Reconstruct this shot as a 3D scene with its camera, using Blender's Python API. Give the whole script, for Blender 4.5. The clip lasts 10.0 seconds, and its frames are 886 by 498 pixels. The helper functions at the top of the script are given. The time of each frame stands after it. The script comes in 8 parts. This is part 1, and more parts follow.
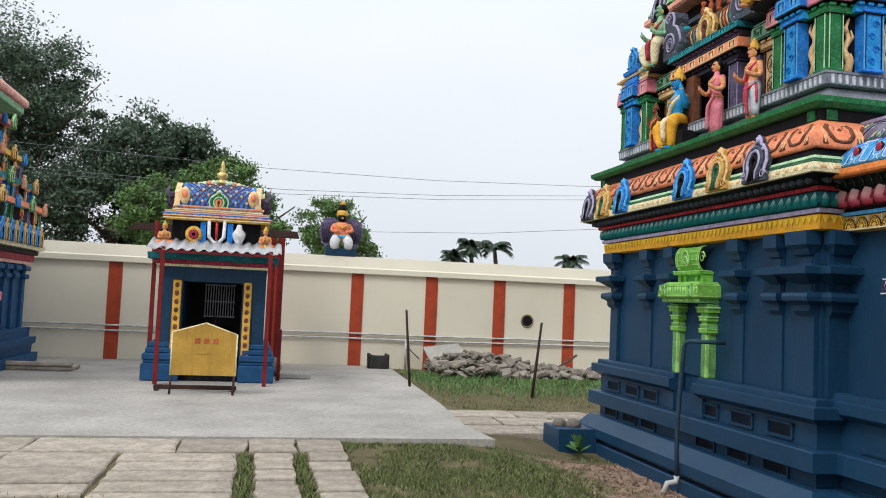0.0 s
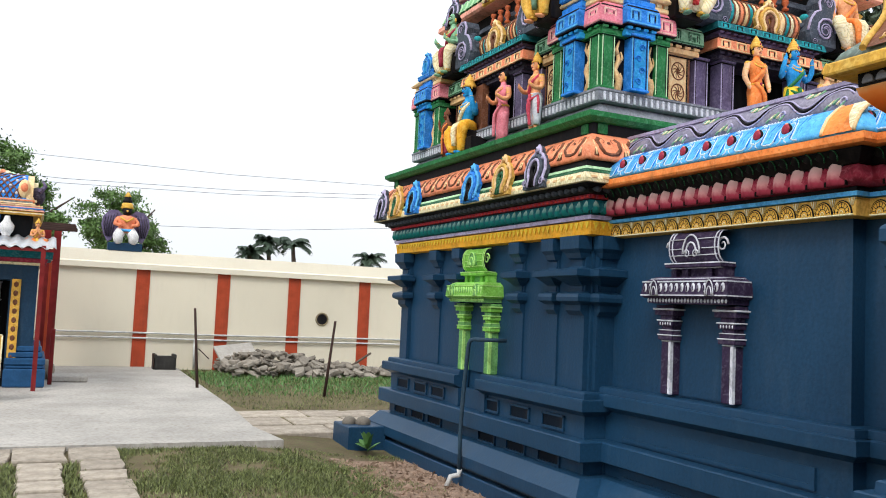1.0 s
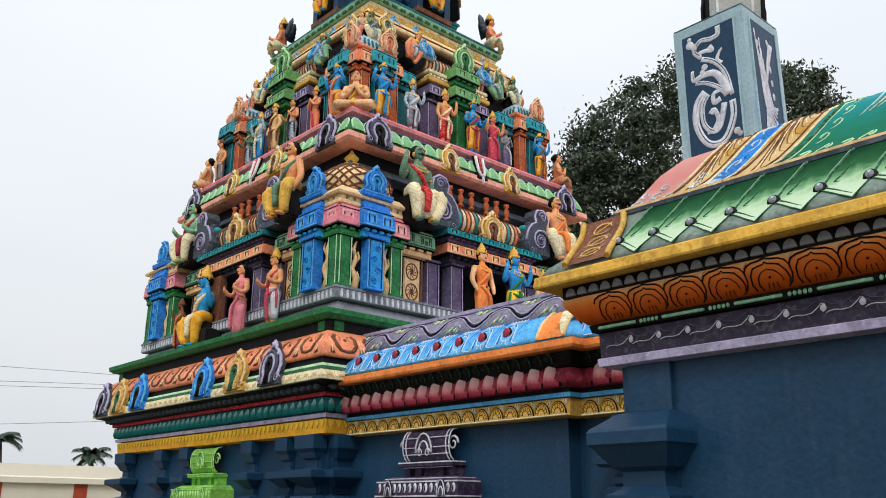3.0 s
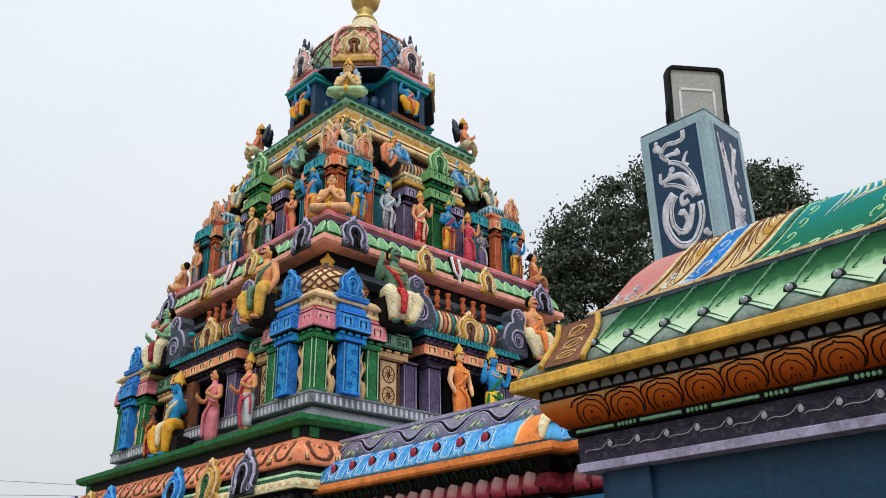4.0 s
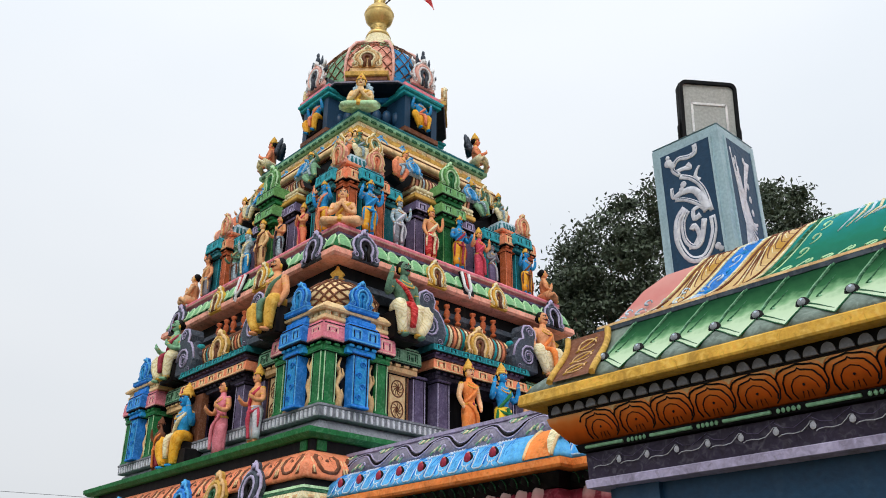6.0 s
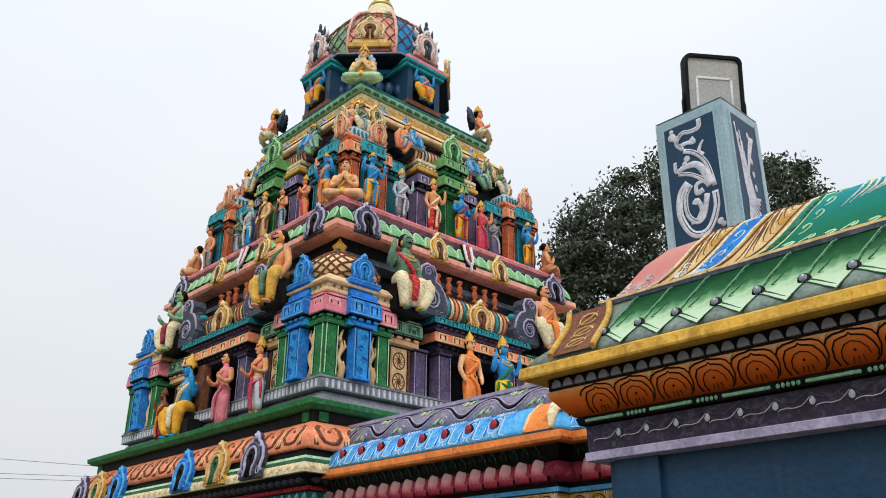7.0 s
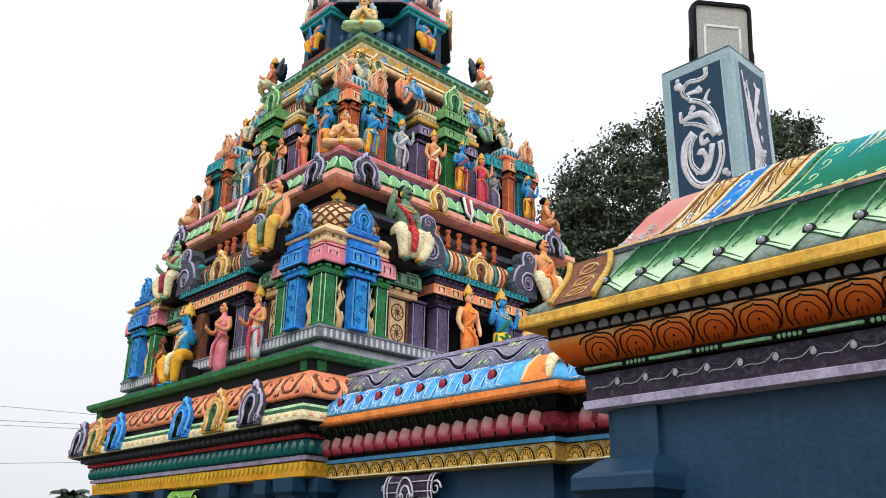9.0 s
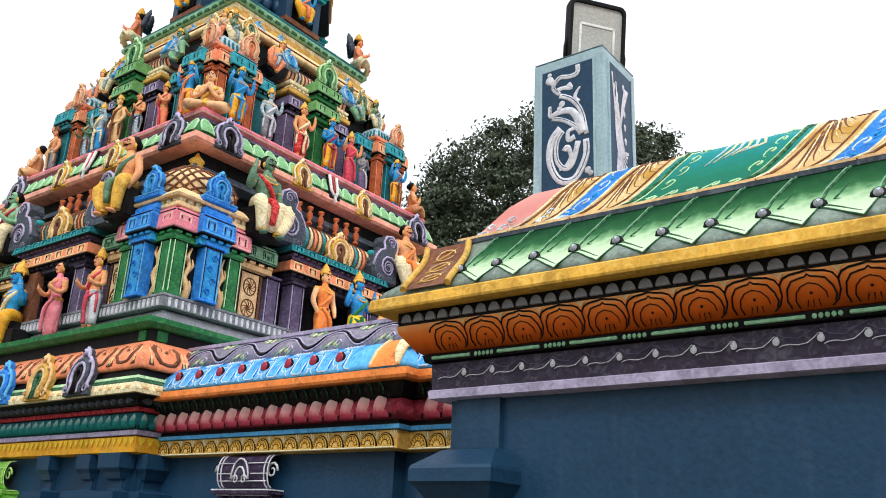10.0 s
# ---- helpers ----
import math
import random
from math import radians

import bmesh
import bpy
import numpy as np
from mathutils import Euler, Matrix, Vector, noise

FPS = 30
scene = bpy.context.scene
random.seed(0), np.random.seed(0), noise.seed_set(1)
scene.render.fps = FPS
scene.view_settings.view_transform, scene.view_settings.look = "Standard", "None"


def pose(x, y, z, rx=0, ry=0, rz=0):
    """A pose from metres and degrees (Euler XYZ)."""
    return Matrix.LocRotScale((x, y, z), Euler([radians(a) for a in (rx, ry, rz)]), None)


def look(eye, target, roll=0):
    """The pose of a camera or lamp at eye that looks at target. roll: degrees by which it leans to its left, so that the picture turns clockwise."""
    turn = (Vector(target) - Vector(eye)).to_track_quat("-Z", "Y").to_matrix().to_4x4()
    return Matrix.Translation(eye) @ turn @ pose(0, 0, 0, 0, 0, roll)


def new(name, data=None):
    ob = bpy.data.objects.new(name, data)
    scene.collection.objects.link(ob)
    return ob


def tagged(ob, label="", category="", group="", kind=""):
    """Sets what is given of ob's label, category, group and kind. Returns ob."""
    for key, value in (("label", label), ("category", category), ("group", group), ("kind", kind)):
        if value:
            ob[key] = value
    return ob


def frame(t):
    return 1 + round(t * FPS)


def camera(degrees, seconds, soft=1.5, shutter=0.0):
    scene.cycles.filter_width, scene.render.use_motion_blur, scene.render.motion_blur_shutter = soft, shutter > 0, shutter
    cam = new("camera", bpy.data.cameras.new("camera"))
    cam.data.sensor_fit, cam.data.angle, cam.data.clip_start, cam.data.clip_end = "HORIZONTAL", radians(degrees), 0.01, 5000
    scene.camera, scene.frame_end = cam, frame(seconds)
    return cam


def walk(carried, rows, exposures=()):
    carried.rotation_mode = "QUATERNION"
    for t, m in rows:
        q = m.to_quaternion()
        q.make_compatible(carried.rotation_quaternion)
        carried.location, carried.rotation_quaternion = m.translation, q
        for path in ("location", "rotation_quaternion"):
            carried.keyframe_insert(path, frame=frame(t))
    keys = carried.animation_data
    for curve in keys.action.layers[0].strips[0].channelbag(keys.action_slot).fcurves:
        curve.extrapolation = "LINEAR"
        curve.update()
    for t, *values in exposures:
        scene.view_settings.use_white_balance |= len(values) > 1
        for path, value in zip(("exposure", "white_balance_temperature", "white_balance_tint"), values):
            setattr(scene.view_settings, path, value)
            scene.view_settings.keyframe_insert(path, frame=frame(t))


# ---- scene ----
cam = camera(54.8, 10.0, 1.0)
PATH = [
    (0, (0.095, 0.065, 1.638), (0.508, 2.018, 1.763), 2.5),
    (0.5, (0.142, 0.044, 1.65), (0.851, 1.91, 1.772), 2.8),
    (1, (0.167, 0.019, 1.66), (1.021, 1.822, 1.8), 2.6),
    (1.5, (0.207, 0.022, 1.673), (1.234, 1.728, 1.858), 3.0),
    (2, (0.225, 0.016, 1.7), (1.399, 1.607, 1.999), 2.5),
    (2.5, (0.257, 0.016, 1.728), (1.513, 1.512, 2.16), 1.5),
    (3, (0.254, 0.004, 1.749), (1.536, 1.423, 2.333), 0.5),
    (4.5, (0.284, -0.011, 1.785), (1.515, 1.304, 2.654), -0.7),
    (5, (0.274, -0.017, 1.781), (1.467, 1.305, 2.691), 0.1),
    (5.5, (0.284, 0.001, 1.778), (1.506, 1.31, 2.668), -0.0),
    (6, (0.302, 0.005, 1.764), (1.537, 1.338, 2.6), 0.1),
    (7.5, (0.304, 0.004, 1.771), (1.555, 1.36, 2.543), 0.5),
    (8, (0.309, 0.009, 1.764), (1.533, 1.366, 2.577), 1.0),
    (8.5, (0.309, 0.008, 1.759), (1.535, 1.392, 2.521), 1.1),
    (9, (0.333, 0.052, 1.742), (1.611, 1.431, 2.424), 1.2),
    (9.5, (0.386, 0.065, 1.767), (1.759, 1.39, 2.364), 1.4),
    (10, (0.481, 0.117, 1.777), (1.976, 1.271, 2.435), 2.8),
]

EXPO = ((0.0, 0.36, 6250, 10), (0.5, 0.5, 6350, 10), (1.0, 0.68, 6350, 10), (1.5, 0.86, 6400, 10), (2.0, 0.84, 6400, 10), (2.5, 0.5, 6450, 10), (3.0, 0.24, 6400, 10), (4.5, 0.08, 6350, 10), (6.0, 0.16, 6400, 10), (7.5, 0.18, 6400, 10), (8.5, 0.26, 6450, 10), (9.0, 0.44, 6450, 10), (10.0, 0.6, 6500, 10))
walk(cam, [(t, look(eye, target, roll)) for t, eye, target, roll in PATH], EXPO)

# ---- world and sun: bright overcast ----
world = bpy.data.worlds.new("overcast_sky")
scene.world = world
world.use_nodes = True
wn, wl = world.node_tree.nodes, world.node_tree.links
sky = wn.new("ShaderNodeTexSky")
sky.sky_type, sky.sun_disc = "NISHITA", False
sky.sun_elevation, sky.sun_rotation = radians(52), radians(215)
sky.air_density, sky.dust_density, sky.ozone_density = 1.0, 6.0, 1.0
cloud = wn.new("ShaderNodeMix")
cloud.data_type = "RGBA"
cloud.inputs[0].default_value = 0.94
wl.new(sky.outputs[0], cloud.inputs[6])
wtc, wmap, wnoise, wramp = wn.new("ShaderNodeTexCoord"), wn.new("ShaderNodeMapping"), wn.new("ShaderNodeTexNoise"), wn.new("ShaderNodeValToRGB")
wmap.inputs[3].default_value = (1.0, 1.0, 2.2)
wnoise.inputs["Scale"].default_value, wnoise.inputs["Detail"].default_value = 1.3, 3.0
wramp.color_ramp.elements[0].position, wramp.color_ramp.elements[0].color = 0.3, (8.2, 8.7, 9.2, 1)
wramp.color_ramp.elements[1].position, wramp.color_ramp.elements[1].color = 0.75, (9.4, 9.6, 9.8, 1)
wl.new(wtc.outputs["Generated"], wmap.inputs[0]); wl.new(wmap.outputs[0], wnoise.inputs["Vector"])
wl.new(wnoise.outputs[0], wramp.inputs[0])
wsep, wlow, wdim = wn.new("ShaderNodeSeparateXYZ"), wn.new("ShaderNodeMapRange"), wn.new("ShaderNodeMix")
wdim.data_type, wdim.blend_type = "RGBA", "MULTIPLY"
wdim.inputs[0].default_value = 1.0
wlow.inputs[1].default_value, wlow.inputs[2].default_value, wlow.inputs[3].default_value, wlow.inputs[4].default_value = 0.0, 0.62, 0.68, 1.0
wl.new(wtc.outputs["Generated"], wsep.inputs[0]); wl.new(wsep.outputs[2], wlow.inputs[0])
wl.new(wramp.outputs[0], wdim.inputs[6]); wl.new(wlow.outputs[0], wdim.inputs[7]); wl.new(wdim.outputs[2], cloud.inputs[7])
bg = wn["Background"]
wl.new(cloud.outputs[2], bg.inputs[0])
bg.inputs[1].default_value = 0.1
sun_data = bpy.data.lights.new("sun", "SUN")
sun_data.energy, sun_data.angle, sun_data.color = 1.2, radians(18), (1.0, 0.96, 0.9)
sun = new("sun", sun_data)
sun.matrix_world = look((-20, -14, 34), (4, 8, 0))

# ---- materials ----
def node_mat(name):
    m = bpy.data.materials.new(name)
    m.use_nodes = True
    nt = m.node_tree
    return m, nt.nodes, nt.links, nt.nodes["Principled BSDF"]


def paint(name, rgb, rough=0.55, vary=0.26, scale=6.0, grain=60.0, bump=0.15, stain=(0.05, 0.04, 0.035), dirt=0.4, metal=0.0, rand=0.0, filigree=0.0, brush=0.0, spec=0.13):
    """Weathered surface: broad blotches, fine grain, streaked stains and a fine relief."""
    m, n, l, b = node_mat(name)
    tc = n.new("ShaderNodeTexCoord")
    big, fine, streak = n.new("ShaderNodeTexNoise"), n.new("ShaderNodeTexNoise"), n.new("ShaderNodeTexNoise")
    big.inputs["Scale"].default_value, big.inputs["Detail"].default_value = scale, 4
    fine.inputs["Scale"].default_value, fine.inputs["Detail"].default_value = grain, 5
    mp = n.new("ShaderNodeMapping")
    mp.inputs[3].default_value = (6, 6, 1.2)
    streak.inputs["Scale"].default_value, streak.inputs["Detail"].default_value = 2.0, 5
    for t in (big, fine):
        l.new(tc.outputs["Object"], t.inputs["Vector"])
    l.new(tc.outputs["Object"], mp.inputs[0]); l.new(mp.outputs[0], streak.inputs["Vector"])
    r = n.new("ShaderNodeValToRGB")
    lo, hi = 1 - vary, 1 + vary * 0.6
    r.color_ramp.elements[0].position, r.color_ramp.elements[0].color = 0.3, (*[min(c * lo, 1) for c in rgb], 1)
    r.color_ramp.elements[1].position, r.color_ramp.elements[1].color = 0.7, (*[min(c * hi, 1) for c in rgb], 1)
    l.new(big.outputs[0], r.inputs[0])
    mx = n.new("ShaderNodeMix"); mx.data_type = "RGBA"
    sr = n.new("ShaderNodeMapRange")
    sr.inputs[1].default_value, sr.inputs[2].default_value, sr.inputs[3].default_value, sr.inputs[4].default_value = 0.52, 0.8, 0.0, dirt
    l.new(streak.outputs[0], sr.inputs[0]); l.new(sr.outputs[0], mx.inputs[0])
    l.new(r.outputs[0], mx.inputs[6]); mx.inputs[7].default_value = (*stain, 1)
    out = mx.outputs[2]
    fm = n.new("ShaderNodeMix"); fm.data_type = "RGBA"; fm.blend_type = "OVERLAY"
    fm.inputs[0].default_value = 0.35
    l.new(out, fm.inputs[6]); l.new(fine.outputs[0], fm.inputs[7])
    out = fm.outputs[2]
    if brush:
        bn, br, bx = n.new("ShaderNodeTexNoise"), n.new("ShaderNodeMapRange"), n.new("ShaderNodeMix")
        bn.inputs["Scale"].default_value, bn.inputs["Detail"].default_value, bn.inputs["Distortion"].default_value = 21.0, 3.0, 1.4
        br.inputs[1].default_value, br.inputs[2].default_value, br.inputs[3].default_value, br.inputs[4].default_value = 0.5, 0.68, 0.0, brush
        bx.data_type = "RGBA"
        bx.inputs[7].default_value = (*[min(c * 1.25 + 0.09, 0.9) for c in rgb], 1)
        l.new(tc.outputs["Object"], bn.inputs["Vector"]); l.new(bn.outputs[0], br.inputs[0]); l.new(br.outputs[0], bx.inputs[0]); l.new(out, bx.inputs[6])
        bd, by = n.new("ShaderNodeMapRange"), n.new("ShaderNodeMix")
        bd.inputs[1].default_value, bd.inputs[2].default_value, bd.inputs[3].default_value, bd.inputs[4].default_value = 0.3, 0.43, brush, 0.0
        by.data_type = "RGBA"
        by.inputs[7].default_value = (*[c * 0.42 for c in rgb], 1)
        l.new(bn.outputs[0], bd.inputs[0]); l.new(bd.outputs[0], by.inputs[0]); l.new(bx.outputs[2], by.inputs[6])
        out = by.outputs[2]
    if filigree:
        wv, wm = n.new("ShaderNodeTexWave"), n.new("ShaderNodeMapRange")
        wv.wave_type, wv.bands_direction, wv.rings_direction = "RINGS", "DIAGONAL", "SPHERICAL"
        wv.inputs["Scale"].default_value, wv.inputs["Distortion"].default_value, wv.inputs["Detail"].default_value, wv.inputs["Detail Scale"].default_value = 9.0, 11.0, 1.0, 1.3
        l.new(tc.outputs["Object"], wv.inputs["Vector"])
        wm.inputs[1].default_value, wm.inputs[2].default_value, wm.inputs[3].default_value, wm.inputs[4].default_value = 0.8, 0.95, 0.0, filigree
        l.new(wv.outputs["Fac"], wm.inputs[0])
        wx = n.new("ShaderNodeMix"); wx.data_type = "RGBA"
        wx.inputs[7].default_value = (*[min(c * 1.5 + 0.14, 0.9) for c in rgb], 1)
        l.new(wm.outputs[0], wx.inputs[0]); l.new(out, wx.inputs[6])
        wd, wy = n.new("ShaderNodeMapRange"), n.new("ShaderNodeMix")
        wy.data_type = "RGBA"
        wd.inputs[1].default_value, wd.inputs[2].default_value, wd.inputs[3].default_value, wd.inputs[4].default_value = 0.0, 0.16, filigree * 0.9, 0.0
        wy.inputs[7].default_value = (*[c * 0.3 for c in rgb], 1)
        l.new(wv.outputs["Fac"], wd.inputs[0]); l.new(wd.outputs[0], wy.inputs[0]); l.new(wx.outputs[2], wy.inputs[6])
        out = wy.outputs[2]
    if rand:
        oi, hv, mr = n.new("ShaderNodeObjectInfo"), n.new("ShaderNodeHueSaturation"), n.new("ShaderNodeMapRange")
        mr.inputs[3].default_value, mr.inputs[4].default_value = 1 - rand, 1 + rand
        l.new(oi.outputs["Random"], mr.inputs[0]); l.new(mr.outputs[0], hv.inputs["Value"]); l.new(out, hv.inputs["Color"])
        out = hv.outputs[0]
    l.new(out, b.inputs["Base Color"])
    rr = n.new("ShaderNodeMapRange")
    rr.inputs[3].default_value, rr.inputs[4].default_value = rough - 0.12, min(rough + 0.15, 1)
    l.new(fine.outputs[0], rr.inputs[0]); l.new(rr.outputs[0], b.inputs["Roughness"])
    b.inputs["Metallic"].default_value = metal
    b.inputs["Specular IOR Level"].default_value = spec
    bp = n.new("ShaderNodeBump")
    bp.inputs["Strength"].default_value, bp.inputs["Distance"].default_value = bump, 0.01
    l.new(fine.outputs[0], bp.inputs["Height"]); l.new(bp.outputs[0], b.inputs["Normal"])
    return m


# black, dark, ink and deep sit extra low: shade of soffits and recesses included
COL = dict(
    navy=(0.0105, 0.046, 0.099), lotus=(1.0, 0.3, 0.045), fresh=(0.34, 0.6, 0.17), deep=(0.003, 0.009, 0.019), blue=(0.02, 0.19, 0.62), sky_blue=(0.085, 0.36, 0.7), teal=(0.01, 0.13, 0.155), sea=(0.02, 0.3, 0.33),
    green=(0.018, 0.15, 0.045), leaf=(0.19, 0.42, 0.2), lime=(0.17, 0.42, 0.06), moss=(0.13, 0.32, 0.1), mint=(0.42, 0.66, 0.38), pine=(0.015, 0.1, 0.04),
    orange=(0.82, 0.22, 0.05), coral=(0.78, 0.24, 0.12), salmon=(0.74, 0.33, 0.24), peach=(0.85, 0.52, 0.27), rust=(0.42, 0.1, 0.035),
    pink=(0.68, 0.2, 0.25), rose=(0.86, 0.42, 0.36), maroon=(0.3, 0.03, 0.055), red=(0.5, 0.03, 0.03), purple=(0.042, 0.034, 0.058), plum=(0.04, 0.025, 0.06),
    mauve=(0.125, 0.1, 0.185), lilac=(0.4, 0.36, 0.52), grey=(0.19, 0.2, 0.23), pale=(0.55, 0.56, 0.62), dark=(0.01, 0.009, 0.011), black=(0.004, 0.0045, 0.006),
    gold=(0.68, 0.38, 0.06), yellow=(0.85, 0.5, 0.035), ochre=(0.55, 0.33, 0.07), cream=(0.8, 0.66, 0.38), tan=(0.66, 0.42, 0.2), white=(0.8, 0.8, 0.8),
    brown=(0.16, 0.06, 0.03), skin=(0.68, 0.3, 0.14), fair=(0.8, 0.42, 0.22), azure=(0.02, 0.25, 0.55), olive=(0.1, 0.2, 0.13), wine=(0.55, 0.06, 0.1),
    sage=(0.2, 0.4, 0.24), steel=(0.3, 0.4, 0.46), eave_grey=(0.2, 0.26, 0.22), cyan=(0.03, 0.33, 0.42), slate=(0.06, 0.075, 0.1), marigold=(0.86, 0.36, 0.025), ink=(0.006, 0.005, 0.006), frost=(0.5, 0.62, 0.72), haze=(0.22, 0.205, 0.27))
PLAIN = ("eave_grey", "ochre", "peach", "wine", "coral", "orange", "salmon", "fresh", "blue", "sky_blue", "pink", "sea", "teal", "tan", "rose", "cyan", "moss", "sage", "leaf", "grey", "mauve", "plum", "pale", "lilac", "rust", "lime", "maroon", "lotus", "navy", "black", "dark", "skin", "fair", "white", "slate", "brown", "deep", "green", "gold", "purple", "mint", "yellow", "azure", "olive", "marigold", "ink", "frost", "haze")
DEEP = ("black", "dark", "ink", "deep", "navy", "purple", "plum", "white", "slate")
COL = {k: v if k in DEEP else tuple(min(c * 1.17, 0.92) for c in v) for k, v in COL.items()}
P = {k: paint("paint_" + k, v, filigree=0.0 if k in PLAIN else 0.42, brush=0.0 if k in ("black", "dark", "ink", "deep", "navy") else 0.5) for k, v in COL.items()}
P["navy"] = paint("paint_navy", COL["navy"], rough=0.42, spec=0.26, vary=0.16, scale=0.9, dirt=0.12, stain=(0.1, 0.15, 0.2), bump=0.25, grain=35)
P["brass"] = paint("brass", (0.8, 0.58, 0.22), rough=0.42, metal=0.6, dirt=0.35, stain=(0.2, 0.13, 0.05))
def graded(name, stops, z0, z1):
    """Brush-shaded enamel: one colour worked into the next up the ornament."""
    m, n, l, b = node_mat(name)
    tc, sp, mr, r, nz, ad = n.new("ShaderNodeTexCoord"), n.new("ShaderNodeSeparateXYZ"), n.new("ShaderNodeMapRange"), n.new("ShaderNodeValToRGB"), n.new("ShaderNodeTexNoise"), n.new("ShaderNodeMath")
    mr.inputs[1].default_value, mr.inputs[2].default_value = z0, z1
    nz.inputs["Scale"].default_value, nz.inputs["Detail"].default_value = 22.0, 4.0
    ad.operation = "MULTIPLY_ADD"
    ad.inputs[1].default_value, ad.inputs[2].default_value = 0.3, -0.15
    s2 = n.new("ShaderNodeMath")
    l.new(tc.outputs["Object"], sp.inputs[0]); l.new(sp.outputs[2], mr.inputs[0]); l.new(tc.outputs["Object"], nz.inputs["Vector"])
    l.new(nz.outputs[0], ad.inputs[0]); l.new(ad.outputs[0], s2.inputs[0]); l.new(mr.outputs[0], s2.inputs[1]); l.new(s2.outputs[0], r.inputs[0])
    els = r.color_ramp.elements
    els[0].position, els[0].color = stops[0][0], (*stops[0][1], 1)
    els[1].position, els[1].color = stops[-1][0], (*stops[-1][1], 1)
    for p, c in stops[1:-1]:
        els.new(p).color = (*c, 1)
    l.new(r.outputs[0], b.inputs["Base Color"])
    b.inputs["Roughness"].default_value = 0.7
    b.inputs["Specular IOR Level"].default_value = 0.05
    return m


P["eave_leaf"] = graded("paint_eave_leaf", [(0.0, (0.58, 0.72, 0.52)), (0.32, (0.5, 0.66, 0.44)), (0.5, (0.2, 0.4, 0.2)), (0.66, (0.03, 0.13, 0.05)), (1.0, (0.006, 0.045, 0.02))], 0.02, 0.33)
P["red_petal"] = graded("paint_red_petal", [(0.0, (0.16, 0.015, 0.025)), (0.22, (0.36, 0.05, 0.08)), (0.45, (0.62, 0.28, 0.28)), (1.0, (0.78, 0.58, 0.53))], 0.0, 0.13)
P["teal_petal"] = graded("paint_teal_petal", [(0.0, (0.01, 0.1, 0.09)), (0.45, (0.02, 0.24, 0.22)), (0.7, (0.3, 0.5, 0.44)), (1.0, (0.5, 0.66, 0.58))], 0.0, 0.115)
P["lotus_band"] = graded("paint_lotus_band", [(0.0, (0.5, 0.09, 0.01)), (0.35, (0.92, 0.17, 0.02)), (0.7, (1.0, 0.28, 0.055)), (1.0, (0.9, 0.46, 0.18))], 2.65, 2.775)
P["vault_gold"] = graded("paint_vault_gold", [(0.0, (0.5, 0.27, 0.05)), (0.3, (0.75, 0.55, 0.28)), (0.6, (0.5, 0.27, 0.05)), (0.85, (0.75, 0.58, 0.32)), (1.0, (0.35, 0.17, 0.03))], 3.2, 3.64)
P["vault_sea"] = graded("paint_vault_sea", [(0.0, (0.02, 0.12, 0.07)), (0.35, (0.02, 0.2, 0.13)), (0.7, (0.02, 0.26, 0.27)), (1.0, (0.1, 0.42, 0.46))], 3.2, 3.64)
P["vault_rose"] = graded("paint_vault_rose", [(0.0, (0.8, 0.5, 0.42)), (0.4, (0.75, 0.28, 0.25)), (1.0, (0.8, 0.42, 0.36))], 3.2, 3.64)
WALL = paint("wall_cream", (0.76, 0.7, 0.56), rough=0.8, vary=0.07, scale=0.5, dirt=0.1, stain=(0.45, 0.4, 0.3))
STAINED = paint("plaster_stained", (0.3, 0.24, 0.15), rough=0.9)
CAP = paint("wall_cap_cream", (0.8, 0.74, 0.6), rough=0.8, vary=0.06, scale=0.6, dirt=0.1, stain=(0.45, 0.4, 0.3))
BRICKRED = paint("stripe_red", (0.42, 0.07, 0.03), rough=0.7, vary=0.15)
CONCRETE = paint("concrete", (0.42, 0.395, 0.36), rough=0.9, vary=0.22, scale=0.9, grain=25, dirt=0.6, stain=(0.25, 0.22, 0.18), bump=0.5)
STONE = paint("paving_stone", (0.41, 0.355, 0.29), rough=0.9, vary=0.3, scale=4.5, grain=26, dirt=0.75, stain=(0.2, 0.165, 0.12), bump=0.9, rand=0.14)
RUBBLE = paint("rubble_stone", (0.27, 0.24, 0.2), rough=0.95, vary=0.25, scale=4, bump=0.8, rand=0.3)
SOIL = paint("soil", (0.15, 0.12, 0.07), rough=1.0, vary=0.3, scale=1.5, grain=40, bump=1.0, dirt=0.8, stain=(0.12, 0.16, 0.05))
GRAVEL = paint("gravel_pink", (0.37, 0.26, 0.19), rough=1.0, vary=0.3, scale=9, bump=0.8, rand=0.2)
TIN = paint("tin_sheet", (0.5, 0.52, 0.54), rough=0.5, vary=0.2, scale=2, dirt=0.8, stain=(0.38, 0.16, 0.06), metal=0.3)
IRON = paint("iron_red", (0.2, 0.02, 0.02), rough=0.5, dirt=0.3)
RUST = paint("iron_rust", (0.06, 0.035, 0.03), rough=0.8)
PLASTIC = paint("pipe_plastic", (0.03, 0.06, 0.09), rough=0.45)
PVC = paint("pipe_pvc", (0.6, 0.6, 0.58), rough=0.5)
BARK = paint("bark", (0.12, 0.09, 0.07), rough=0.95, bump=1.0)


def leaf_mat(name, rgb, spread=0.35):
    m, n, l, b = node_mat(name)
    g, r = n.new("ShaderNodeNewGeometry"), n.new("ShaderNodeValToRGB")
    r.color_ramp.elements[0].color = (*[c * (1 - spread) for c in rgb], 1)
    r.color_ramp.elements[1].color = (*[min(c * (1 + spread), 1) for c in rgb], 1)
    l.new(g.outputs["Random Per Island"], r.inputs[0]); l.new(r.outputs[0], b.inputs["Base Color"])
    b.inputs["Roughness"].default_value = 0.6
    return m


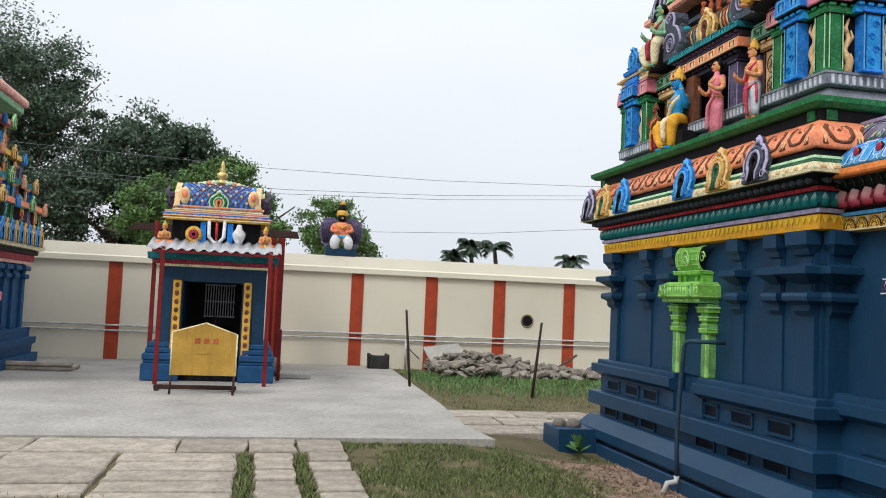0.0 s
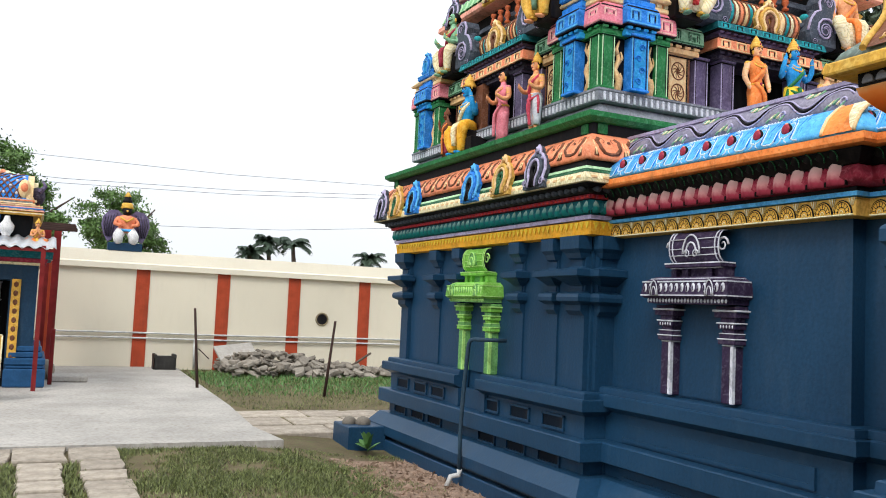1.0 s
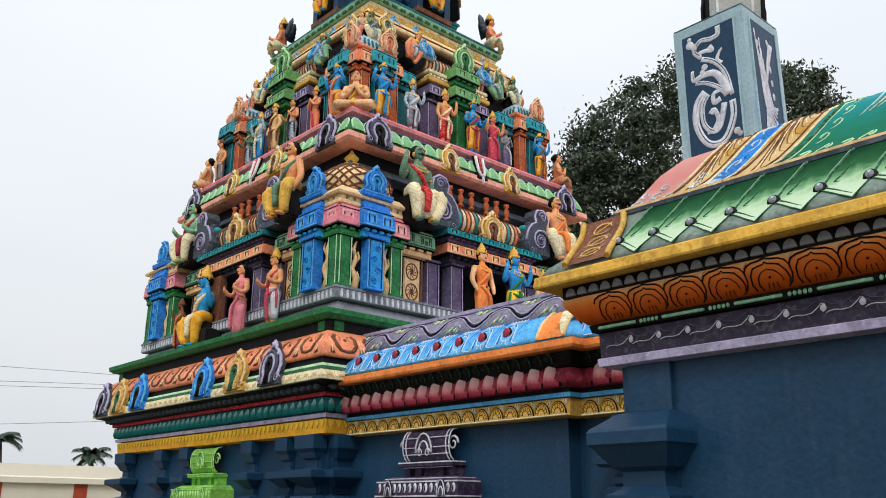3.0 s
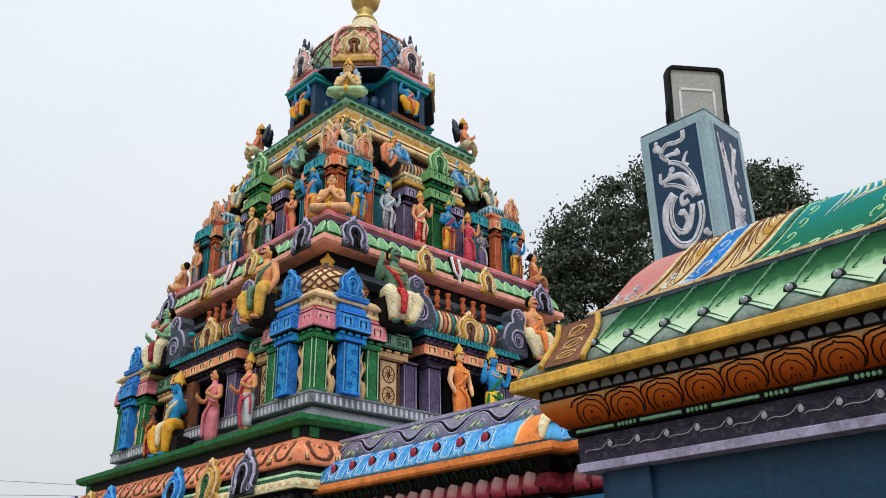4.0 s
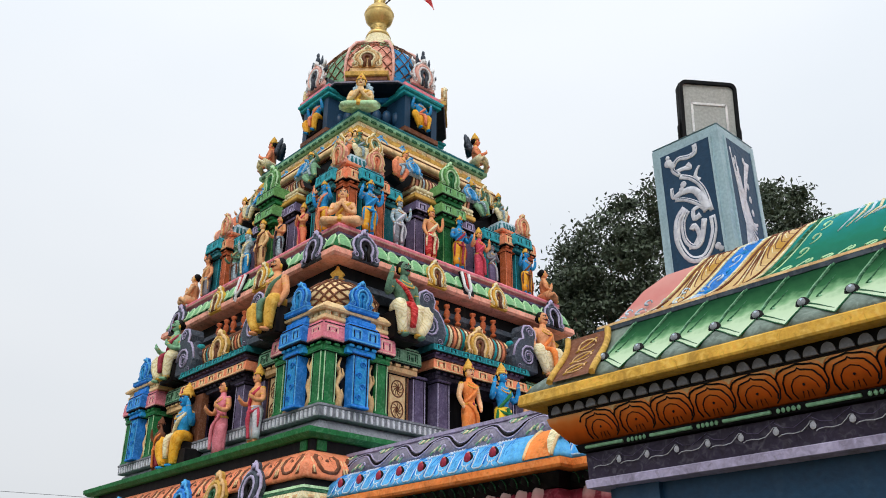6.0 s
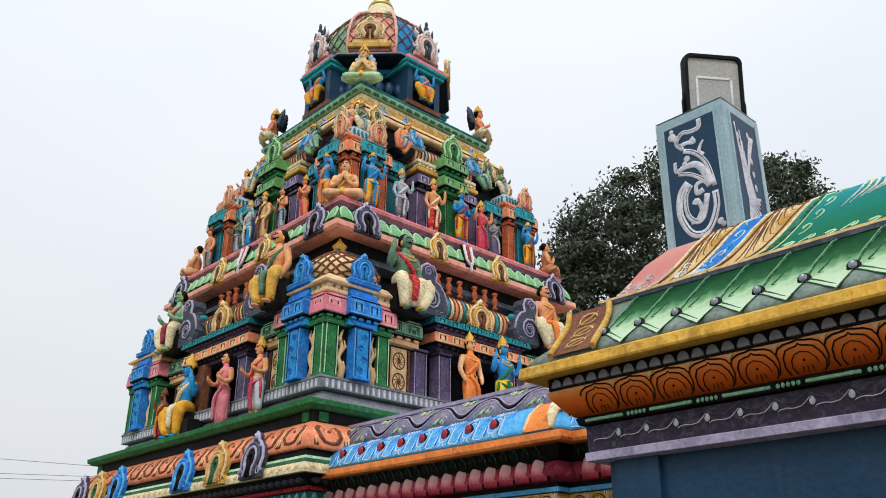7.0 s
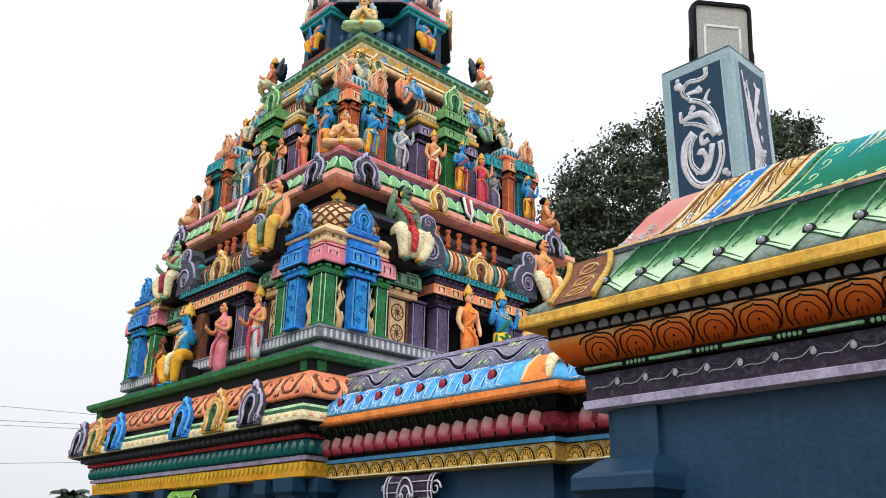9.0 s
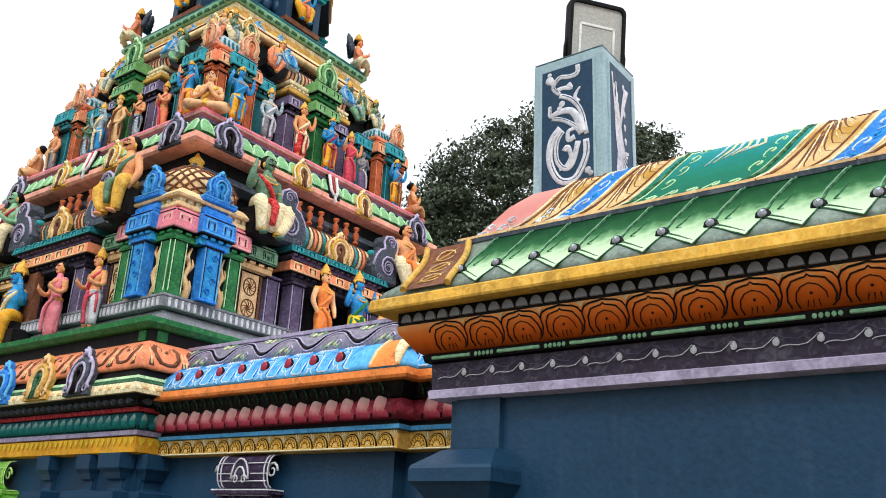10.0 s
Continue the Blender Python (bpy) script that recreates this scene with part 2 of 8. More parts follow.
LEAF_DARK, LEAF_MID = leaf_mat("leaf_dark", (0.075, 0.12, 0.07), 0.55), leaf_mat("leaf_mid", (0.11, 0.2, 0.05), 0.45)
LEAF_GREY, GRASS = leaf_mat("leaf_grey", (0.06, 0.085, 0.05), 0.5), leaf_mat("grass_blade", (0.14, 0.165, 0.055), 0.75)
LEAF_PALM, WEED = leaf_mat("leaf_palm", (0.035, 0.06, 0.035)), leaf_mat("weed_leaf", (0.1, 0.22, 0.06))

# ---- building helpers ----
W = {}


class Shape:
    """A bmesh with a current material slot and simple solids to add to it."""
    def __init__(s, *mats):
        s.bm, s.mats, s.m = bmesh.new(), [P[a] if isinstance(a, str) else a for a in mats], Matrix()

    def _mark(s, faces, i, smooth=False):
        for f in faces:
            f.material_index, f.smooth = i, smooth

    def _verts(s, pts):
        return [s.bm.verts.new(s.m @ Vector(p)) for p in pts]

    def face(s, pts, i=0, smooth=False):
        f = s.bm.faces.new(s._verts(pts))
        s._mark([f], i, smooth)

    def loft(s, rings, i=0, smooth=True, closed=True, caps=True):
        rows = [s._verts(r) for r in rings]
        n = len(rows[0])
        fs = []
        for a, b in zip(rows, rows[1:]):
            for k in range(n if closed else n - 1):
                fs.append(s.bm.faces.new((a[k], a[(k + 1) % n], b[(k + 1) % n], b[k])))
        s._mark(fs, i, smooth)
        if caps and n > 2:
            s._mark([s.bm.faces.new(rows[0][::-1]), s.bm.faces.new(rows[-1])], i)

    def box(s, x0, x1, y0, y1, z0, z1, i=0, bev=0.0):
        b = min(bev, 0.45 * min(x1 - x0, y1 - y0, z1 - z0))
        if b <= 0:
            s.loft([[(x0, y0, z), (x1, y0, z), (x1, y1, z), (x0, y1, z)] for z in (z0, z1)], i, False)
            return
        rows = []
        for z, c in ((z0, b), (z0 + b, 0), (z1 - b, 0), (z1, b)):
            rows.append([(x0 + c, y0 + c, z), (x1 - c, y0 + c, z), (x1 - c, y1 - c, z), (x0 + c, y1 - c, z)])
        s.loft(rows, i, False)

    def lathe(s, prof, i=0, c=(0, 0), n=12, smooth=True, sx=1.0, sy=1.0, turn=0.0):
        s.loft([[(c[0] + sx * r * math.cos(turn + math.tau * k / n), c[1] + sy * r * math.sin(turn + math.tau * k / n), z) for k in range(n)] for r, z in prof], i, smooth)

    def ball(s, c, rx, ry=None, rz=None, i=0, n=10, k=6):
        ry, rz = ry or rx, rz or rx
        s.loft([[(c[0] + rx * math.sin(a) * math.cos(t), c[1] + ry * math.sin(a) * math.sin(t), c[2] - rz * math.cos(a))
                 for t in [math.tau * j / n for j in range(n)]] for a in [0.12 + (math.pi - 0.24) * q / k for q in range(k + 1)]], i)

    def tube(s, pts, r, i=0, n=8, r2=None):
        pts = [Vector(p) for p in pts]
        rows = []
        for k, p in enumerate(pts):
            d = (pts[min(k + 1, len(pts) - 1)] - pts[max(k - 1, 0)]).normalized()
            a = d.cross(Vector((0.3, 0.9, 0.31))).normalized()
            b = d.cross(a)
            rad = r if r2 is None else r + (r2 - r) * k / (len(pts) - 1)
            rows.append([p + rad * (a * math.cos(math.tau * j / n) + b * math.sin(math.tau * j / n)) for j in range(n)])
        s.loft(rows, i)

    def prism(s, outline, y0, y1, i=0):
        """An outline of (x, z), counter-clockwise seen from -y, drawn from y0 (front) to y1."""
        s.loft([[(x, y, z) for x, z in outline] for y in (y0, y1)], i, False)

    def wall(s, prof, a, b, axis="y", i=0, smooth=False):
        """A closed profile of (x, z) drawn along y from a to b."""
        s.loft([[(x, t, z) for x, z in prof] for t in (a, b)], i, smooth)

    def ring(s, rect, prof, i=0, smooth=False, back=0.06):
        """A moulding all round a rectangle x0, x1, y0, y1: profile of (outward offset, z), from below upwards."""
        x0, x1, y0, y1 = rect
        prof = list(prof)
        inner = min(d for d, _ in prof) - back
        full = prof + [(inner, prof[-1][1]), (inner, prof[0][1]), prof[0]]
        s.loft([[(x0 - d, y0 - d, z), (x1 + d, y0 - d, z), (x1 + d, y1 + d, z), (x0 - d, y1 + d, z)] for d, z in full], i, smooth, caps=False)

    def mesh(s, name):
        me = bpy.data.meshes.new(name)
        bmesh.ops.recalc_face_normals(s.bm, faces=s.bm.faces)
        s.bm.to_mesh(me)
        s.bm.free()
        for m in s.mats:
            me.materials.append(m)
        return me


def thing(name, loc, label, category, group="", kind=""):
    e = new(name)
    e.empty_display_size = 0.2
    e.location = loc
    W[e] = Matrix.Translation(loc)
    return tagged(e, label, category, group, kind)


def put(name, me, parent, m=None, label=""):
    """A mesh as one object under a thing or a part, at the world pose m."""
    ob = new(name, me)
    W[ob] = m if m is not None else Matrix()
    if parent is not None:
        ob.parent = parent
        ob.matrix_basis = W[parent].inverted() @ W[ob]
    else:
        ob.matrix_basis = W[ob]
    return tagged(ob, label)


def part(name, sh, parent, label="", m=None):
    return put(name, sh.mesh(name), parent, m, label)


def solo(name, sh, label, category, loc=None, m=None, group="", kind=""):
    return tagged(put(name, sh.mesh(name), None, m if m is not None else Matrix.Translation(loc or (0, 0, 0))), label, category, group, kind)


def arc(r, a0, a1, n=12, cx=0.0, cz=0.0, sz=1.0):
    return [(cx + r * math.cos(radians(a0 + (a1 - a0) * k / n)), cz + sz * r * math.sin(radians(a0 + (a1 - a0) * k / n))) for k in range(n + 1)]


def scroll(s, x, y, z, r, i, flip=1, th=0.18, turns=1.4):
    """A flat spiral tendril on the plane y."""
    pts = []
    for k in range(15):
        a = math.tau * turns * k / 14
        q = r * (1 - 0.8 * k / 14)
        pts.append((x + flip * q * math.cos(a), y, z + q * math.sin(a)))
    s.tube(pts, r * th, i, 5, r * th * 0.5)

# ---- ground ----
def level(x, y):
    """Height of the bare ground: a little lower in front of the temple."""
    a = min(max((y - 9.8) / 3.0, 0), 1)
    b = min(max((x - 2.4) / 1.8, 0), 1)
    return -0.03 - 0.17 * (1 - a * a * (3 - 2 * a)) * b * b * (3 - 2 * b)


def ground_sheet():
    xs = [-900, -200, -60] + [-20 + 0.8 * k for k in range(51)] + [60, 200, 900]
    ys = [-900, -200, -60] + [-10 + 0.8 * k for k in range(46)] + [60, 200, 900]
    v = [(x, y, level(x, y) + (0.02 * noise.noise(Vector((x * 0.8, y * 0.8, 0))) if abs(x) < 30 and abs(y) < 30 else 0)) for y in ys for x in xs]
    n = len(xs)
    f = [(j * n + i, j * n + i + 1, (j + 1) * n + i + 1, (j + 1) * n + i) for j in range(len(ys) - 1) for i in range(n - 1)]
    me = bpy.data.meshes.new("ground")
    me.from_pydata(v, [], f)
    me.materials.append(SOIL)
    tagged(put("ground", me, None), "dry brown soil with worn patches of grass", "ground", kind="structure")


ground_sheet()

# concrete yard, with a slightly raised edge
s = Shape(CONCRETE)
s.loft([[(x, y, z) for x, y in ((-14, 10.05), (2.95, 10.05), (2.85, 11.2), (3.0, 13.4), (3.1, 16.5), (3.25, 20.78), (-14, 20.78))] for z in (-0.25, 0.03)], 0, False)
yard = solo("pavement_concrete", s, "light grey worn concrete yard", "pavement", kind="structure")


# ---- compound wall at the back ----
WY = 20.8
back_wall = thing("wall_back", (3, WY, 0), "cream plastered compound wall with red painted stripes", "wall", kind="structure")
s = Shape(WALL)
s.box(-30, 40, WY, WY + 0.3, -0.3, 2.25)
part("wall_body", s, back_wall)
s = Shape(CAP)
s.wall([(WY - 0.09, 2.25), (WY - 0.09, 2.37), (WY - 0.05, 2.4), (WY + 0.02, 2.66), (WY + 0.28, 2.66), (WY + 0.35, 2.4), (WY + 0.39, 2.25)], -40, 30)
cap_me = s.mesh("coping")
put("coping", cap_me, back_wall, Matrix.Rotation(radians(-90), 4, "Z") @ Matrix.Diagonal((-1, 1, 1, 1)))
s = Shape(BRICKRED)
s.box(-0.15, 0.15, WY - 0.02, WY + 0.02, -0.1, 2.25, 0, 0.004)
stripe = s.mesh("painted_stripe")
STRIPES = [-14.5, -12.0, -9.4, -6.6, -3.16, 0.42, 2.4, 4.24, 5.98, 7.83, 9.7, 11.6, 13.5]
for x in STRIPES:
    put("painted_stripe", stripe, back_wall, Matrix.Translation((x, 0, 0)))
s = Shape(PVC)
for z in (0.68, 0.8):
    s.tube([(x, WY - 0.05, z + 0.01 * math.sin(x)) for x in np.arange(-16, 20, 1.5)], 0.022, 0, 6)
solo("water_pipe", s, "pair of thin grey water pipes along the wall", "pipe")
# no opening is cut: a dark disc stands for the hole's shaded inside
s = Shape(P["dark"], STAINED)
s.m = Matrix.Translation((6.73, WY, 1.262)) @ Matrix.Rotation(radians(90), 4, "X")
s.tube([(0.15 * math.cos(a), 0.15 * math.sin(a), 0.005) for a in np.linspace(0, math.tau, 25)], 0.022, 1, 6)
s.lathe([(0.001, 0.006), (0.13, 0.008)], 0, n=24)
part("drain_hole", s, back_wall, "round hole drawn as a dark disc, with a plaster rim")


# ---- temple: plinth, walls, entablature ----
CX, CY, HW = 6.8, 8.5, 2.14
SAN = (CX - HW, CX + HW, CY - HW, CY + HW)
ANT_A, ANT_B = (4.88, 8.72, 3.83, 6.5), (5.0, 8.6, 2.3, 3.95)
MAN = (3.75, 9.85, -5.0, 2.54)
temple = thing("temple", (CX, CY, -0.2), "navy blue temple with brightly painted cornices and sculpted tower", "temple")
temple_walls = []
for nm, r in (("sanctum_wall", SAN), ("passage_wall", ANT_A), ("passage_wall", ANT_B), ("hall_wall", MAN)):
    s = Shape("navy")
    s.box(r[0], r[1], r[2], r[3], -0.3, 2.5, 0, 0.01)
    temple_walls.append(part(nm, s, temple))


def band(name, mats, rect, prof, parent=temple, smooth=False, label=""):
    s = Shape(mats)
    s.ring(rect, prof, 0, smooth)
    return part(name, s, parent, label)


def plinth(rect, lift=0.0, holes=True):
    k = lift
    band("ground_course", "navy", rect, [(0.31, -0.3), (0.31, -0.055), (0.3, -0.045), (0.22, -0.045)])
    band("recess", "slate", rect, [(0.2, -0.045), (0.2, 0.02)])
    band("foot_moulding", "navy", rect, [(0.22, 0.02), (0.32, 0.02), (0.325, 0.13), (0.315, 0.14), (0.2, 0.27), (0.08, 0.28)])
    band("lower_recess", "navy", rect, [(0.1, 0.28), (0.1, 0.41)])
    band("plinth_band", "navy", rect, [(0.1, 0.41), (0.215, 0.41), (0.22, 0.415), (0.22, 0.57), (0.21, 0.58), (0.1, 0.585)])
    band("upper_recess", "navy", rect, [(0.1, 0.585), (0.1, 0.8 + k)])
    if rect is not SAN:
        band("plinth_slab", "navy", rect, [(0.1, 0.78 + k), (0.16, 0.81 + k), (0.195, 0.83 + k), (0.2, 0.835 + k), (0.2, 0.925 + k), (0.19, 0.932 + k), (0.14, 0.932 + k), (0.135, 0.98 + k), (0.125, 0.988 + k), (0.0, 0.99 + k)])


plinth(SAN)
SLAB = [(0.02, 0.78), (0.1, 0.78), (0.16, 0.81), (0.195, 0.83), (0.2, 0.835), (0.2, 0.925), (0.19, 0.932), (0.14, 0.932), (0.135, 0.98), (0.125, 0.988), (0.02, 0.99)]


def slab_run(k, u0, u1):
    """A length of the plinth's top slab on one side; ends at the corners are mitred."""
    s = Shape("navy")
    ends = [[(u + (math.copysign(d, u) if abs(u) > 2 else 0), -HW - d, z) for d, z in SLAB] for u in (u0, u1)]
    s.loft(ends, 0, False)
    part("plinth_slab", s, temple, m=Matrix.Translation((CX, CY, 0)) @ Matrix.Rotation(radians(-90 * k), 4, "Z"))


for k, runs in enumerate((((-HW, HW),), ((-HW, -0.14), (0.36, HW)), ((-HW, HW),), ((-HW, HW),))):
    for u0, u1 in runs:
        slab_run(k, u0, u1)
plinth(ANT_A, 0.05)
plinth(ANT_B, 0.05)
plinth(MAN, 0.0)

# entablature of the sanctum
band("yellow_band", "marigold", SAN, [(0.05, 2.37), (0.1, 2.38), (0.115, 2.5), (0.05, 2.51)])
band("white_line", "lilac", SAN, [(0.05, 2.51), (0.13, 2.512), (0.135, 2.548), (0.06, 2.552)])
band("lotus_course", "teal", SAN, [(0.06, 2.552), (0.12, 2.556), (0.16, 2.6), (0.15, 2.68), (0.06, 2.688)], smooth=True)
band("red_line", "maroon", SAN, [(0.06, 2.688), (0.17, 2.69), (0.18, 2.722), (0.08, 2.726)])
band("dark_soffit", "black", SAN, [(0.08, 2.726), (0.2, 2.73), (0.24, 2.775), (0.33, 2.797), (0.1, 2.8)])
band("eave_edge", "cream", SAN, [(0.1, 2.8), (0.36, 2.802), (0.365, 2.83), (0.35, 2.882), (0.1, 2.886)])
band("eave_line", "pine", SAN, [(0.1, 2.886), (0.345, 2.888), (0.335, 2.91), (0.325, 2.915)])
band("eave_line", "mint", SAN, [(0.1, 2.915), (0.335, 2.916), (0.325, 2.94), (0.1, 2.945)])
band("eave_line", "black", SAN, [(0.1, 2.945), (0.31, 2.946), (0.295, 3.0), (0.1, 3.002)])
band("scroll_eave", "coral", SAN, [(0.1, 3.002), (0.325, 3.004), (0.33, 3.03), (0.31, 3.12), (0.25, 3.2), (0.17, 3.262), (0.1, 3.265)], smooth=True)
band("dark_fascia", "dark", SAN, [(0.05, 3.265), (0.165, 3.268), (0.165, 3.362), (0.05, 3.365)])
band("green_ledge", "green", SAN, [(0.05, 3.365), (0.22, 3.367), (0.265, 3.4), (0.27, 3.445), (0.0, 3.452), (-2.0, 3.455)])

# entablature and roof of the passage
for r in (ANT_A, ANT_B):
    band("medallion_band", "ochre", r, [(0.04, 2.36), (0.1, 2.365), (0.11, 2.48), (0.04, 2.484)])
    band("white_line", "sky_blue", r, [(0.04, 2.484), (0.13, 2.487), (0.135, 2.515), (0.04, 2.518)])
    band("dark_line", "dark", r, [(0.04, 2.518), (0.12, 2.52), (0.12, 2.545), (0.04, 2.548)])
    band("petal_course", "maroon", r, [(0.04, 2.548), (0.15, 2.552), (0.2, 2.6), (0.18, 2.672), (0.04, 2.675)], smooth=True)
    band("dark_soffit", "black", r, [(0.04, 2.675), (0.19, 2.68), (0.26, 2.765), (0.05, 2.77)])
    band("orange_fascia", "orange", r, [(0.05, 2.77), (0.33, 2.772), (0.34, 2.79), (0.335, 2.835), (0.05, 2.84)])
    band("lotus_eave", "sky_blue", r, [(0.05, 2.84), (0.33, 2.842), (0.32, 2.88), (0.27, 2.96), (0.19, 3.03), (0.13, 3.06), (0.05, 3.062)], smooth=True)
    band("parapet", "haze", r, [(0.0, 3.06), (0.1, 3.065), (0.06, 3.18), (-0.02, 3.25), (-0.04, 3.255)], smooth=True)
    band("parapet_rim", "lilac", r, [(-0.06, 3.235), (0.0, 3.25), (0.005, 3.275), (-0.05, 3.29), (-1.9, 3.3)])

# entablature and roof of the hall
band("wave_frieze", "purple", MAN, [(0.04, 2.46), (0.07, 2.463), (0.075, 2.6), (0.04, 2.605)])
band("pale_line", "lilac", MAN, [(0.04, 2.43), (0.08, 2.435), (0.085, 2.47), (0.078, 2.475)])
band("dark_line", "black", MAN, [(0.04, 2.605), (0.1, 2.607), (0.11, 2.64), (0.04, 2.645)])
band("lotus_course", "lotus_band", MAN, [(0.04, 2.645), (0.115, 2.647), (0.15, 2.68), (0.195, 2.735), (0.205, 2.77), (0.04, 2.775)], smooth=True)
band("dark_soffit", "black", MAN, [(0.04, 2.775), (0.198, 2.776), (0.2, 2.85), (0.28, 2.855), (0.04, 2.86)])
band("gold_fascia", "gold", MAN, [(0.04, 2.856), (0.27, 2.828), (0.3, 2.832), (0.305, 2.842), (0.3, 2.885), (0.295, 2.892), (0.04, 2.9)])
band("leaf_eave", "eave_grey", MAN, [(0.04, 2.89), (0.28, 2.892), (0.25, 2.94), (0.18, 3.0), (0.1, 3.07), (0.03, 3.15), (0.0, 3.22), (-0.05, 3.222)], smooth=True)
band("vault", "vault_rose", MAN, [(-0.06, 3.2), (-0.005, 3.222), (-0.06, 3.27), (-0.12, 3.36), (-0.18, 3.45), (-0.27, 3.54), (-0.4, 3.6), (-0.7, 3.63), (-2.9, 3.65)], smooth=True)

band("vault_foot", "slate", MAN, [(-0.05, 3.2), (0.012, 3.212), (0.014, 3.232), (-0.05, 3.236)])
band("vault_foot_line", "tan", MAN, [(-0.05, 3.236), (0.006, 3.237), (0.004, 3.25), (-0.05, 3.252)])

# ---- ornaments shared along the temple ----
def F(k, u, d, z, cx=CX, cy=CY):
    """Pose on one of the four sides of the tower: u along it, d out from the axis."""
    return Matrix.Translation((cx, cy, 0)) @ Matrix.Rotation(radians(-90 * k), 4, "Z") @ Matrix.Translation((u, -d, z))


def on_west(x, y, z):
    """Pose on a side that faces -x."""
    return Matrix.Translation((x, y, z)) @ Matrix.Rotation(radians(-90), 4, "Z")


def on_south(x, y, z):
    return Matrix.Translation((x, y, z))


def kudu(w, h, plate, rim, core="dark", flames=0):
    """A horseshoe gable with a rolled rim, scroll feet and a knob."""
    s = Shape(plate, rim, core)
    out = [(-0.5, 0), (0.5, 0), (0.52, 0.12), (0.42, 0.22), (0.5, 0.42), (0.42, 0.62), (0.25, 0.76), (0.12, 0.82), (0.1, 0.92), (0, 1.0), (-0.1, 0.92), (-0.12, 0.82), (-0.25, 0.76), (-0.42, 0.62), (-0.5, 0.42), (-0.42, 0.22), (-0.52, 0.12)]
    s.prism([(x * w, z * h) for x, z in out], -0.018, 0.03, 0)
    s.tube([(x * w * 0.97, -0.02, z * h * 0.98) for x, z in out[2:]], 0.045 * w, 1, 5)
    for r, i, dy, th in ((0.33, 0, -0.03, 0.06), (0.25, 1, -0.038, 0.045), (0.13, 2, -0.026, 0.07)):
        pts = [(x * w, dy, (z + 0.4) * h) for x, z in arc(r, -50, 230, 12)]
        s.tube([(-r * 0.75 * w, dy, 0.02 * h)] + pts[::-1] + [(r * 0.75 * w, dy, 0.02 * h)], th * w, i, 6)
    for j in range(flames):
        a = radians(-20 + 220 * j / (flames - 1))
        c, d = math.cos(a), math.sin(a)
        s.tube([(0.44 * w * c, 0, (0.42 + 0.4 * d) * h), (0.6 * w * c, 0, (0.46 + 0.56 * d) * h), (0.62 * w * c, 0, (0.56 + 0.62 * d) * h)], 0.09 * w, 2 if j % 2 else 1, 6, 0.015 * w)
    if flames:
        s.ball((0, 0, 1.05 * h), 0.1 * w, 0.08 * w, 0.13 * h, 2, 8, 5)
        s.ball((0, 0, 1.22 * h), 0.06 * w, 0.06 * w, 0.1 * h, 2, 8, 5)
    for q in (-1, 1):
        scroll(s, q * 0.4 * w, -0.03, 0.12 * h, 0.12 * w, 1, q)
        s.ball((q * 0.3 * w, -0.03, 0.66 * h), 0.05 * w, i=1, n=6, k=4)
    s.ball((0, -0.03, 0.88 * h), 0.085 * w, i=1, n=8, k=5)
    s.ball((0, -0.05, 0.88 * h), 0.04 * w, i=2, n=6, k=4)
    return s.mesh("horseshoe_gable")


KUDU = {c: kudu(0.36, 0.42, *m) for c, m in dict(grey=("slate", "lilac", "ink"), gold=("ochre", "tan", "pine"), blue=("blue", "sky_blue", "ink"), violet=("slate", "lilac", "ink")).items()}


def petal(w, h, d, body, edge):
    s = Shape(body, edge)
    rows = []
    for k in range(6):
        t = k / 5
        half = w * 0.5 * math.sqrt(max(1 - (t * 0.98) ** 3.0, 0.01))
        rows.append([(half * c, -d * (1 - abs(c) ** 2.2) * math.sin(math.pi * (0.25 + 0.6 * t)), h * t) for c in (-1, -0.55, 0, 0.55, 1)])
    s.loft(rows, 0, True, closed=False, caps=False)
    s.tube([(r[0][0], -0.003, r[0][2]) for r in rows] + [(r[4][0], -0.003, r[4][2]) for r in rows[::-1]], 0.07 * w, 1, 5)
    return s.mesh("petal")


def curve_point(prof, u, t, up=0.006):
    """A point on a moulding's curved face: u along it, t from its foot to its top, lifted by up."""
    q = min(max(t, 0), 0.999) * (len(prof) - 1)
    a, b = Vector((*prof[int(q)], 0)), Vector((*prof[int(q) + 1], 0))
    c, n = a.lerp(b, q - int(q)), Vector((b.y - a.y, -(b.x - a.x), 0)).normalized()
    return (u, -c.x - up * n.x, c.y + up * n.y)


def row_of(name, me, parent, poses, label=""):
    for m in poses:
        put(name, me, parent, m, label)


def along(k, d, z, n, half):
    return [F(k, -half + 2 * half * (i + 0.5) / n, d, z) for i in range(n)]


part_of = {}
for ob in temple.children:
    part_of.setdefault(ob.name.split(".")[0], []).append(ob)

# sanctum: pilasters with capitals, recess panels, lotus petals, gables
s = Shape("navy")
s.box(-0.13, 0.13, 0, 0.08, 0.985, 2.37, 0, 0.006)
pil_shaft = s.mesh("pilaster")
s = Shape("navy")
CAP_PROFILE = ((0.13, 0.01, 1.66), (0.14, 0.05, 1.7), (0.14, 0.05, 1.75), (0.18, 0.085, 1.77), (0.205, 0.115, 1.785), (0.21, 0.12, 1.82), (0.2, 0.11, 1.85), (0.16, 0.06, 1.862), (0.1, 0.012, 1.875), (0.1, 0.012, 1.925), (0.13, 0.04, 1.935), (0.17, 0.09, 1.965), (0.235, 0.145, 2.0), (0.265, 0.17, 2.005), (0.27, 0.175, 2.01), (0.27, 0.175, 2.065), (0.25, 0.15, 2.072), (0.14, 0.04, 2.085), (0.105, 0.02, 2.1), (0.105, 0.02, 2.16), (0.125, 0.05, 2.175), (0.145, 0.075, 2.22), (0.175, 0.11, 2.255), (0.18, 0.115, 2.37))
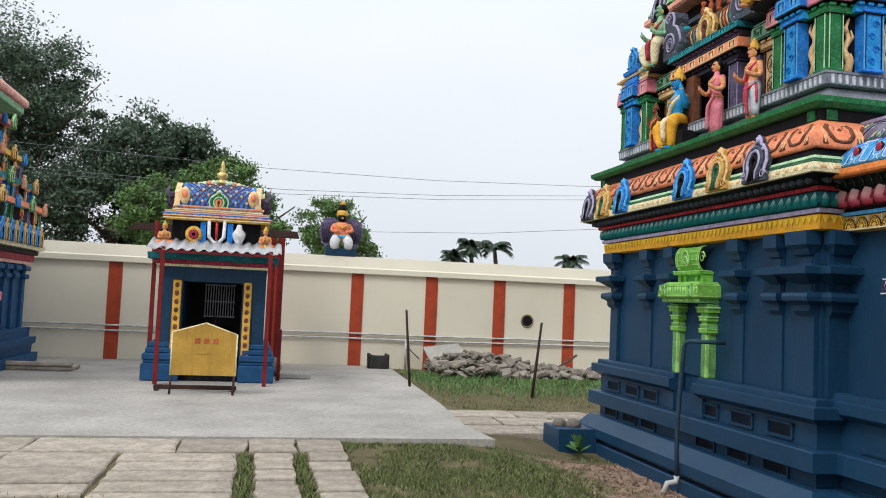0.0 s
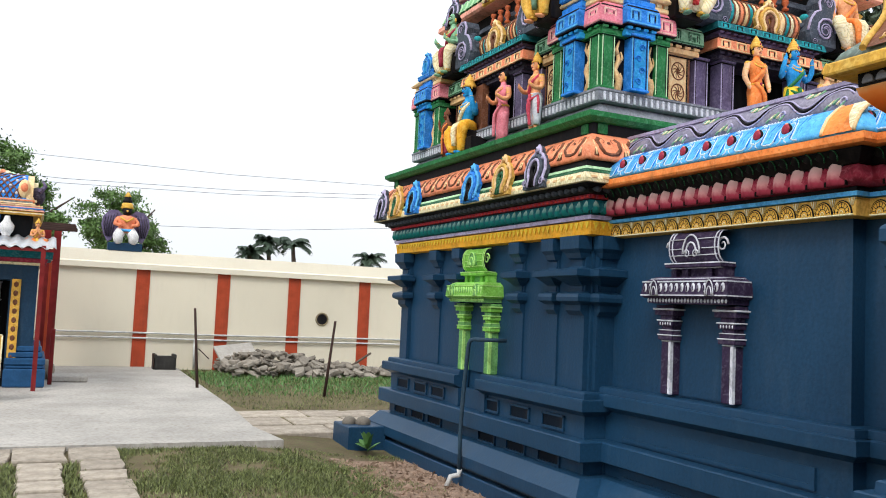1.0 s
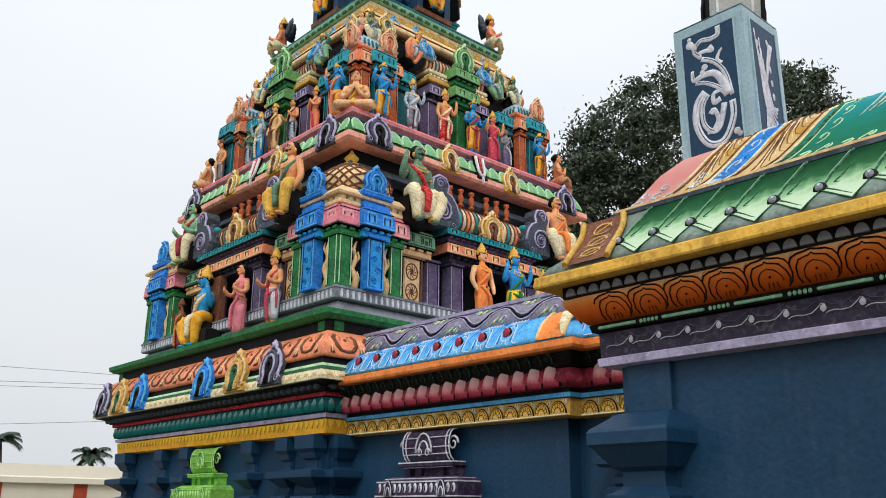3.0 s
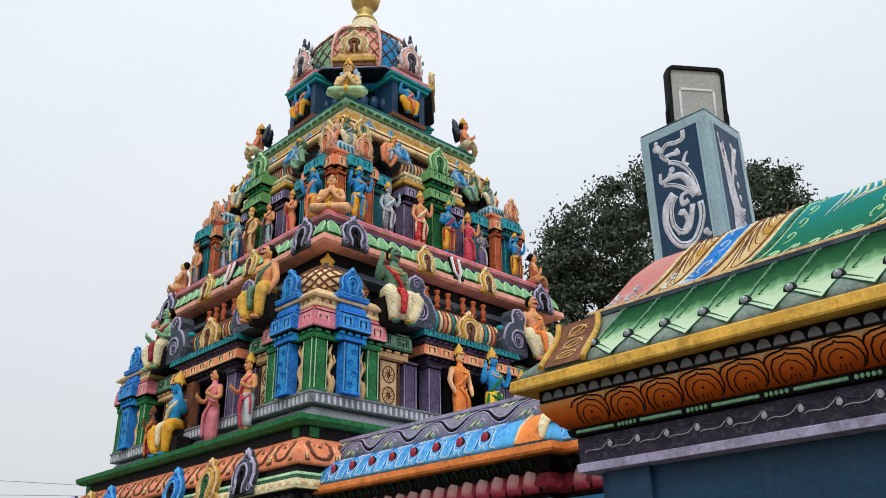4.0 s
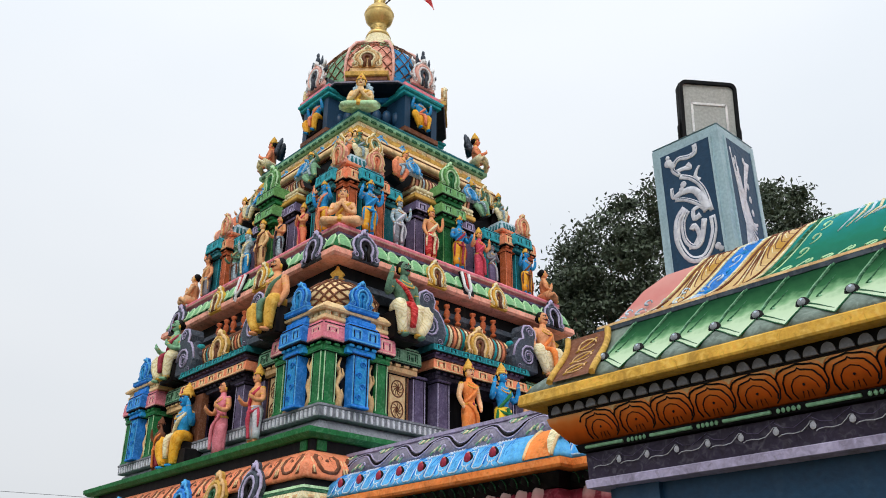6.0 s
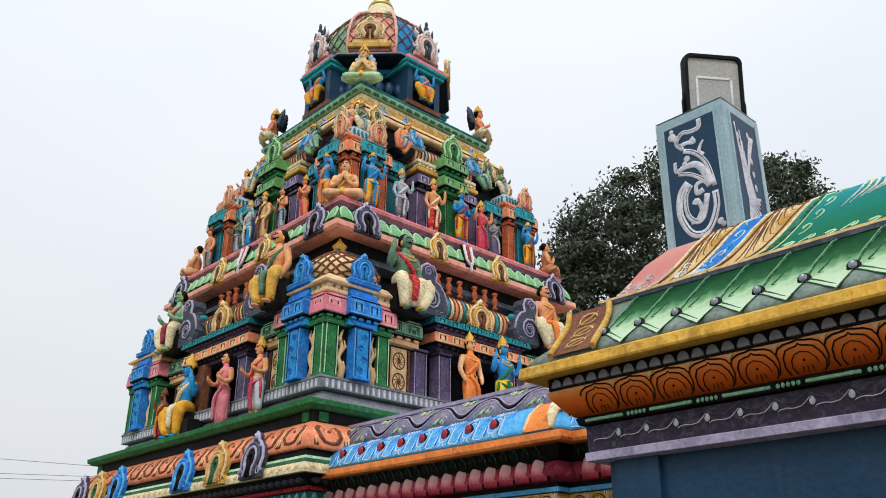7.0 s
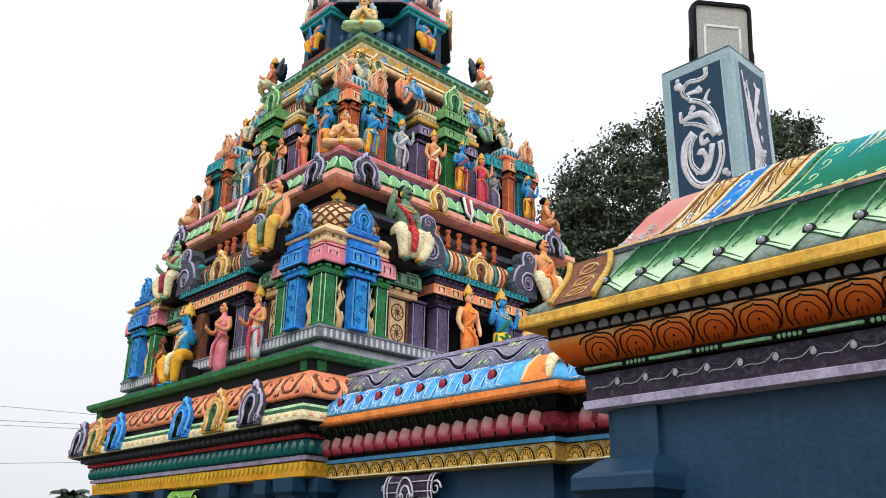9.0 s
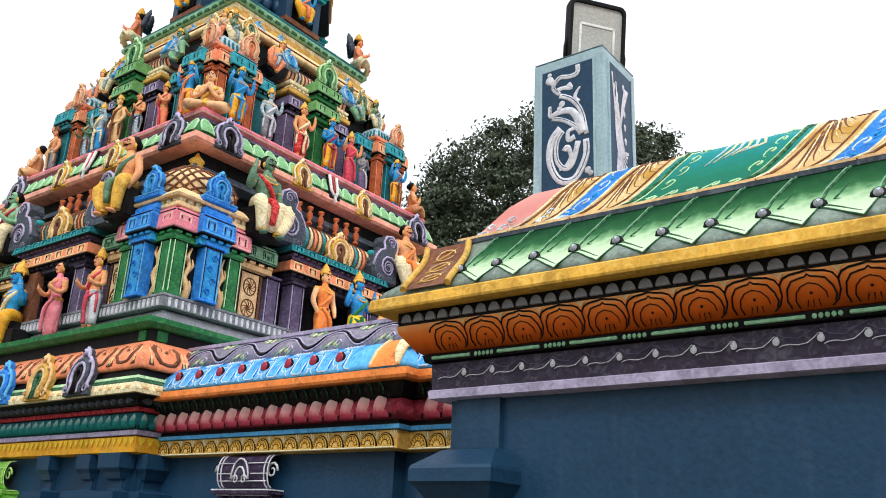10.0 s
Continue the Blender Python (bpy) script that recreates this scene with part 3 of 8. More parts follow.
s.loft([[(-a, -d, z), (a, -d, z), (a, 0.03, z), (-a, 0.03, z)] for a, d, z in CAP_PROFILE], 0, False)
pil_cap = s.mesh("capital")
for k in range(4):
    for u in (-2.0, -1.05, -0.42, 0.92, 1.55, 2.0):
        if k == 0 and abs(u) < 1.9:
            continue
        m = F(k, u, HW + (0.05 if abs(u) > 1.9 else 0.02), 0) @ Matrix.Diagonal((0.85, 1, 1, 1) if abs(u) > 1.9 else (0.58, 0.85, 1, 1))
        pil = put("pilaster", pil_shaft, temple, m)
        put("capital", pil_cap, pil, m)
# slot face is flat; the darker navy (deep) stands for shade inside it
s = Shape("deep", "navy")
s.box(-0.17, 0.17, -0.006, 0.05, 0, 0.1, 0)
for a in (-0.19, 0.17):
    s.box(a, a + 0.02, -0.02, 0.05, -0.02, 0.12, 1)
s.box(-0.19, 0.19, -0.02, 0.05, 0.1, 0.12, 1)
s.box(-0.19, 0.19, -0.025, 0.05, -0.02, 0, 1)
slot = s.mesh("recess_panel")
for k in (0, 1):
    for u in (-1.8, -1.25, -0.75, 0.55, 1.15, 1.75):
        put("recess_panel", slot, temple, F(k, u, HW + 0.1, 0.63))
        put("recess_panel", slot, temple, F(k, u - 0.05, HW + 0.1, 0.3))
big_slot = Shape("navy", "navy")
big_slot.box(-0.95, 0.95, -0.006, 0.05, 0, 0.11, 0)
big_slot.box(-1.0, 1.0, -0.02, 0.05, -0.035, 0, 1)
big_slot.box(0.95, 1.0, -0.02, 0.05, 0, 0.11, 1)
big_slot = big_slot.mesh("recess_panel")
put("recess_panel", big_slot, temple, on_west(ANT_A[0] - 0.1, 5.0, 0.64))
put("recess_panel", big_slot, temple, on_west(ANT_A[0] - 0.1, 5.0, 0.31))

tooth = Shape("yellow")
tooth.loft([[(-0.034, -0.004, 0), (0.034, -0.004, 0), (0, -0.004, -0.07)], [(-0.03, -0.012, 0), (0.03, -0.012, 0), (0, -0.01, -0.062)]], 0, False)
tooth = tooth.mesh("painted_tooth")
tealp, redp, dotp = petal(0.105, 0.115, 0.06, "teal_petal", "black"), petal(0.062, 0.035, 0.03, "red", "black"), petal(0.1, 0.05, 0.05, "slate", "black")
bead = Shape("peach")
bead.box(-0.03, 0.03, -0.012, 0.01, 0, 0.032, 0, 0.008)
bead = bead.mesh("eave_bead")
SCROLL_EAVE = [(0.33, 3.03), (0.31, 3.12), (0.25, 3.2), (0.17, 3.262)]
curl = Shape("peach", "brown")
def ce(u, t, up=0.006):
    return curve_point(SCROLL_EAVE, u, t, up)
for up, i, wd in ((-0.003, 1, 0.016), (0.0, 0, 0.0075)):
    curl.tube([ce(0.075 * c, 0.8 - 0.7 * q, up) for c, q in ((-0.75, 0.1), (-1, 0.3), (-0.9, 0.7), (-0.55, 0.95), (0, 1), (0.55, 0.95), (0.9, 0.7), (1, 0.3), (0.75, 0.1))], wd, i, 5)
for e in (-1, 1):
    curl.tube([ce(e * 0.1, t, -0.008) for t in (0.02, 0.25, 0.6)], 0.02, 1, 6, 0.005)
    curl.tube([ce(e * 0.1, t, 0.002) for t in (0.05, 0.25, 0.6)], 0.009, 0, 6, 0.003)
    curl.tube([ce(e * (0.04 + 0.016 * math.cos(a)), 0.62 + 0.1 * math.sin(a), -0.001) for a in np.linspace(0, 4.5, 8)], 0.005, 1, 5, 0.003)
curl.ball(ce(0, 0.5, 0.0), 0.014, 0.006, 0.02, 1, 8, 4)
curl = curl.mesh("painted_scroll")
scroll_eave, lotus_course, yellow_band = part_of["scroll_eave"][0], part_of["lotus_course"][0], part_of["yellow_band"][0]
for k in (0, 1):
    row_of("painted_tooth", tooth, yellow_band, along(k, HW + 0.11, 2.492, 56, HW + 0.1))
    row_of("petal", tealp, lotus_course, along(k, HW + 0.125, 2.56, 40, HW + 0.15))
    row_of("bead", bead, part_of["eave_edge"][0], along(k, HW + 0.357, 2.828, 40, HW + 0.33))
    row_of("petal", redp, part_of["red_line"][0], along(k, HW + 0.16, 2.69, 64, HW + 0.17))
    row_of("petal", dotp, part_of["dark_soffit"][0], [m @ Matrix.Rotation(radians(60), 4, "X") for m in along(k, HW + 0.225, 2.765, 44, HW + 0.2)])
    row_of("painted_scroll", curl, scroll_eave, [m @ Matrix.Diagonal((1.55, 1, 1, 1)) for m in along(k, HW, 0, 14, HW + 0.24)])
    for u, c in ((-2.2, "grey"), (-1.7, "gold"), (-1.15, "blue"), (0.4, "blue"), (1.08, "gold"), (1.72, "violet")) if k == 1 else ():
        put("horseshoe_gable", KUDU[c], scroll_eave, F(k, u, HW + 0.385, 2.81) @ Matrix.Rotation(radians(-9), 4, "X"))


s = Shape("green", "mint")
s.box(-0.05, 0.05, -0.012, 0.05, 3.27, 3.36, 0, 0.004)
post = s.mesh("fascia_post")
for k, u in ((0, -2.2), (1, 2.2), (1, -2.2)):
    put("fascia_post", post, part_of["dark_fascia"][0], F(k, u, HW + 0.165, 0))


# niches with little roofed frames
def niche(name, w, mats, label, m):
    body, hi, dk = mats
    n = put(name, (lambda s: (s.box(-w * 0.28, w * 0.28, -0.005, 0.08, 0, 0.72, 0), s.mesh("niche_back"))[1])(Shape("navy")), temple, m, label)
    col = Shape(body, hi, dk)
    col.box(-0.055, 0.055, -0.085, 0.02, 0, 0.4, 2, 0.006)
    col.box(0.03, 0.057, -0.089, -0.06, 0, 0.4, 1, 0.004)
    for a, z0, z1, i in ((0.06, 0.4, 0.412, 1), (0.085, 0.412, 0.445, 0), (0.092, 0.445, 0.455, 1), (0.075, 0.455, 0.485, 2), (0.08, 0.485, 0.493, 1), (0.06, 0.493, 0.52, 0), (0.085, 0.52, 0.555, 0), (0.098, 0.555, 0.567, 1), (0.07, 0.567, 0.6, 2), (0.11, 0.6, 0.64, 0), (0.125, 0.64, 0.655, 1), (0.1, 0.655, 0.68, 2)):
        col.box(-a, a, -0.05 - a * 0.6, 0.02, z0, z1, i, 0.004)
    for q in range(5):
        col.ball((-0.06 + 0.03 * q, -0.1, 0.537), 0.009, 0.006, 0.013, 1, 6, 4)
    col = col.mesh("column")
    for q in (-1, 1):
        put("column", col, n, m @ Matrix.Translation((q * w * 0.36, 0, 0)))
    top = Shape(body, hi, dk)
    top.box(-w * 0.47, w * 0.47, -0.2, 0.02, 0.69, 0.73, 2)
    top.loft([[(-a * w, -b, z), (a * w, -b, z), (a * w, 0.02, z), (-a * w, 0.02, z)] for a, b, z in ((0.5, 0.22, 0.73), (0.515, 0.24, 0.75), (0.5, 0.23, 0.85), (0.42, 0.16, 0.89))], 0, False)
    top.box(-w * 0.505, w * 0.505, -0.236, 0.0, 0.847, 0.857, 1)
    top.box(-w * 0.515, w * 0.515, -0.243, 0.0, 0.746, 0.755, 1)
    top.box(-w * 0.45, w * 0.45, -0.19, 0.0, 0.872, 0.879, 1)
    for i in range(25):
        top.ball((w * 0.92 * (i / 24 - 0.5), -0.2, 0.712), 0.012, 0.01, 0.016, 1, 6, 4)
    for i in range(15):
        x = w * 0.92 * (i / 14 - 0.5)
        top.ball((x, -0.232, 0.806), 0.021, 0.012, 0.036, 1, 10, 5)
        top.ball((x, -0.243, 0.803), 0.007, 0.005, 0.022, 2, 6, 4)
    for q in (-0.33, 0.33):
        top.prism([(q * w + x * 0.045, 0.75 + z * 0.12) for x, z in arc(1, 0, 180, 8)], -0.25, -0.2, 2)
        for r in (0.044, 0.026):
            top.tube([(q * w + x, -0.252, 0.75 + z) for x, z in arc(r, 0, 180, 8, 0, 0, 2.5)], 0.005, 1, 5)
    part("cornice", top, n, m=m)
    roof = Shape(body, hi, dk)
    roof.box(-w * 0.22, w * 0.22, -0.06, 0.02, 0.88, 0.97, 2)
    for x in (-0.28, -0.14, 0.14, 0.28):
        roof.box(w * x - 0.03, w * x + 0.03, -0.09, 0.02, 0.89, 0.97, 0, 0.006)
    roof.box(-w * 0.33, w * 0.33, -0.14, 0.02, 0.96, 0.99, 0, 0.006)
    roof.box(-w * 0.335, w * 0.335, -0.145, 0.0, 0.988, 0.997, 1)
    roof.box(-w * 0.3, w * 0.3, -0.115, 0.0, 0.955, 0.962, 1)
    rows = [[(x * w * 0.29, -0.03 - 0.1 * math.sin(radians(a)) ** 0.6, 1.0 + 0.23 * (1 - math.cos(radians(a))) / 2) for a in (10, 30, 50, 70, 90, 110, 130, 150, 170, 179)] for x in (-1, -0.5, 0, 0.5, 1)]
    roof.loft(rows, 0, True, closed=False, caps=False)
    for x in (-0.29, -0.25, 0.25, 0.29):
        roof.tube([(x * w, -0.036 - 0.1 * math.sin(radians(min(a, 179))) ** 0.6, 1.0 + 0.23 * (1 - math.cos(radians(a))) / 2) for a in range(20, 181, 20)], 0.0055, 1, 5)
    for q in (-1, 1):
        scroll(roof, q * w * 0.3, -0.1, 1.12, 0.06, 1, q, 0.16)
        scroll(roof, q * w * 0.05, -0.155, 1.06, 0.035, 1, q, 0.16)
    for z in (1.05, 1.1, 1.17):
        roof.tube([(-w * 0.28, -0.134, z), (w * 0.28, -0.134, z)], 0.004, 1, 5)
    roof.prism([(x, 1.06 + z) for x, z in arc(w * 0.1, 0, 180, 10, 0, 0, 1.5)], -0.15, -0.1, 2)
    for r in (0.1, 0.06):
        roof.tube([(x, -0.155, 1.06 + z) for x, z in arc(w * r, 0, 180, 10, 0, 0, 1.5)], 0.007, 1, 6)
    part("vaulted_top", roof, n, m=m)
    return n


niche("wall_niche", 0.86, ("lime", "fresh", "moss"), "bright green moulded niche frame", on_west(SAN[0] - 0.02, 8.39, 0.99) @ Matrix.Diagonal((1, 1, 1.1, 1)))
niche("wall_niche", 0.94, ("plum", "pale", "plum"), "dark purple niche frame picked out in white", on_west(ANT_A[0] - 0.01, 5.15, 1.06) @ Matrix.Diagonal((1, 1, 1.05, 1)))
for u in (-0.2, 0.42):
    s = Shape("navy")
    s.box(-0.055, 0.055, -0.14, 0.02, 0.585, 0.785, 0, 0.006)
    part("plinth_pier", s, temple, m=F(1, u, HW, 0))

# passage: medallions, petals, lotus eave, painted parapet
medal = Shape("gold", "ink", "cream")
medal.m = Matrix.Translation((0, 0, -0.045))
medal.prism([(x, z) for x, z in arc(0.071, 0, 180, 14, 0, 0, 1.25)], -0.004, 0.02, 1)
medal.prism([(x, z) for x, z in arc(0.064, 0, 180, 14, 0, 0, 1.25)], -0.008, 0.02, 0)
for r, i, y in ((0.055, 1, -0.0095), (0.03, 1, -0.0095), (0.013, 2, -0.012)):
    medal.tube([(x, y, z) for x, z in arc(r, 0, 180, 12, 0, 0.004, 1.25)], 0.0028, i, 4)
for a in range(15, 180, 25):
    c, d = math.cos(radians(a)), math.sin(radians(a))
    medal.tube([(0.03 * c, -0.009, 0.038 * d), (0.054 * c, -0.009, 0.068 * d)], 0.0022, 1, 4)
for q in (-0.016, 0, 0.016):
    medal.tube([(0.074 + q * 1.4, -0.006, 0.1), (0.074 + q * 0.4, -0.006, 0.05)], 0.005, 2, 5, 0.002)
medal.box(-0.076, 0.076, -0.01, 0.01, -0.013, -0.002, 2, 0.003)
medal.m = Matrix()
medal = medal.mesh("medallion")
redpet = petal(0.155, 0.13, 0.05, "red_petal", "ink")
soffit_leaf = petal(0.075, 0.06, 0.02, "black", "pine")
LOTUS_EAVE = [(0.33, 2.842), (0.32, 2.88), (0.27, 2.96), (0.19, 3.03), (0.13, 3.06)]
leafb = Shape("sky_blue", "frost", "maroon", "blue", "coral", "ink", "pale")
def le(u, t, up=0.006):
    return curve_point(LOTUS_EAVE, u, t, up)
RIM = ((-0.125, 0.12), (-0.1, 0.1), (-0.075, 0.2), (-0.075, 0.42), (-0.055, 0.6), (-0.03, 0.7), (0, 0.74), (0.03, 0.7), (0.055, 0.6), (0.075, 0.42), (0.075, 0.2), (0.1, 0.1), (0.125, 0.12))
leafb.tube([le(u, t, 0.001) for u, t in RIM], 0.0065, 1, 5)
leafb.tube([le(u * 0.86, t * 0.96 + 0.035, 0.0) for u, t in RIM[2:-2]], 0.008, 3, 5)
leafb.ball(le(0, 0.46, 0.0), 0.046, 0.02, 0.05, 5, 12, 6)
leafb.ball(le(0, 0.46, 0.008), 0.036, 0.02, 0.04, 2, 12, 6)
leafb.ball(le(0.004, 0.5, 0.022), 0.017, 0.012, 0.02, 4, 8, 5)
leafb.tube([le(0.055 * math.cos(a), 0.46 + 0.2 * math.sin(a), 0.0) for a in np.linspace(0, math.tau, 15)], 0.0055, 1, 5)
for e in (-1, 1):
    leafb.tube([le(e * u, t, 0.001) for u, t in ((0.012, 0.3), (0.018, 0.16), (0.04, 0.06))], 0.006, 1, 5, 0.003)
    for u, t0, t1 in ((0.098, 0.94, 0.3), (0.125, 0.94, 0.24)):
        leafb.tube([le(e * u, t0 + (t1 - t0) * f, -0.003) for f in (0, 0.35, 0.7, 1)], 0.009, 3, 6, 0.003)
for u in (-0.075, -0.045, -0.015, 0.015, 0.045, 0.075):
    leafb.tube([le(u, t, 0.0) for t in (0.99, 0.92, 0.82)], 0.007, 6, 5, 0.002)
leafb = leafb.mesh("painted_lotus")
PARAPET = [(0.1, 3.065), (0.06, 3.18), (-0.02, 3.25)]
vine = Shape("cream", "lilac", "sage", "ink")
def pe(u, t, up=0.003):
    return curve_point(PARAPET, u, min(max(t, 0.02), 0.97), up)
def sway(x):
    return 0.48 + 0.3 * math.sin(x * math.pi / 0.25)
for e, i, wd in ((-0.09, 1, 0.007), (0.0, 3, 0.011), (0.09, 1, 0.007)):
    vine.tube([pe(x, sway(x) + e, 0.001 if i == 3 else 0.003) for x in np.linspace(-0.25, 0.25, 21)], wd, i, 5)
for e, uc, tc in ((1, 0.11, 0.22), (-1, -0.11, 0.78)):
    for k in range(5):
        vine.tube([pe(uc + e * (-0.07 + 0.03 * k + 0.035 * f), tc + e * (0.12 * math.sin(0.8 * k) - 0.16 + 0.3 * f * (1 - 0.4 * f))) for f in (0, 0.35, 0.7, 1)], 0.011, 0 if k % 2 else 2, 5, 0.003)
    vine.tube([pe(uc + e * (0.06 + 0.03 * (1 - 0.08 * k) * math.cos(0.6 * k)), tc + 0.16 * (1 - 0.08 * k) * math.sin(0.6 * k)) for k in range(11)], 0.008, 1, 5, 0.004)
vine = vine.mesh("painted_vine")
pa = {n: [o for o in part_of[n]] for n in ("medallion_band", "petal_course", "lotus_eave", "parapet", "orange_fascia")}
for x, y0, y1, i in ((ANT_A[0], 3.75, 6.25, 0), (ANT_B[0], 2.2, 3.72, 1)):
    n = round((y1 - y0) / 0.145)
    ys = [y0 + (y1 - y0) * (j + 0.5) / n for j in range(n)]
    for y in ys:
        put("medallion", medal, pa["medallion_band"][i], on_west(x - 0.108, y, 2.424))
        if i == 0 or y < 3.55:
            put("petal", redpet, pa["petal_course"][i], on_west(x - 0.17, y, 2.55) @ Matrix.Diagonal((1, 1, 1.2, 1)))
    n3 = round((y1 - y0) / 0.1)
    for j in range(n3):
        put("leaf", soffit_leaf, pa["petal_course"][i], on_west(x - 0.225, y0 + (y1 - y0) * (j + 0.5) / n3, 2.715) @ Euler((radians(28), radians(24), 0)).to_matrix().to_4x4())
    n2 = round((y1 - y0) / 0.25)
    for j in range(n2):
        y = y0 + (y1 - y0) * (j + 0.5) / n2
        if not (i == 0 and j == 0):
            put("painted_lotus", leafb, pa["lotus_eave"][i], on_west(x, y, 0))
    for j in range(round((y1 - y0) / 0.5)):
        put("painted_vine", vine, pa["parapet"][i], on_west(x, y0 + 0.27 + 0.5 * j, 0))
s = Shape("orange", "cream", "peach")
s.loft([[le(u, t, 0.01) for u in (-0.12, 0, 0.12)] for t in np.linspace(0.02, 0.98, 7)], 0, True, closed=False, caps=False)
for e in (-1, 1):
    s.tube([le(e * 0.12, t, 0.01) for t in np.linspace(0.02, 0.98, 7)], 0.012, 2, 5)
s.loft([[le(0.12 - 0.16 * t, t, 0.014), le(0.12, t, 0.014)] for t in np.linspace(0.05, 0.95, 7)], 1, True, closed=False, caps=False)
put("corner_panel", s.mesh("corner_panel"), pa["lotus_eave"][0], on_west(ANT_A[0], 3.68, 0))

# hall: lotus course, grey beads, wave frieze, leaf eave, vault sections, pilasters
LOTUS = [(0.115, 2.647), (0.15, 2.68), (0.195, 2.735), (0.205, 2.77)]
rustp = Shape("ink", "tan")
def lo(u, t, up=0.001):
    return curve_point(LOTUS, u, min(max(t, 0.01), 0.99), up)
OUTER = ((-0.1, 0.62), (-0.085, 0.78), (-0.06, 0.88), (-0.025, 0.92), (0, 0.97), (0.025, 0.92), (0.06, 0.88), (0.085, 0.78), (0.1, 0.62), (0.1, 0.42), (0.085, 0.2), (0.06, 0.04))
rustp.tube([lo(u, t) for u, t in OUTER], 0.0048, 0, 5, 0.0032)
rustp.tube([lo(u, t) for u, t in ((-0.078, 0.06), (-0.086, 0.3), (-0.078, 0.52), (-0.058, 0.66), (-0.03, 0.72), (-0.01, 0.75), (0, 0.83), (0.01, 0.75), (0.03, 0.72), (0.058, 0.66), (0.078, 0.5), (0.084, 0.34), (0.074, 0.18))], 0.0036, 0, 5)
rustp.tube([lo(u, t) for u, t in ((-0.05, 0.04), (-0.058, 0.26), (-0.05, 0.44), (-0.03, 0.55), (0, 0.6), (0.03, 0.55), (0.05, 0.42), (0.052, 0.28))], 0.003, 0, 5, 0.002)
for u0, u1 in ((-0.016, -0.026), (0.002, -0.004), (0.02, 0.02)):
    rustp.tube([lo(u0, 0.26), lo((u0 + u1) / 2, 0.14), lo(u1, 0.03)], 0.0026, 0, 4, 0.001)
rustp.ball(lo(0.0, 0.42), 0.006, 0.003, 0.007, 0, 8, 4)
tip = [(-0.026, 0.99), (-0.012, 0.9), (0, 0.76), (0.012, 0.9), (0.026, 0.99)]
rustp.loft([[lo(0.104 + u, t, 0.004), lo(0.104 + u, 0.995, 0.004)] for u, t in tip], 1, False, closed=False, caps=False)
rustp.loft([[lo(0.104 + u, 0.98, 0.002), lo(0.104 + u * 0.3, 1.0, 0.004)] for u in (-0.02, 0.02)], 1, False, closed=False, caps=False)
rustp = rustp.mesh("lotus_petal")
gbead = Shape("grey")
gbead.prism([(x, z - 0.018) for x, z in arc(0.029, 0, 180, 10, 0, 0, 1.35)], -0.006, 0.01, 0)
gbead = gbead.mesh("bead")
wave = Shape("pale", "mauve")
wave.tube([(x, -0.002, z) for x, z in ((-0.088, 0.022), (-0.07, 0.028), (-0.04, 0.03), (0.0, 0.026), (0.04, 0.03), (0.07, 0.046), (0.09, 0.06), (0.108, 0.058), (0.113, 0.046), (0.105, 0.036))], 0.0017, 0, 5)
wave.tube([(x, -0.001, z) for x, z in ((-0.1, 0.075), (-0.06, 0.055), (0.0, 0.048), (0.06, 0.07), (0.1, 0.085))], 0.0012, 1, 4)
wave.ball((0.1, -0.001, 0.043), 0.018, 0.003, 0.0145, 0, 10, 4)
wave = wave.mesh("painted_wave")
dash, dots = Shape("sage"), Shape("sage")
dash.box(-0.11, 0.11, -0.005, 0.01, 0.003, 0.018, 0, 0.003)
for q in range(5):
    dots.ball((-0.044 + 0.022 * q, 0, 0.01), 0.0095, 0.006, 0.011, 0, 8, 4)
dash, dots = dash.mesh("painted_dash"), dots.mesh("painted_dots")
def eave_at(t):
    """Point on the curved leaf eave: t from its foot to its top, as (outward, up)."""
    pts = [(0.3, 0.0), (0.25, 0.048), (0.18, 0.108), (0.1, 0.178), (0.03, 0.258), (0.0, 0.328)]
    q = min(max(t, 0), 0.999) * 5
    a, b = pts[int(q)], pts[int(q) + 1]
    return a[0] + (b[0] - a[0]) * (q - int(q)), a[1] + (b[1] - a[1]) * (q - int(q))
def leaf_pt(u, t, up=0.006):
    d, z = eave_at(t)
    return (u, -d - up * 0.7, z + up * 0.7)
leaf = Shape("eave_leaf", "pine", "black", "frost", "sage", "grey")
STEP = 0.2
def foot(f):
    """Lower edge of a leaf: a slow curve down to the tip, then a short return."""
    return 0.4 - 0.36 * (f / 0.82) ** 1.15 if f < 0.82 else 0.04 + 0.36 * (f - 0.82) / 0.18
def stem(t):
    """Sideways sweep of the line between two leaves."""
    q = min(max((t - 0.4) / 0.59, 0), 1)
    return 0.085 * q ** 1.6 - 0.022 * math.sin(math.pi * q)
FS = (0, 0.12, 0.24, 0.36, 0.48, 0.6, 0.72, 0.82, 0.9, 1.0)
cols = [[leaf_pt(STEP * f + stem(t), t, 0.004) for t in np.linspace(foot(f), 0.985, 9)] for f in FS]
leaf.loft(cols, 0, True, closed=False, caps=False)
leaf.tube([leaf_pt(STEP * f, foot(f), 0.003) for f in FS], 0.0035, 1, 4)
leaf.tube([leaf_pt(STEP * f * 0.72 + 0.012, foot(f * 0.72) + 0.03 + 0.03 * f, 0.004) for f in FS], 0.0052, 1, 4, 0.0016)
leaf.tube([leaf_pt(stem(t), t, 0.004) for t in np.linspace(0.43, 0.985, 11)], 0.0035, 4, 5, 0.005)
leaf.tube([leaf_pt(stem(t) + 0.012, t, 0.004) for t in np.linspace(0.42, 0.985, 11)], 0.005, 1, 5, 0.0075)
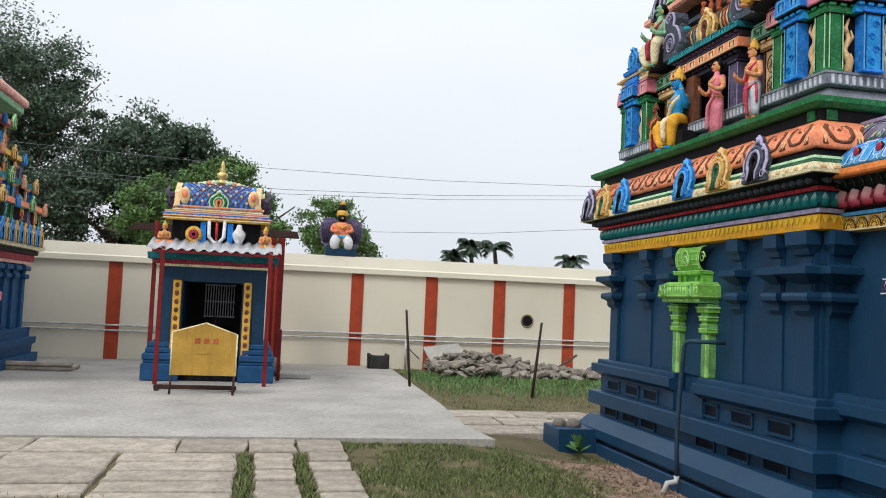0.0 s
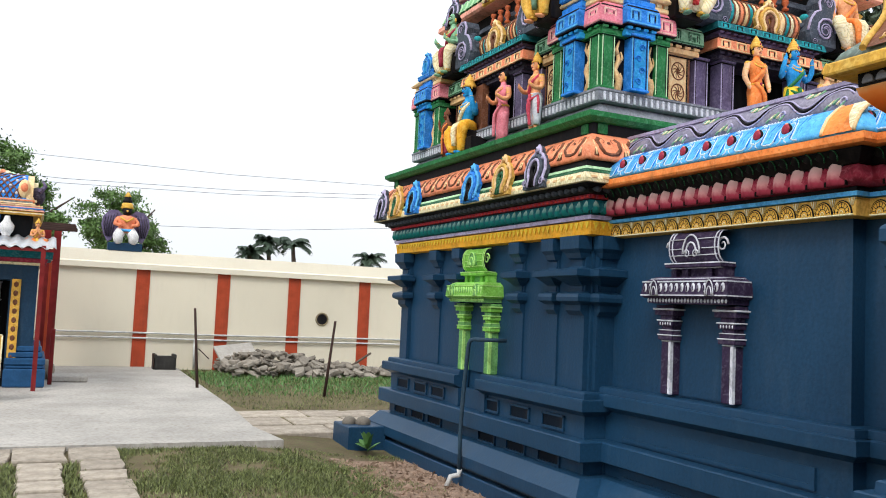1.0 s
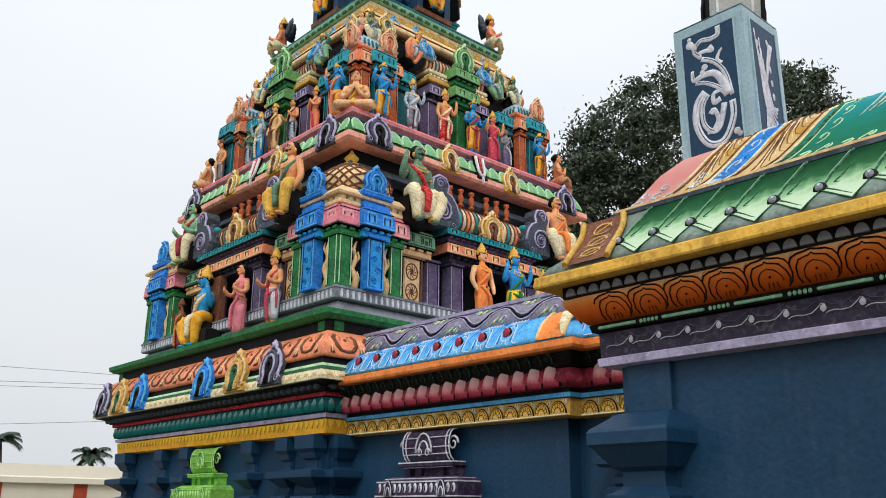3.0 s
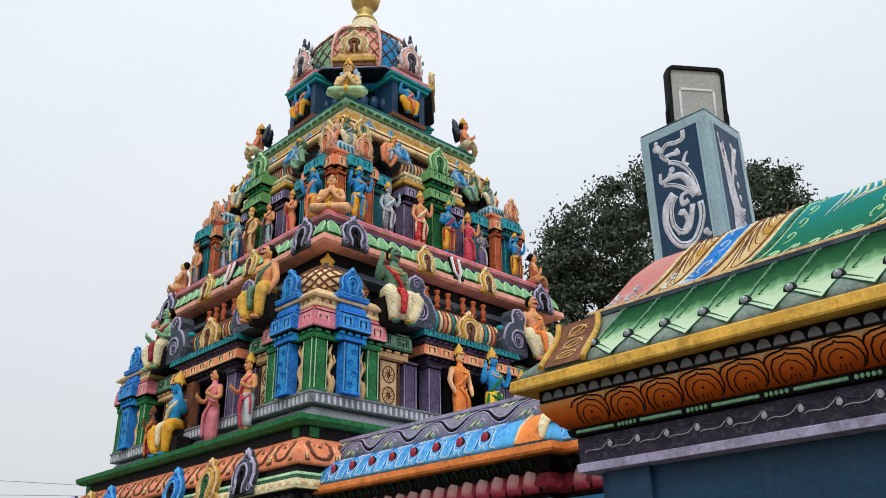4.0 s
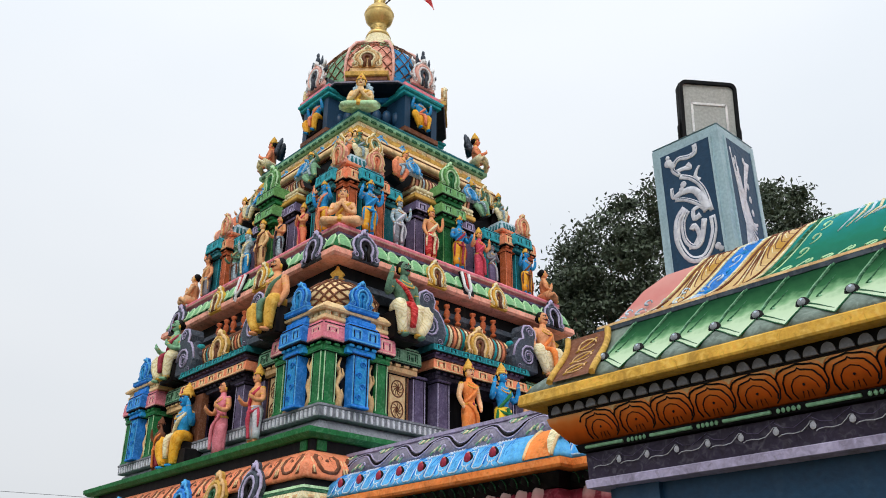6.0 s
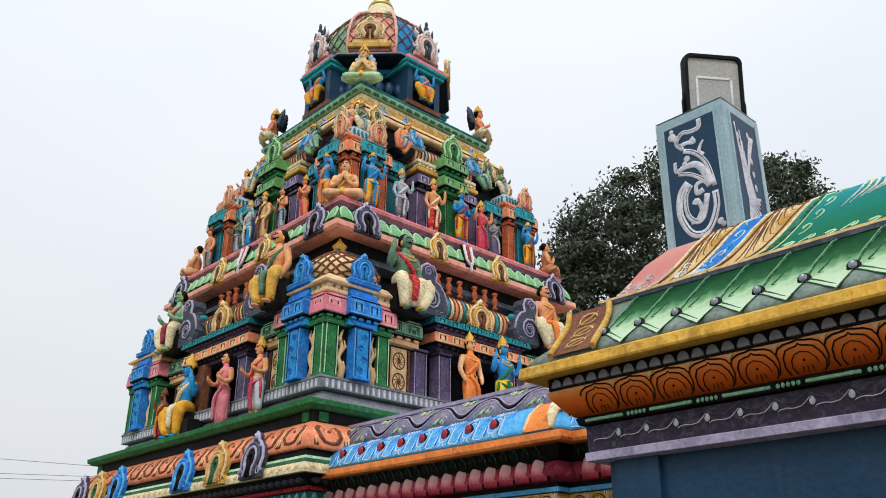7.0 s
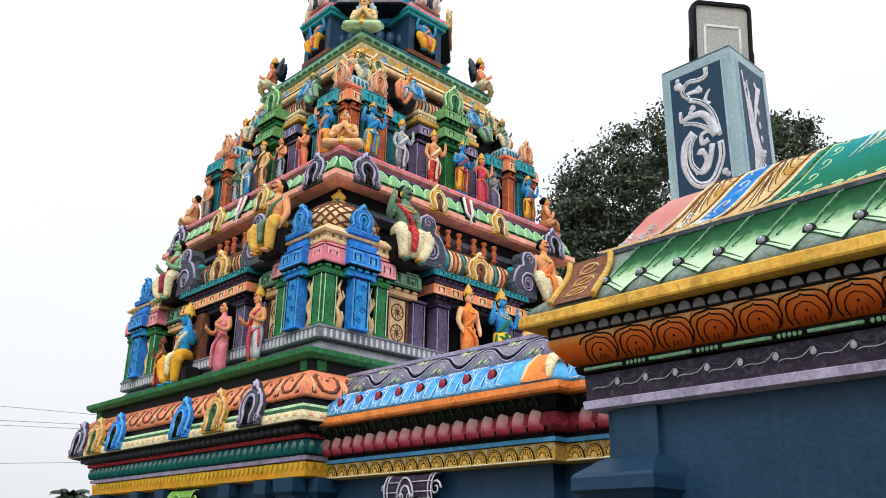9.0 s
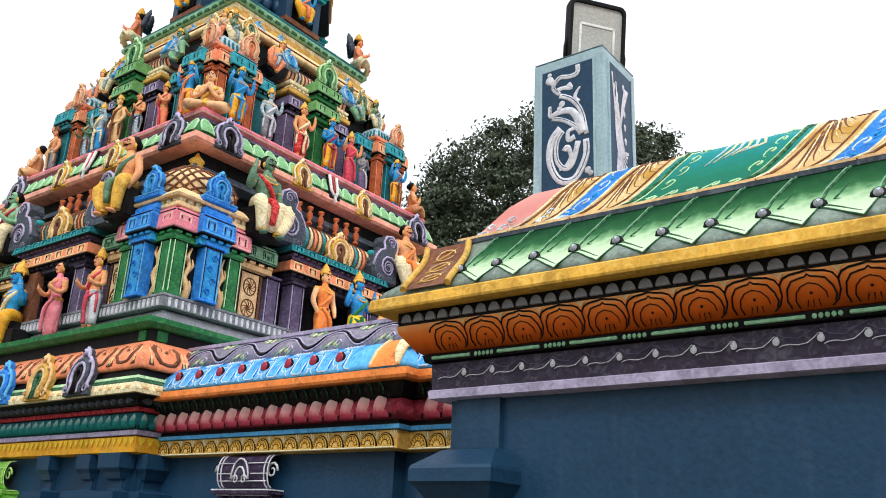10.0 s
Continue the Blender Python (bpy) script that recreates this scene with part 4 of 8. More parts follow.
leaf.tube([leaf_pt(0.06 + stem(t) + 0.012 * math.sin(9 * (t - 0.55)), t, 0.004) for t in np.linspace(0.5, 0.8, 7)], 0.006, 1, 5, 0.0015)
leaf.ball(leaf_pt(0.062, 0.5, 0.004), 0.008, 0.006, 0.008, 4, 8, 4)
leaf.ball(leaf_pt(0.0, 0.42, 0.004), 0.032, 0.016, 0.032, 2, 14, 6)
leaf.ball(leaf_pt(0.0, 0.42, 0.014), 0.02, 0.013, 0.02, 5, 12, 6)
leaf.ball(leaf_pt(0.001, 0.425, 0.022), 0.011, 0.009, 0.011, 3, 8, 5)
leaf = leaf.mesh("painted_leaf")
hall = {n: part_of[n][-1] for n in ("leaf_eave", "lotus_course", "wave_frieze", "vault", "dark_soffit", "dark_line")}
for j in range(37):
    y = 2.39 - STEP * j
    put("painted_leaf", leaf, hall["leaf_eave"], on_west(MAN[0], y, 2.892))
for j in range(36):
    put("lotus_petal", rustp, hall["lotus_course"], on_west(MAN[0], 2.45 - 0.2 * j, 0))
for j in range(100):
    put("bead", gbead, hall["dark_soffit"], on_west(MAN[0] - 0.206, 2.68 - 0.072 * j, 2.803))
for j in range(46):
    put("painted_wave", wave, hall["wave_frieze"], on_west(MAN[0] - 0.079, 2.5 - 0.157 * j, 2.5) @ Matrix.Diagonal((0.79, 1, 1.1, 1)))
for j in range(18):
    put("painted_dash", dash, hall["dark_line"], on_west(MAN[0] - 0.108, 2.48 - 0.37 * j, 2.612))
    put("painted_dots", dots, hall["dark_line"], on_west(MAN[0] - 0.108, 2.295 - 0.37 * j, 2.612))
VAULT = [(0.004, 3.228), (-0.052, 3.278), (-0.112, 3.366), (-0.172, 3.456), (-0.265, 3.548), (-0.397, 3.61), (-0.7, 3.642)]
def vault_section(y1, y0, body, kind):
    """One painted strip of the vault; its edges sweep sideways down to the eave."""
    s = Shape(body, "brown", "mint", "frost", "cream", "pine", "azure")
    def at(u, t, up=0.004):
        q = min(max(t, 0), 1) * (len(VAULT) - 1.01)
        a, b = VAULT[int(q)], VAULT[int(q) + 1]
        f = q - int(q)
        d, z = a[0] + (b[0] - a[0]) * f, a[1] + (b[1] - a[1]) * f
        return (MAN[0] - d - up, y1 + (y0 - y1) * u + 0.27 * (1 - min(t / 0.8, 1)) ** 1.7, z + up * 0.8)
    s.loft([[at(u, t) for t in np.linspace(0, 1, 15)] for u in np.linspace(0, 1, 5)], 0, True, closed=False, caps=False)
    wd = y1 - y0
    for u in (0.0, 1.0):
        s.tube([at(u, t, 0.005) for t in np.linspace(0, 0.98, 13)], 0.006, 4, 5)
    def curl(uc, tc, r, fl, i, wdt=0.006):
        s.tube([at(min(max(uc + fl * r * 0.5 / wd * (1 - 0.075 * k) * math.cos(0.55 * k - 1.6), 0.05), 0.95), min(max(tc + r * (1 - 0.075 * k) * math.sin(0.55 * k - 1.6), 0.02), 0.98)) for k in range(12)], wdt * 0.5, i, 5, wdt)
    if body == "vault_gold":
        for k in range(5):
            t0 = 0.02 + 0.16 * k
            for e, i in ((0.0, 1), (0.05, 4), (0.09, 1)):
                s.tube([at(0.84 - 0.6 * f ** 0.7, t0 + e + 0.42 * f ** 1.8, 0.003) for f in (0, 0.2, 0.4, 0.6, 0.8, 1)], 0.002, i, 5, 0.0075 if i == 1 else 0.006)
        s.tube([at(0.14, t, 0.005) for t in np.linspace(0.02, 0.96, 11)], 0.007, 1, 5)
        s.tube([at(0.86, t, 0.005) for t in np.linspace(0.02, 0.96, 11)], 0.005, 1, 5)
    elif body == "blue":
        for k in range(5):
            curl(0.45, 0.1 + 0.19 * k, 0.075, (1, -1)[k % 2], 3, 0.007)
            curl(0.62, 0.16 + 0.19 * k, 0.04, (-1, 1)[k % 2], 6, 0.008)
    else:
        for e, i, wdt in ((0.07, 5 if kind == 2 else 4, 0.01), (0.1, kind, 0.004), (0.9, kind, 0.004), (0.93, 5 if kind == 2 else 4, 0.01)):
            s.tube([at(e, t, 0.004) for t in np.linspace(0.06, 0.97, 13)], wdt, i, 5)
        for k in range(5):
            curl(0.2 + 0.15 * k, 0.13 + 0.02 * (k % 2), 0.07, (1, -1)[k % 2], kind, 0.007)
            curl(0.19 + 0.155 * k, 0.86 - 0.03 * (k % 2), 0.07, (-1, 1)[k % 2], kind, 0.007)
        for k in range(4):
            curl(0.19, 0.3 + 0.13 * k, 0.06, 1, kind, 0.007)
            curl(0.82, 0.3 + 0.13 * k, 0.06, -1, kind, 0.007)
        for k in range(6):
            s.tube([at(0.36 + 0.05 * k, 0.42 + 0.02 * k, 0.004), at(0.4 + 0.06 * k, 0.56, 0.006), at(0.38 + 0.055 * k, 0.7 - 0.012 * k, 0.004)], 0.004, 4 if k % 2 else 3, 5, 0.009)
    part("painted_panel", s, hall["vault"])
y = 2.02
for w, body, kind in ((0.2, "vault_gold", 1), (0.13, "blue", 3), (0.22, "vault_gold", 1), (0.62, "vault_sea", 2), (0.24, "vault_gold", 1), (0.13, "blue", 3), (0.26, "vault_gold", 1), (0.6, "vault_rose", 4), (0.24, "vault_gold", 1), (0.15, "blue", 3), (0.24, "vault_gold", 1), (0.62, "vault_sea", 2), (0.24, "vault_gold", 1)):
    vault_section(y, y - w, body, kind)
    y -= w + 0.004
s = Shape("frost", "cream")
for k in range(5):
    for q, r in ((0, 0.04), (1, 0.026)):
        c = (2.42 - 0.11 * k - 0.03 * q, 0.1 + 0.11 * q + 0.05 * (k % 2))
        pts = []
        for j in range(10):
            yy, tt = c[0] - r * (1 - 0.08 * j) * math.cos(0.6 * j), c[1] + 1.8 * r * (1 - 0.08 * j) * math.sin(0.6 * j)
            f = min(max(tt, 0.01), 0.9) * 5.99
            a, b = VAULT[int(f)], VAULT[int(f) + 1]
            pts.append((MAN[0] - a[0] - (b[0] - a[0]) * (f - int(f)) - 0.005, yy, a[1] + (b[1] - a[1]) * (f - int(f)) + 0.004))
        s.tube(pts, 0.004, 0, 5, 0.007)
part("painted_scroll", s, hall["vault"])
s = Shape("brown", "ochre", "tan")
s.loft([[leaf_pt(u - 0.1 * t, t, 0.014) for u in (-0.13, 0.0, 0.13)] for t in np.linspace(0.06, 0.97, 7)], 0, True, closed=False, caps=False)
for q in (-1, 1):
    s.tube([leaf_pt(q * 0.13 - 0.1 * t, t, 0.02) for t in np.linspace(0.05, 0.97, 9)], 0.017, 1, 6)
for k, t in ((0, 0.3), (1, 0.55), (2, 0.78)):
    c = Vector(leaf_pt(-0.1 * t, t, 0.022))
    s.tube([leaf_pt(-0.1 * t + e * 0.055 * math.cos(0.6 * j), t + 0.09 * math.sin(0.6 * j), 0.017) for e in (1,) for j in range(11)], 0.006, 2, 5, 0.003)
    s.tube([leaf_pt(-0.1 * t - 0.05 + 0.1 * f, t - 0.1 + 0.2 * f, 0.016) for f in (0, 0.5, 1)], 0.007, 1, 5, 0.003)
put("painted_panel", s.mesh("corner_panel"), hall["leaf_eave"], on_west(MAN[0], 2.5, 2.892))

hp = Shape("navy")
hp.box(-0.12, 0.12, -0.03, 0.05, 0.985, 2.44, 0, 0.006)
hc = Shape("navy")
hc.loft([[(-a, -d, z), (a, -d, z), (a, 0.03, z), (-a, 0.03, z)] for a, d, z in ((0.12, 0.12, 0.985), (0.12, 0.12, 1.69), (0.13, 0.13, 1.7), (0.155, 0.16, 1.73), (0.17, 0.175, 1.755), (0.17, 0.175, 1.82), (0.135, 0.135, 1.84), (0.115, 0.115, 1.86), (0.115, 0.115, 1.925), (0.15, 0.15, 1.945), (0.205, 0.22, 2.03), (0.22, 0.24, 2.045), (0.22, 0.24, 2.1), (0.215, 0.23, 2.115), (0.15, 0.1, 2.19), (0.14, 0.06, 2.2))], 0, False)
hp, hc = hp.mesh("pilaster"), hc.mesh("capital")
for y in (2.37, -0.6, -3.6):
    pil = put("pilaster", hp, temple, on_west(MAN[0], y, 0))
    put("capital", hc, pil, on_west(MAN[0], y, 0))
pc = Shape("navy")
pc.box(-0.1, 0.1, -0.1, 0.03, 1.03, 1.75, 0, 0.01)
for a, d, z0, z1 in ((0.13, 0.13, 1.72, 1.78), (0.17, 0.16, 1.8, 1.9), (0.12, 0.13, 1.9, 1.98), (0.2, 0.2, 2.02, 2.1), (0.13, 0.12, 2.1, 2.36)):
    pc.box(-a, a, -d, 0.03, z0, z1, 0, 0.02)
put("pilaster", pc.mesh("pilaster"), temple, on_west(ANT_B[0], 3.35, 0))

# ---- tower ----
def square(h):
    return (CX - h, CX + h, CY - h, CY + h)


band("tower_base", "grey", square(2.0), [(-0.3, 3.45), (0.14, 3.455), (0.12, 3.52), (0.08, 3.6), (0.06, 3.615), (-0.3, 3.62)])
rail = band("base_rail", "grey", square(2.0), [(-0.3, 3.62), (0.1, 3.622), (0.13, 3.63), (0.13, 3.72), (0.14, 3.725), (0.14, 3.745), (-0.3, 3.75)])
s = Shape("pale")
s.box(-0.012, 0.012, -0.012, 0.01, 3.635, 3.715, 0, 0.004)
slat = s.mesh("rail_slat")
for k in (0, 1):
    row_of("slat", slat, rail, along(k, 2.13, 0, 62, 2.1))
# core coloured black so the gaps between pavilions look deep in shade
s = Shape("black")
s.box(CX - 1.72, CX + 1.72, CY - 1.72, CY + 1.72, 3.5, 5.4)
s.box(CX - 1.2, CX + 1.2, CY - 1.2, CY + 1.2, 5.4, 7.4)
part("tower_core", s, temple, "recessed wall behind the pavilions, black for the shade of the gaps")


def dentils(s, w, d, z, n, i):
    for q in range(n):
        x = -w + 2 * w * (q + 0.5) / n
        s.box(x - w / n * 0.6, x + w / n * 0.6, -d, 0.02, z, z + 0.03, i, 0.006)


def pilaster_me(body, hi, panel, w, h, d=0.1, carve=None):
    s = Shape(body, hi, panel, "ink")
    s.box(-w, w, -d, 0.05, 0, h, 0, 0.006)
    for q in (-1, 1):
        s.box(q * w * 0.92 - w * 0.06, q * w * 0.92 + w * 0.06, -d - 0.006, 0, 0, h * 0.97, 1, 0.003)
    if carve:
        s.box(-w * 0.62, w * 0.62, -d - 0.004, 0, h * 0.06, h * 0.9, 2)
        for q in range(2 if carve == "light" else 0):
            c = h * (0.27 + 0.4 * q)
            s.tube([(w * 0.52 * math.cos(a), -d - 0.006, c + h * 0.16 * math.sin(a)) for a in np.linspace(0, math.tau, 17)], 0.007, 1, 5)
            for j in range(9):
                a = math.tau * j / 9
                s.tube([(w * r * math.cos(a + 2.2 * r), -d - 0.007, c + h * 0.31 * r * math.sin(a + 2.2 * r)) for r in (0.08, 0.22, 0.34, 0.44)], 0.006, 1, 4, 0.003)
            s.ball((0, -d - 0.006, c), 0.014, 0.008, 0.014, 1, 8, 4)
        for q in range(4 if carve == "dark" else 0):
            scroll(s, (0.18 if q % 2 else -0.18) * w, -d - 0.008, h * (0.17 + 0.2 * q), w * 0.36, 1 if carve == "light" else 0, 1 if q % 2 else -1, 0.2)
    s.box(-w * 1.15, w * 1.15, -d - 0.02, 0.05, h * 0.95, h, 0, 0.006)
    # ink strips: painted outlines that double as coloured-in shadow gaps
    s.box(-w * 1.1, w * 1.1, -d - 0.014, 0.05, h * 0.925, h * 0.945, 3, 0.003)
    for q in (-1, 1):
        s.box(q * w * 0.78 - w * 0.05, q * w * 0.78 + w * 0.05, -d - 0.003, 0, h * 0.03, h * 0.92, 3)
    s.box(-w * 1.08, w * 1.08, -d - 0.012, 0.05, 0, h * 0.05, 0, 0.006)
    return s.mesh("pilaster")


BLUE_PIL, GREEN_PIL = pilaster_me("blue", "sky_blue", "azure", 0.098, 0.54, 0.12, "dark"), pilaster_me("green", "mint", "green", 0.07, 0.54, 0.06)
PURPLE_PIL, PANEL = pilaster_me("mauve", "lilac", "purple", 0.085, 0.54, 0.1), pilaster_me("tan", "brown", "peach", 0.15, 0.54, 0.04, "light")
TEAL_PIL, RED_PIL, LIME_PIL, CYAN_PIL = pilaster_me("teal", "sea", "teal", 0.11, 0.56, 0.08), pilaster_me("rust", "coral", "rust", 0.06, 0.56, 0.05), pilaster_me("green", "moss", "green", 0.085, 0.56, 0.09), pilaster_me("teal", "cyan", "sea", 0.085, 0.56, 0.06)


def kapota(w, d, h, body, hi, dent, n=4):
    """A projecting cornice block with panels and dentils, from z 0 up."""
    s = Shape(body, hi, dent, "ink")
    s.box(-w * 0.9, w * 0.9, -d * 0.7, 0.3, 0, h * 0.18, 2)
    dentils(s, w * 0.95, d * 0.9, h * 0.18, n * 2, 2)
    s.loft([[(-a * w, -b * d, z * h), (a * w, -b * d, z * h), (a * w, 0.3, z * h), (-a * w, 0.3, z * h)] for a, b, z in ((0.97, 0.95, 0.32), (1.02, 1.06, 0.38), (1.0, 1.0, 0.8), (0.93, 0.85, 0.95), (0.85, 0.7, 1.0))], 0, False)
    for q in range(n):
        x = -w + 2 * w * (q + 0.5) / n
        for e in (-1, 1):
            s.box(x + e * w / n * 0.55 - 0.008, x + e * w / n * 0.55 + 0.008, -d * 1.06, 0, h * 0.45, h * 0.78, 1, 0.003)
        s.box(x - w / n * 0.55, x + w / n * 0.55, -d * 1.05, 0, h * 0.74, h * 0.8, 1, 0.003)
        s.box(x - w / n * 0.2, x + w / n * 0.2, -d * 1.055, 0, h * 0.45, h * 0.65, 1, 0.003)
    s.box(-w * 1.01, w * 1.01, -d * 1.08, 0.2, h * 0.36, h * 0.41, 1)
    # ink lines: dark outlines, also standing for shadow under the edges
    s.box(-w * 1.0, w * 1.0, -d * 1.02, 0.2, h * 0.3, h * 0.335, 3)
    s.box(-w * 0.96, w * 0.96, -d * 0.96, 0.2, h * 0.86, h * 0.9, 3)
    for q in range(n):
        x = -w + 2 * w * (q + 0.5) / n
        s.box(x - w / n * 0.42, x + w / n * 0.42, -d * 1.045, 0, h * 0.44, h * 0.5, 3, 0.003)
        for e in (-1, 1):
            s.box(x + e * w / n * 0.36 - 0.006, x + e * w / n * 0.36 + 0.006, -d * 1.045, 0, h * 0.47, h * 0.72, 3, 0.002)
    return s.mesh("cornice")


def lattice_dome(r, h, body, line, n=4):
    """A low ribbed cap on a square base with a diamond net."""
    s = Shape(body, line, "gold")
    def ring(z, q):
        return [(q * r * math.copysign(abs(math.cos(a)) ** 0.55, math.cos(a)), q * r * math.copysign(abs(math.sin(a)) ** 0.55, math.sin(a)), z) for a in [math.tau * j / 16 for j in range(16)]]
    prof = [(0.0, 0.92), (0.12, 1.0), (0.35, 1.03), (0.6, 0.88), (0.82, 0.58), (1.0, 0.2)]
    rows = [ring(h * z, q) for z, q in prof]
    s.loft(rows, 0, True)
    for j in range(16):
        for e in (1, -1):
            s.tube([Vector(rows[q][(j + e * q) % 16]) * 1.012 for q in range(5)], 0.011, 1, 4)
    s.lathe([(0.05, h), (0.09, h * 1.04), (0.05, h * 1.12), (0.08, h * 1.22), (0.03, h * 1.34), (0.01, h * 1.45)], 2, n=10)
    return s.mesh("cap")


PINK_CORN, BLUE_CORN = kapota(0.44, 0.08, 0.3, "pink", "rose", "green", 4), kapota(0.19, 0.13, 0.3, "blue", "sky_blue", "azure", 2)
ORANGE_CORN, TEAL_CORN = kapota(0.72, 0.2, 0.22, "coral", "peach", "purple", 7), kapota(0.74, 0.22, 0.15, "teal", "sea", "mauve", 8)
SAGE_CORN = kapota(0.24, 0.1, 0.28, "sage", "pine", "tan", 2)
DOME_A, BLUE_KUDU, GOLD_KUDU = lattice_dome(0.36, 0.4, "peach", "brown"), kudu(0.26, 0.3, "blue", "sky_blue", "azure"), kudu(0.36, 0.38, "ochre", "peach", "brown")
s = Shape("peach", "cream", "orange")
s.box(-0.42, 0.42, -0.42, 0.42, 0, 0.05, 0, 0.01)
s.box(-0.38, 0.38, -0.38, 0.38, 0.05, 0.09, 2)
s.loft([[(-a, -a, z), (a, -a, z), (a, a, z), (-a, a, z)] for a, z in ((0.45, 0.09), (0.46, 0.11), (0.4, 0.17), (0.36, 0.2))], 0, False)
for k in range(4):
    s.m = Matrix.Rotation(radians(90 * k), 4, "Z")
    for q in range(9):
        s.box(-0.4 + 0.09 * q, -0.34 + 0.09 * q, -0.41, -0.36, 0.05, 0.09, 1, 0.004)
CAP_BASE = s.mesh("cap_base")
s = Shape("blue", "sky_blue")
s.box(-0.17, 0.17, -0.08, 0.2, 0, 0.06, 0, 0.01)
s.box(-0.13, 0.13, -0.05, 0.2, 0.06, 0.12, 0, 0.01)
s.box(-0.19, 0.19, -0.1, 0.2, 0.12, 0.18, 0, 0.012)
s.box(-0.19, 0.19, -0.105, 0.2, 0.165, 0.175, 1)
BLUE_NECK = s.mesh("gable_block")


def barrel(w, r, body, ribs):
    s = Shape(body, *ribs, "purple")
    n = 18
    for q in range(n):
        x0, x1 = -w + 2 * w * q / n, -w + 2 * w * (q + 1) / n
        s.loft([[(x, -r * math.sin(radians(a)) * (1.05 if x in (x0 + 0.01,) else 1), 1.15 * r * (1 - math.cos(radians(a))) / 2 * 1.6) for a in range(0, 181, 22)] for x in (x0 + 0.004, (x0 + x1) / 2, x1 - 0.004)], 1 + q % len(ribs), True, closed=False, caps=False)
        s.tube([(x0, -(r + 0.006) * math.sin(radians(a)), 1.15 * r * (1 - math.cos(radians(a))) / 2 * 1.6) for a in range(0, 181, 22)], 0.01, 0, 4)
    s.box(-w * 1.04, w * 1.04, -r * 0.9, 0, 0.0, 0.03, 0)
    return s.mesh("barrel_roof")


BARREL = barrel(0.58, 0.2, "brown", ("coral", "peach", "sea", "cream"))


def guardian(body, hi):
    """A scroll-shaped beast that ends a roof: round coil below, curled crest above."""
    s = Shape(body, hi, "sea", "slate")
    out = [(-0.2, 0.0), (0.18, 0.0), (0.24, 0.08), (0.25, 0.2), (0.2, 0.32), (0.13, 0.37), (0.15, 0.44), (0.13, 0.53), (0.05, 0.58), (-0.04, 0.56), (-0.08, 0.48), (-0.06, 0.4), (-0.13, 0.37), (-0.2, 0.28), (-0.24, 0.15)]
    s.loft([[(x * q, y, z * q + (1 - q) * 0.2) for x, z in out] for y, q in ((0.09, 1.0), (-0.05, 1.0), (-0.085, 0.93))], 0, False)
    s.tube([(x * 0.97, -0.075, z * 0.97 + 0.006) for x, z in out[1:]], 0.014, 1, 5)
    for r, x, z, f in ((0.15, 0.0, 0.18, 1), (0.085, 0.0, 0.18, 1), (0.065, 0.04, 0.48, -1), (0.035, 0.04, 0.48, -1), (0.035, -0.15, 0.04, 1), (0.035, 0.17, 0.33, -1)):
        scroll(s, x, -0.09, z, r, 1, f, 0.1)
    for q in range(7):
        a = radians(-20 + 32 * q)
        s.ball((0.22 * math.cos(a), 0.03, 0.19 + 0.21 * math.sin(a)), 0.04, 0.05, 0.04, 2 if q % 2 else 3, 8, 5)
    return s.mesh("roof_beast")


BEAST = guardian("slate", "lilac")
baluster = Shape("rust")
baluster.lathe([(0.035, 0), (0.035, 0.02), (0.015, 0.04), (0.04, 0.08), (0.03, 0.13), (0.015, 0.15), (0.035, 0.17), (0.035, 0.2)], 0, n=8)
baluster = baluster.mesh("baluster")
flame = Shape("tan")
flame.tube([(0, 0, 0), (0.03, 0, 0.1), (-0.03, 0, 0.2), (0.02, 0, 0.3), (-0.01, 0, 0.4), (0.02, 0, 0.48)], 0.045, 0, 6, 0.01)
for q in range(4):
    flame.tube([(0, 0, 0.05 + 0.1 * q), (0.06 * (-1) ** q, 0, 0.12 + 0.1 * q), (0.04 * (-1) ** q, 0, 0.18 + 0.1 * q)], 0.022, 0, 5, 0.006)
flame = flame.mesh("carved_flame")

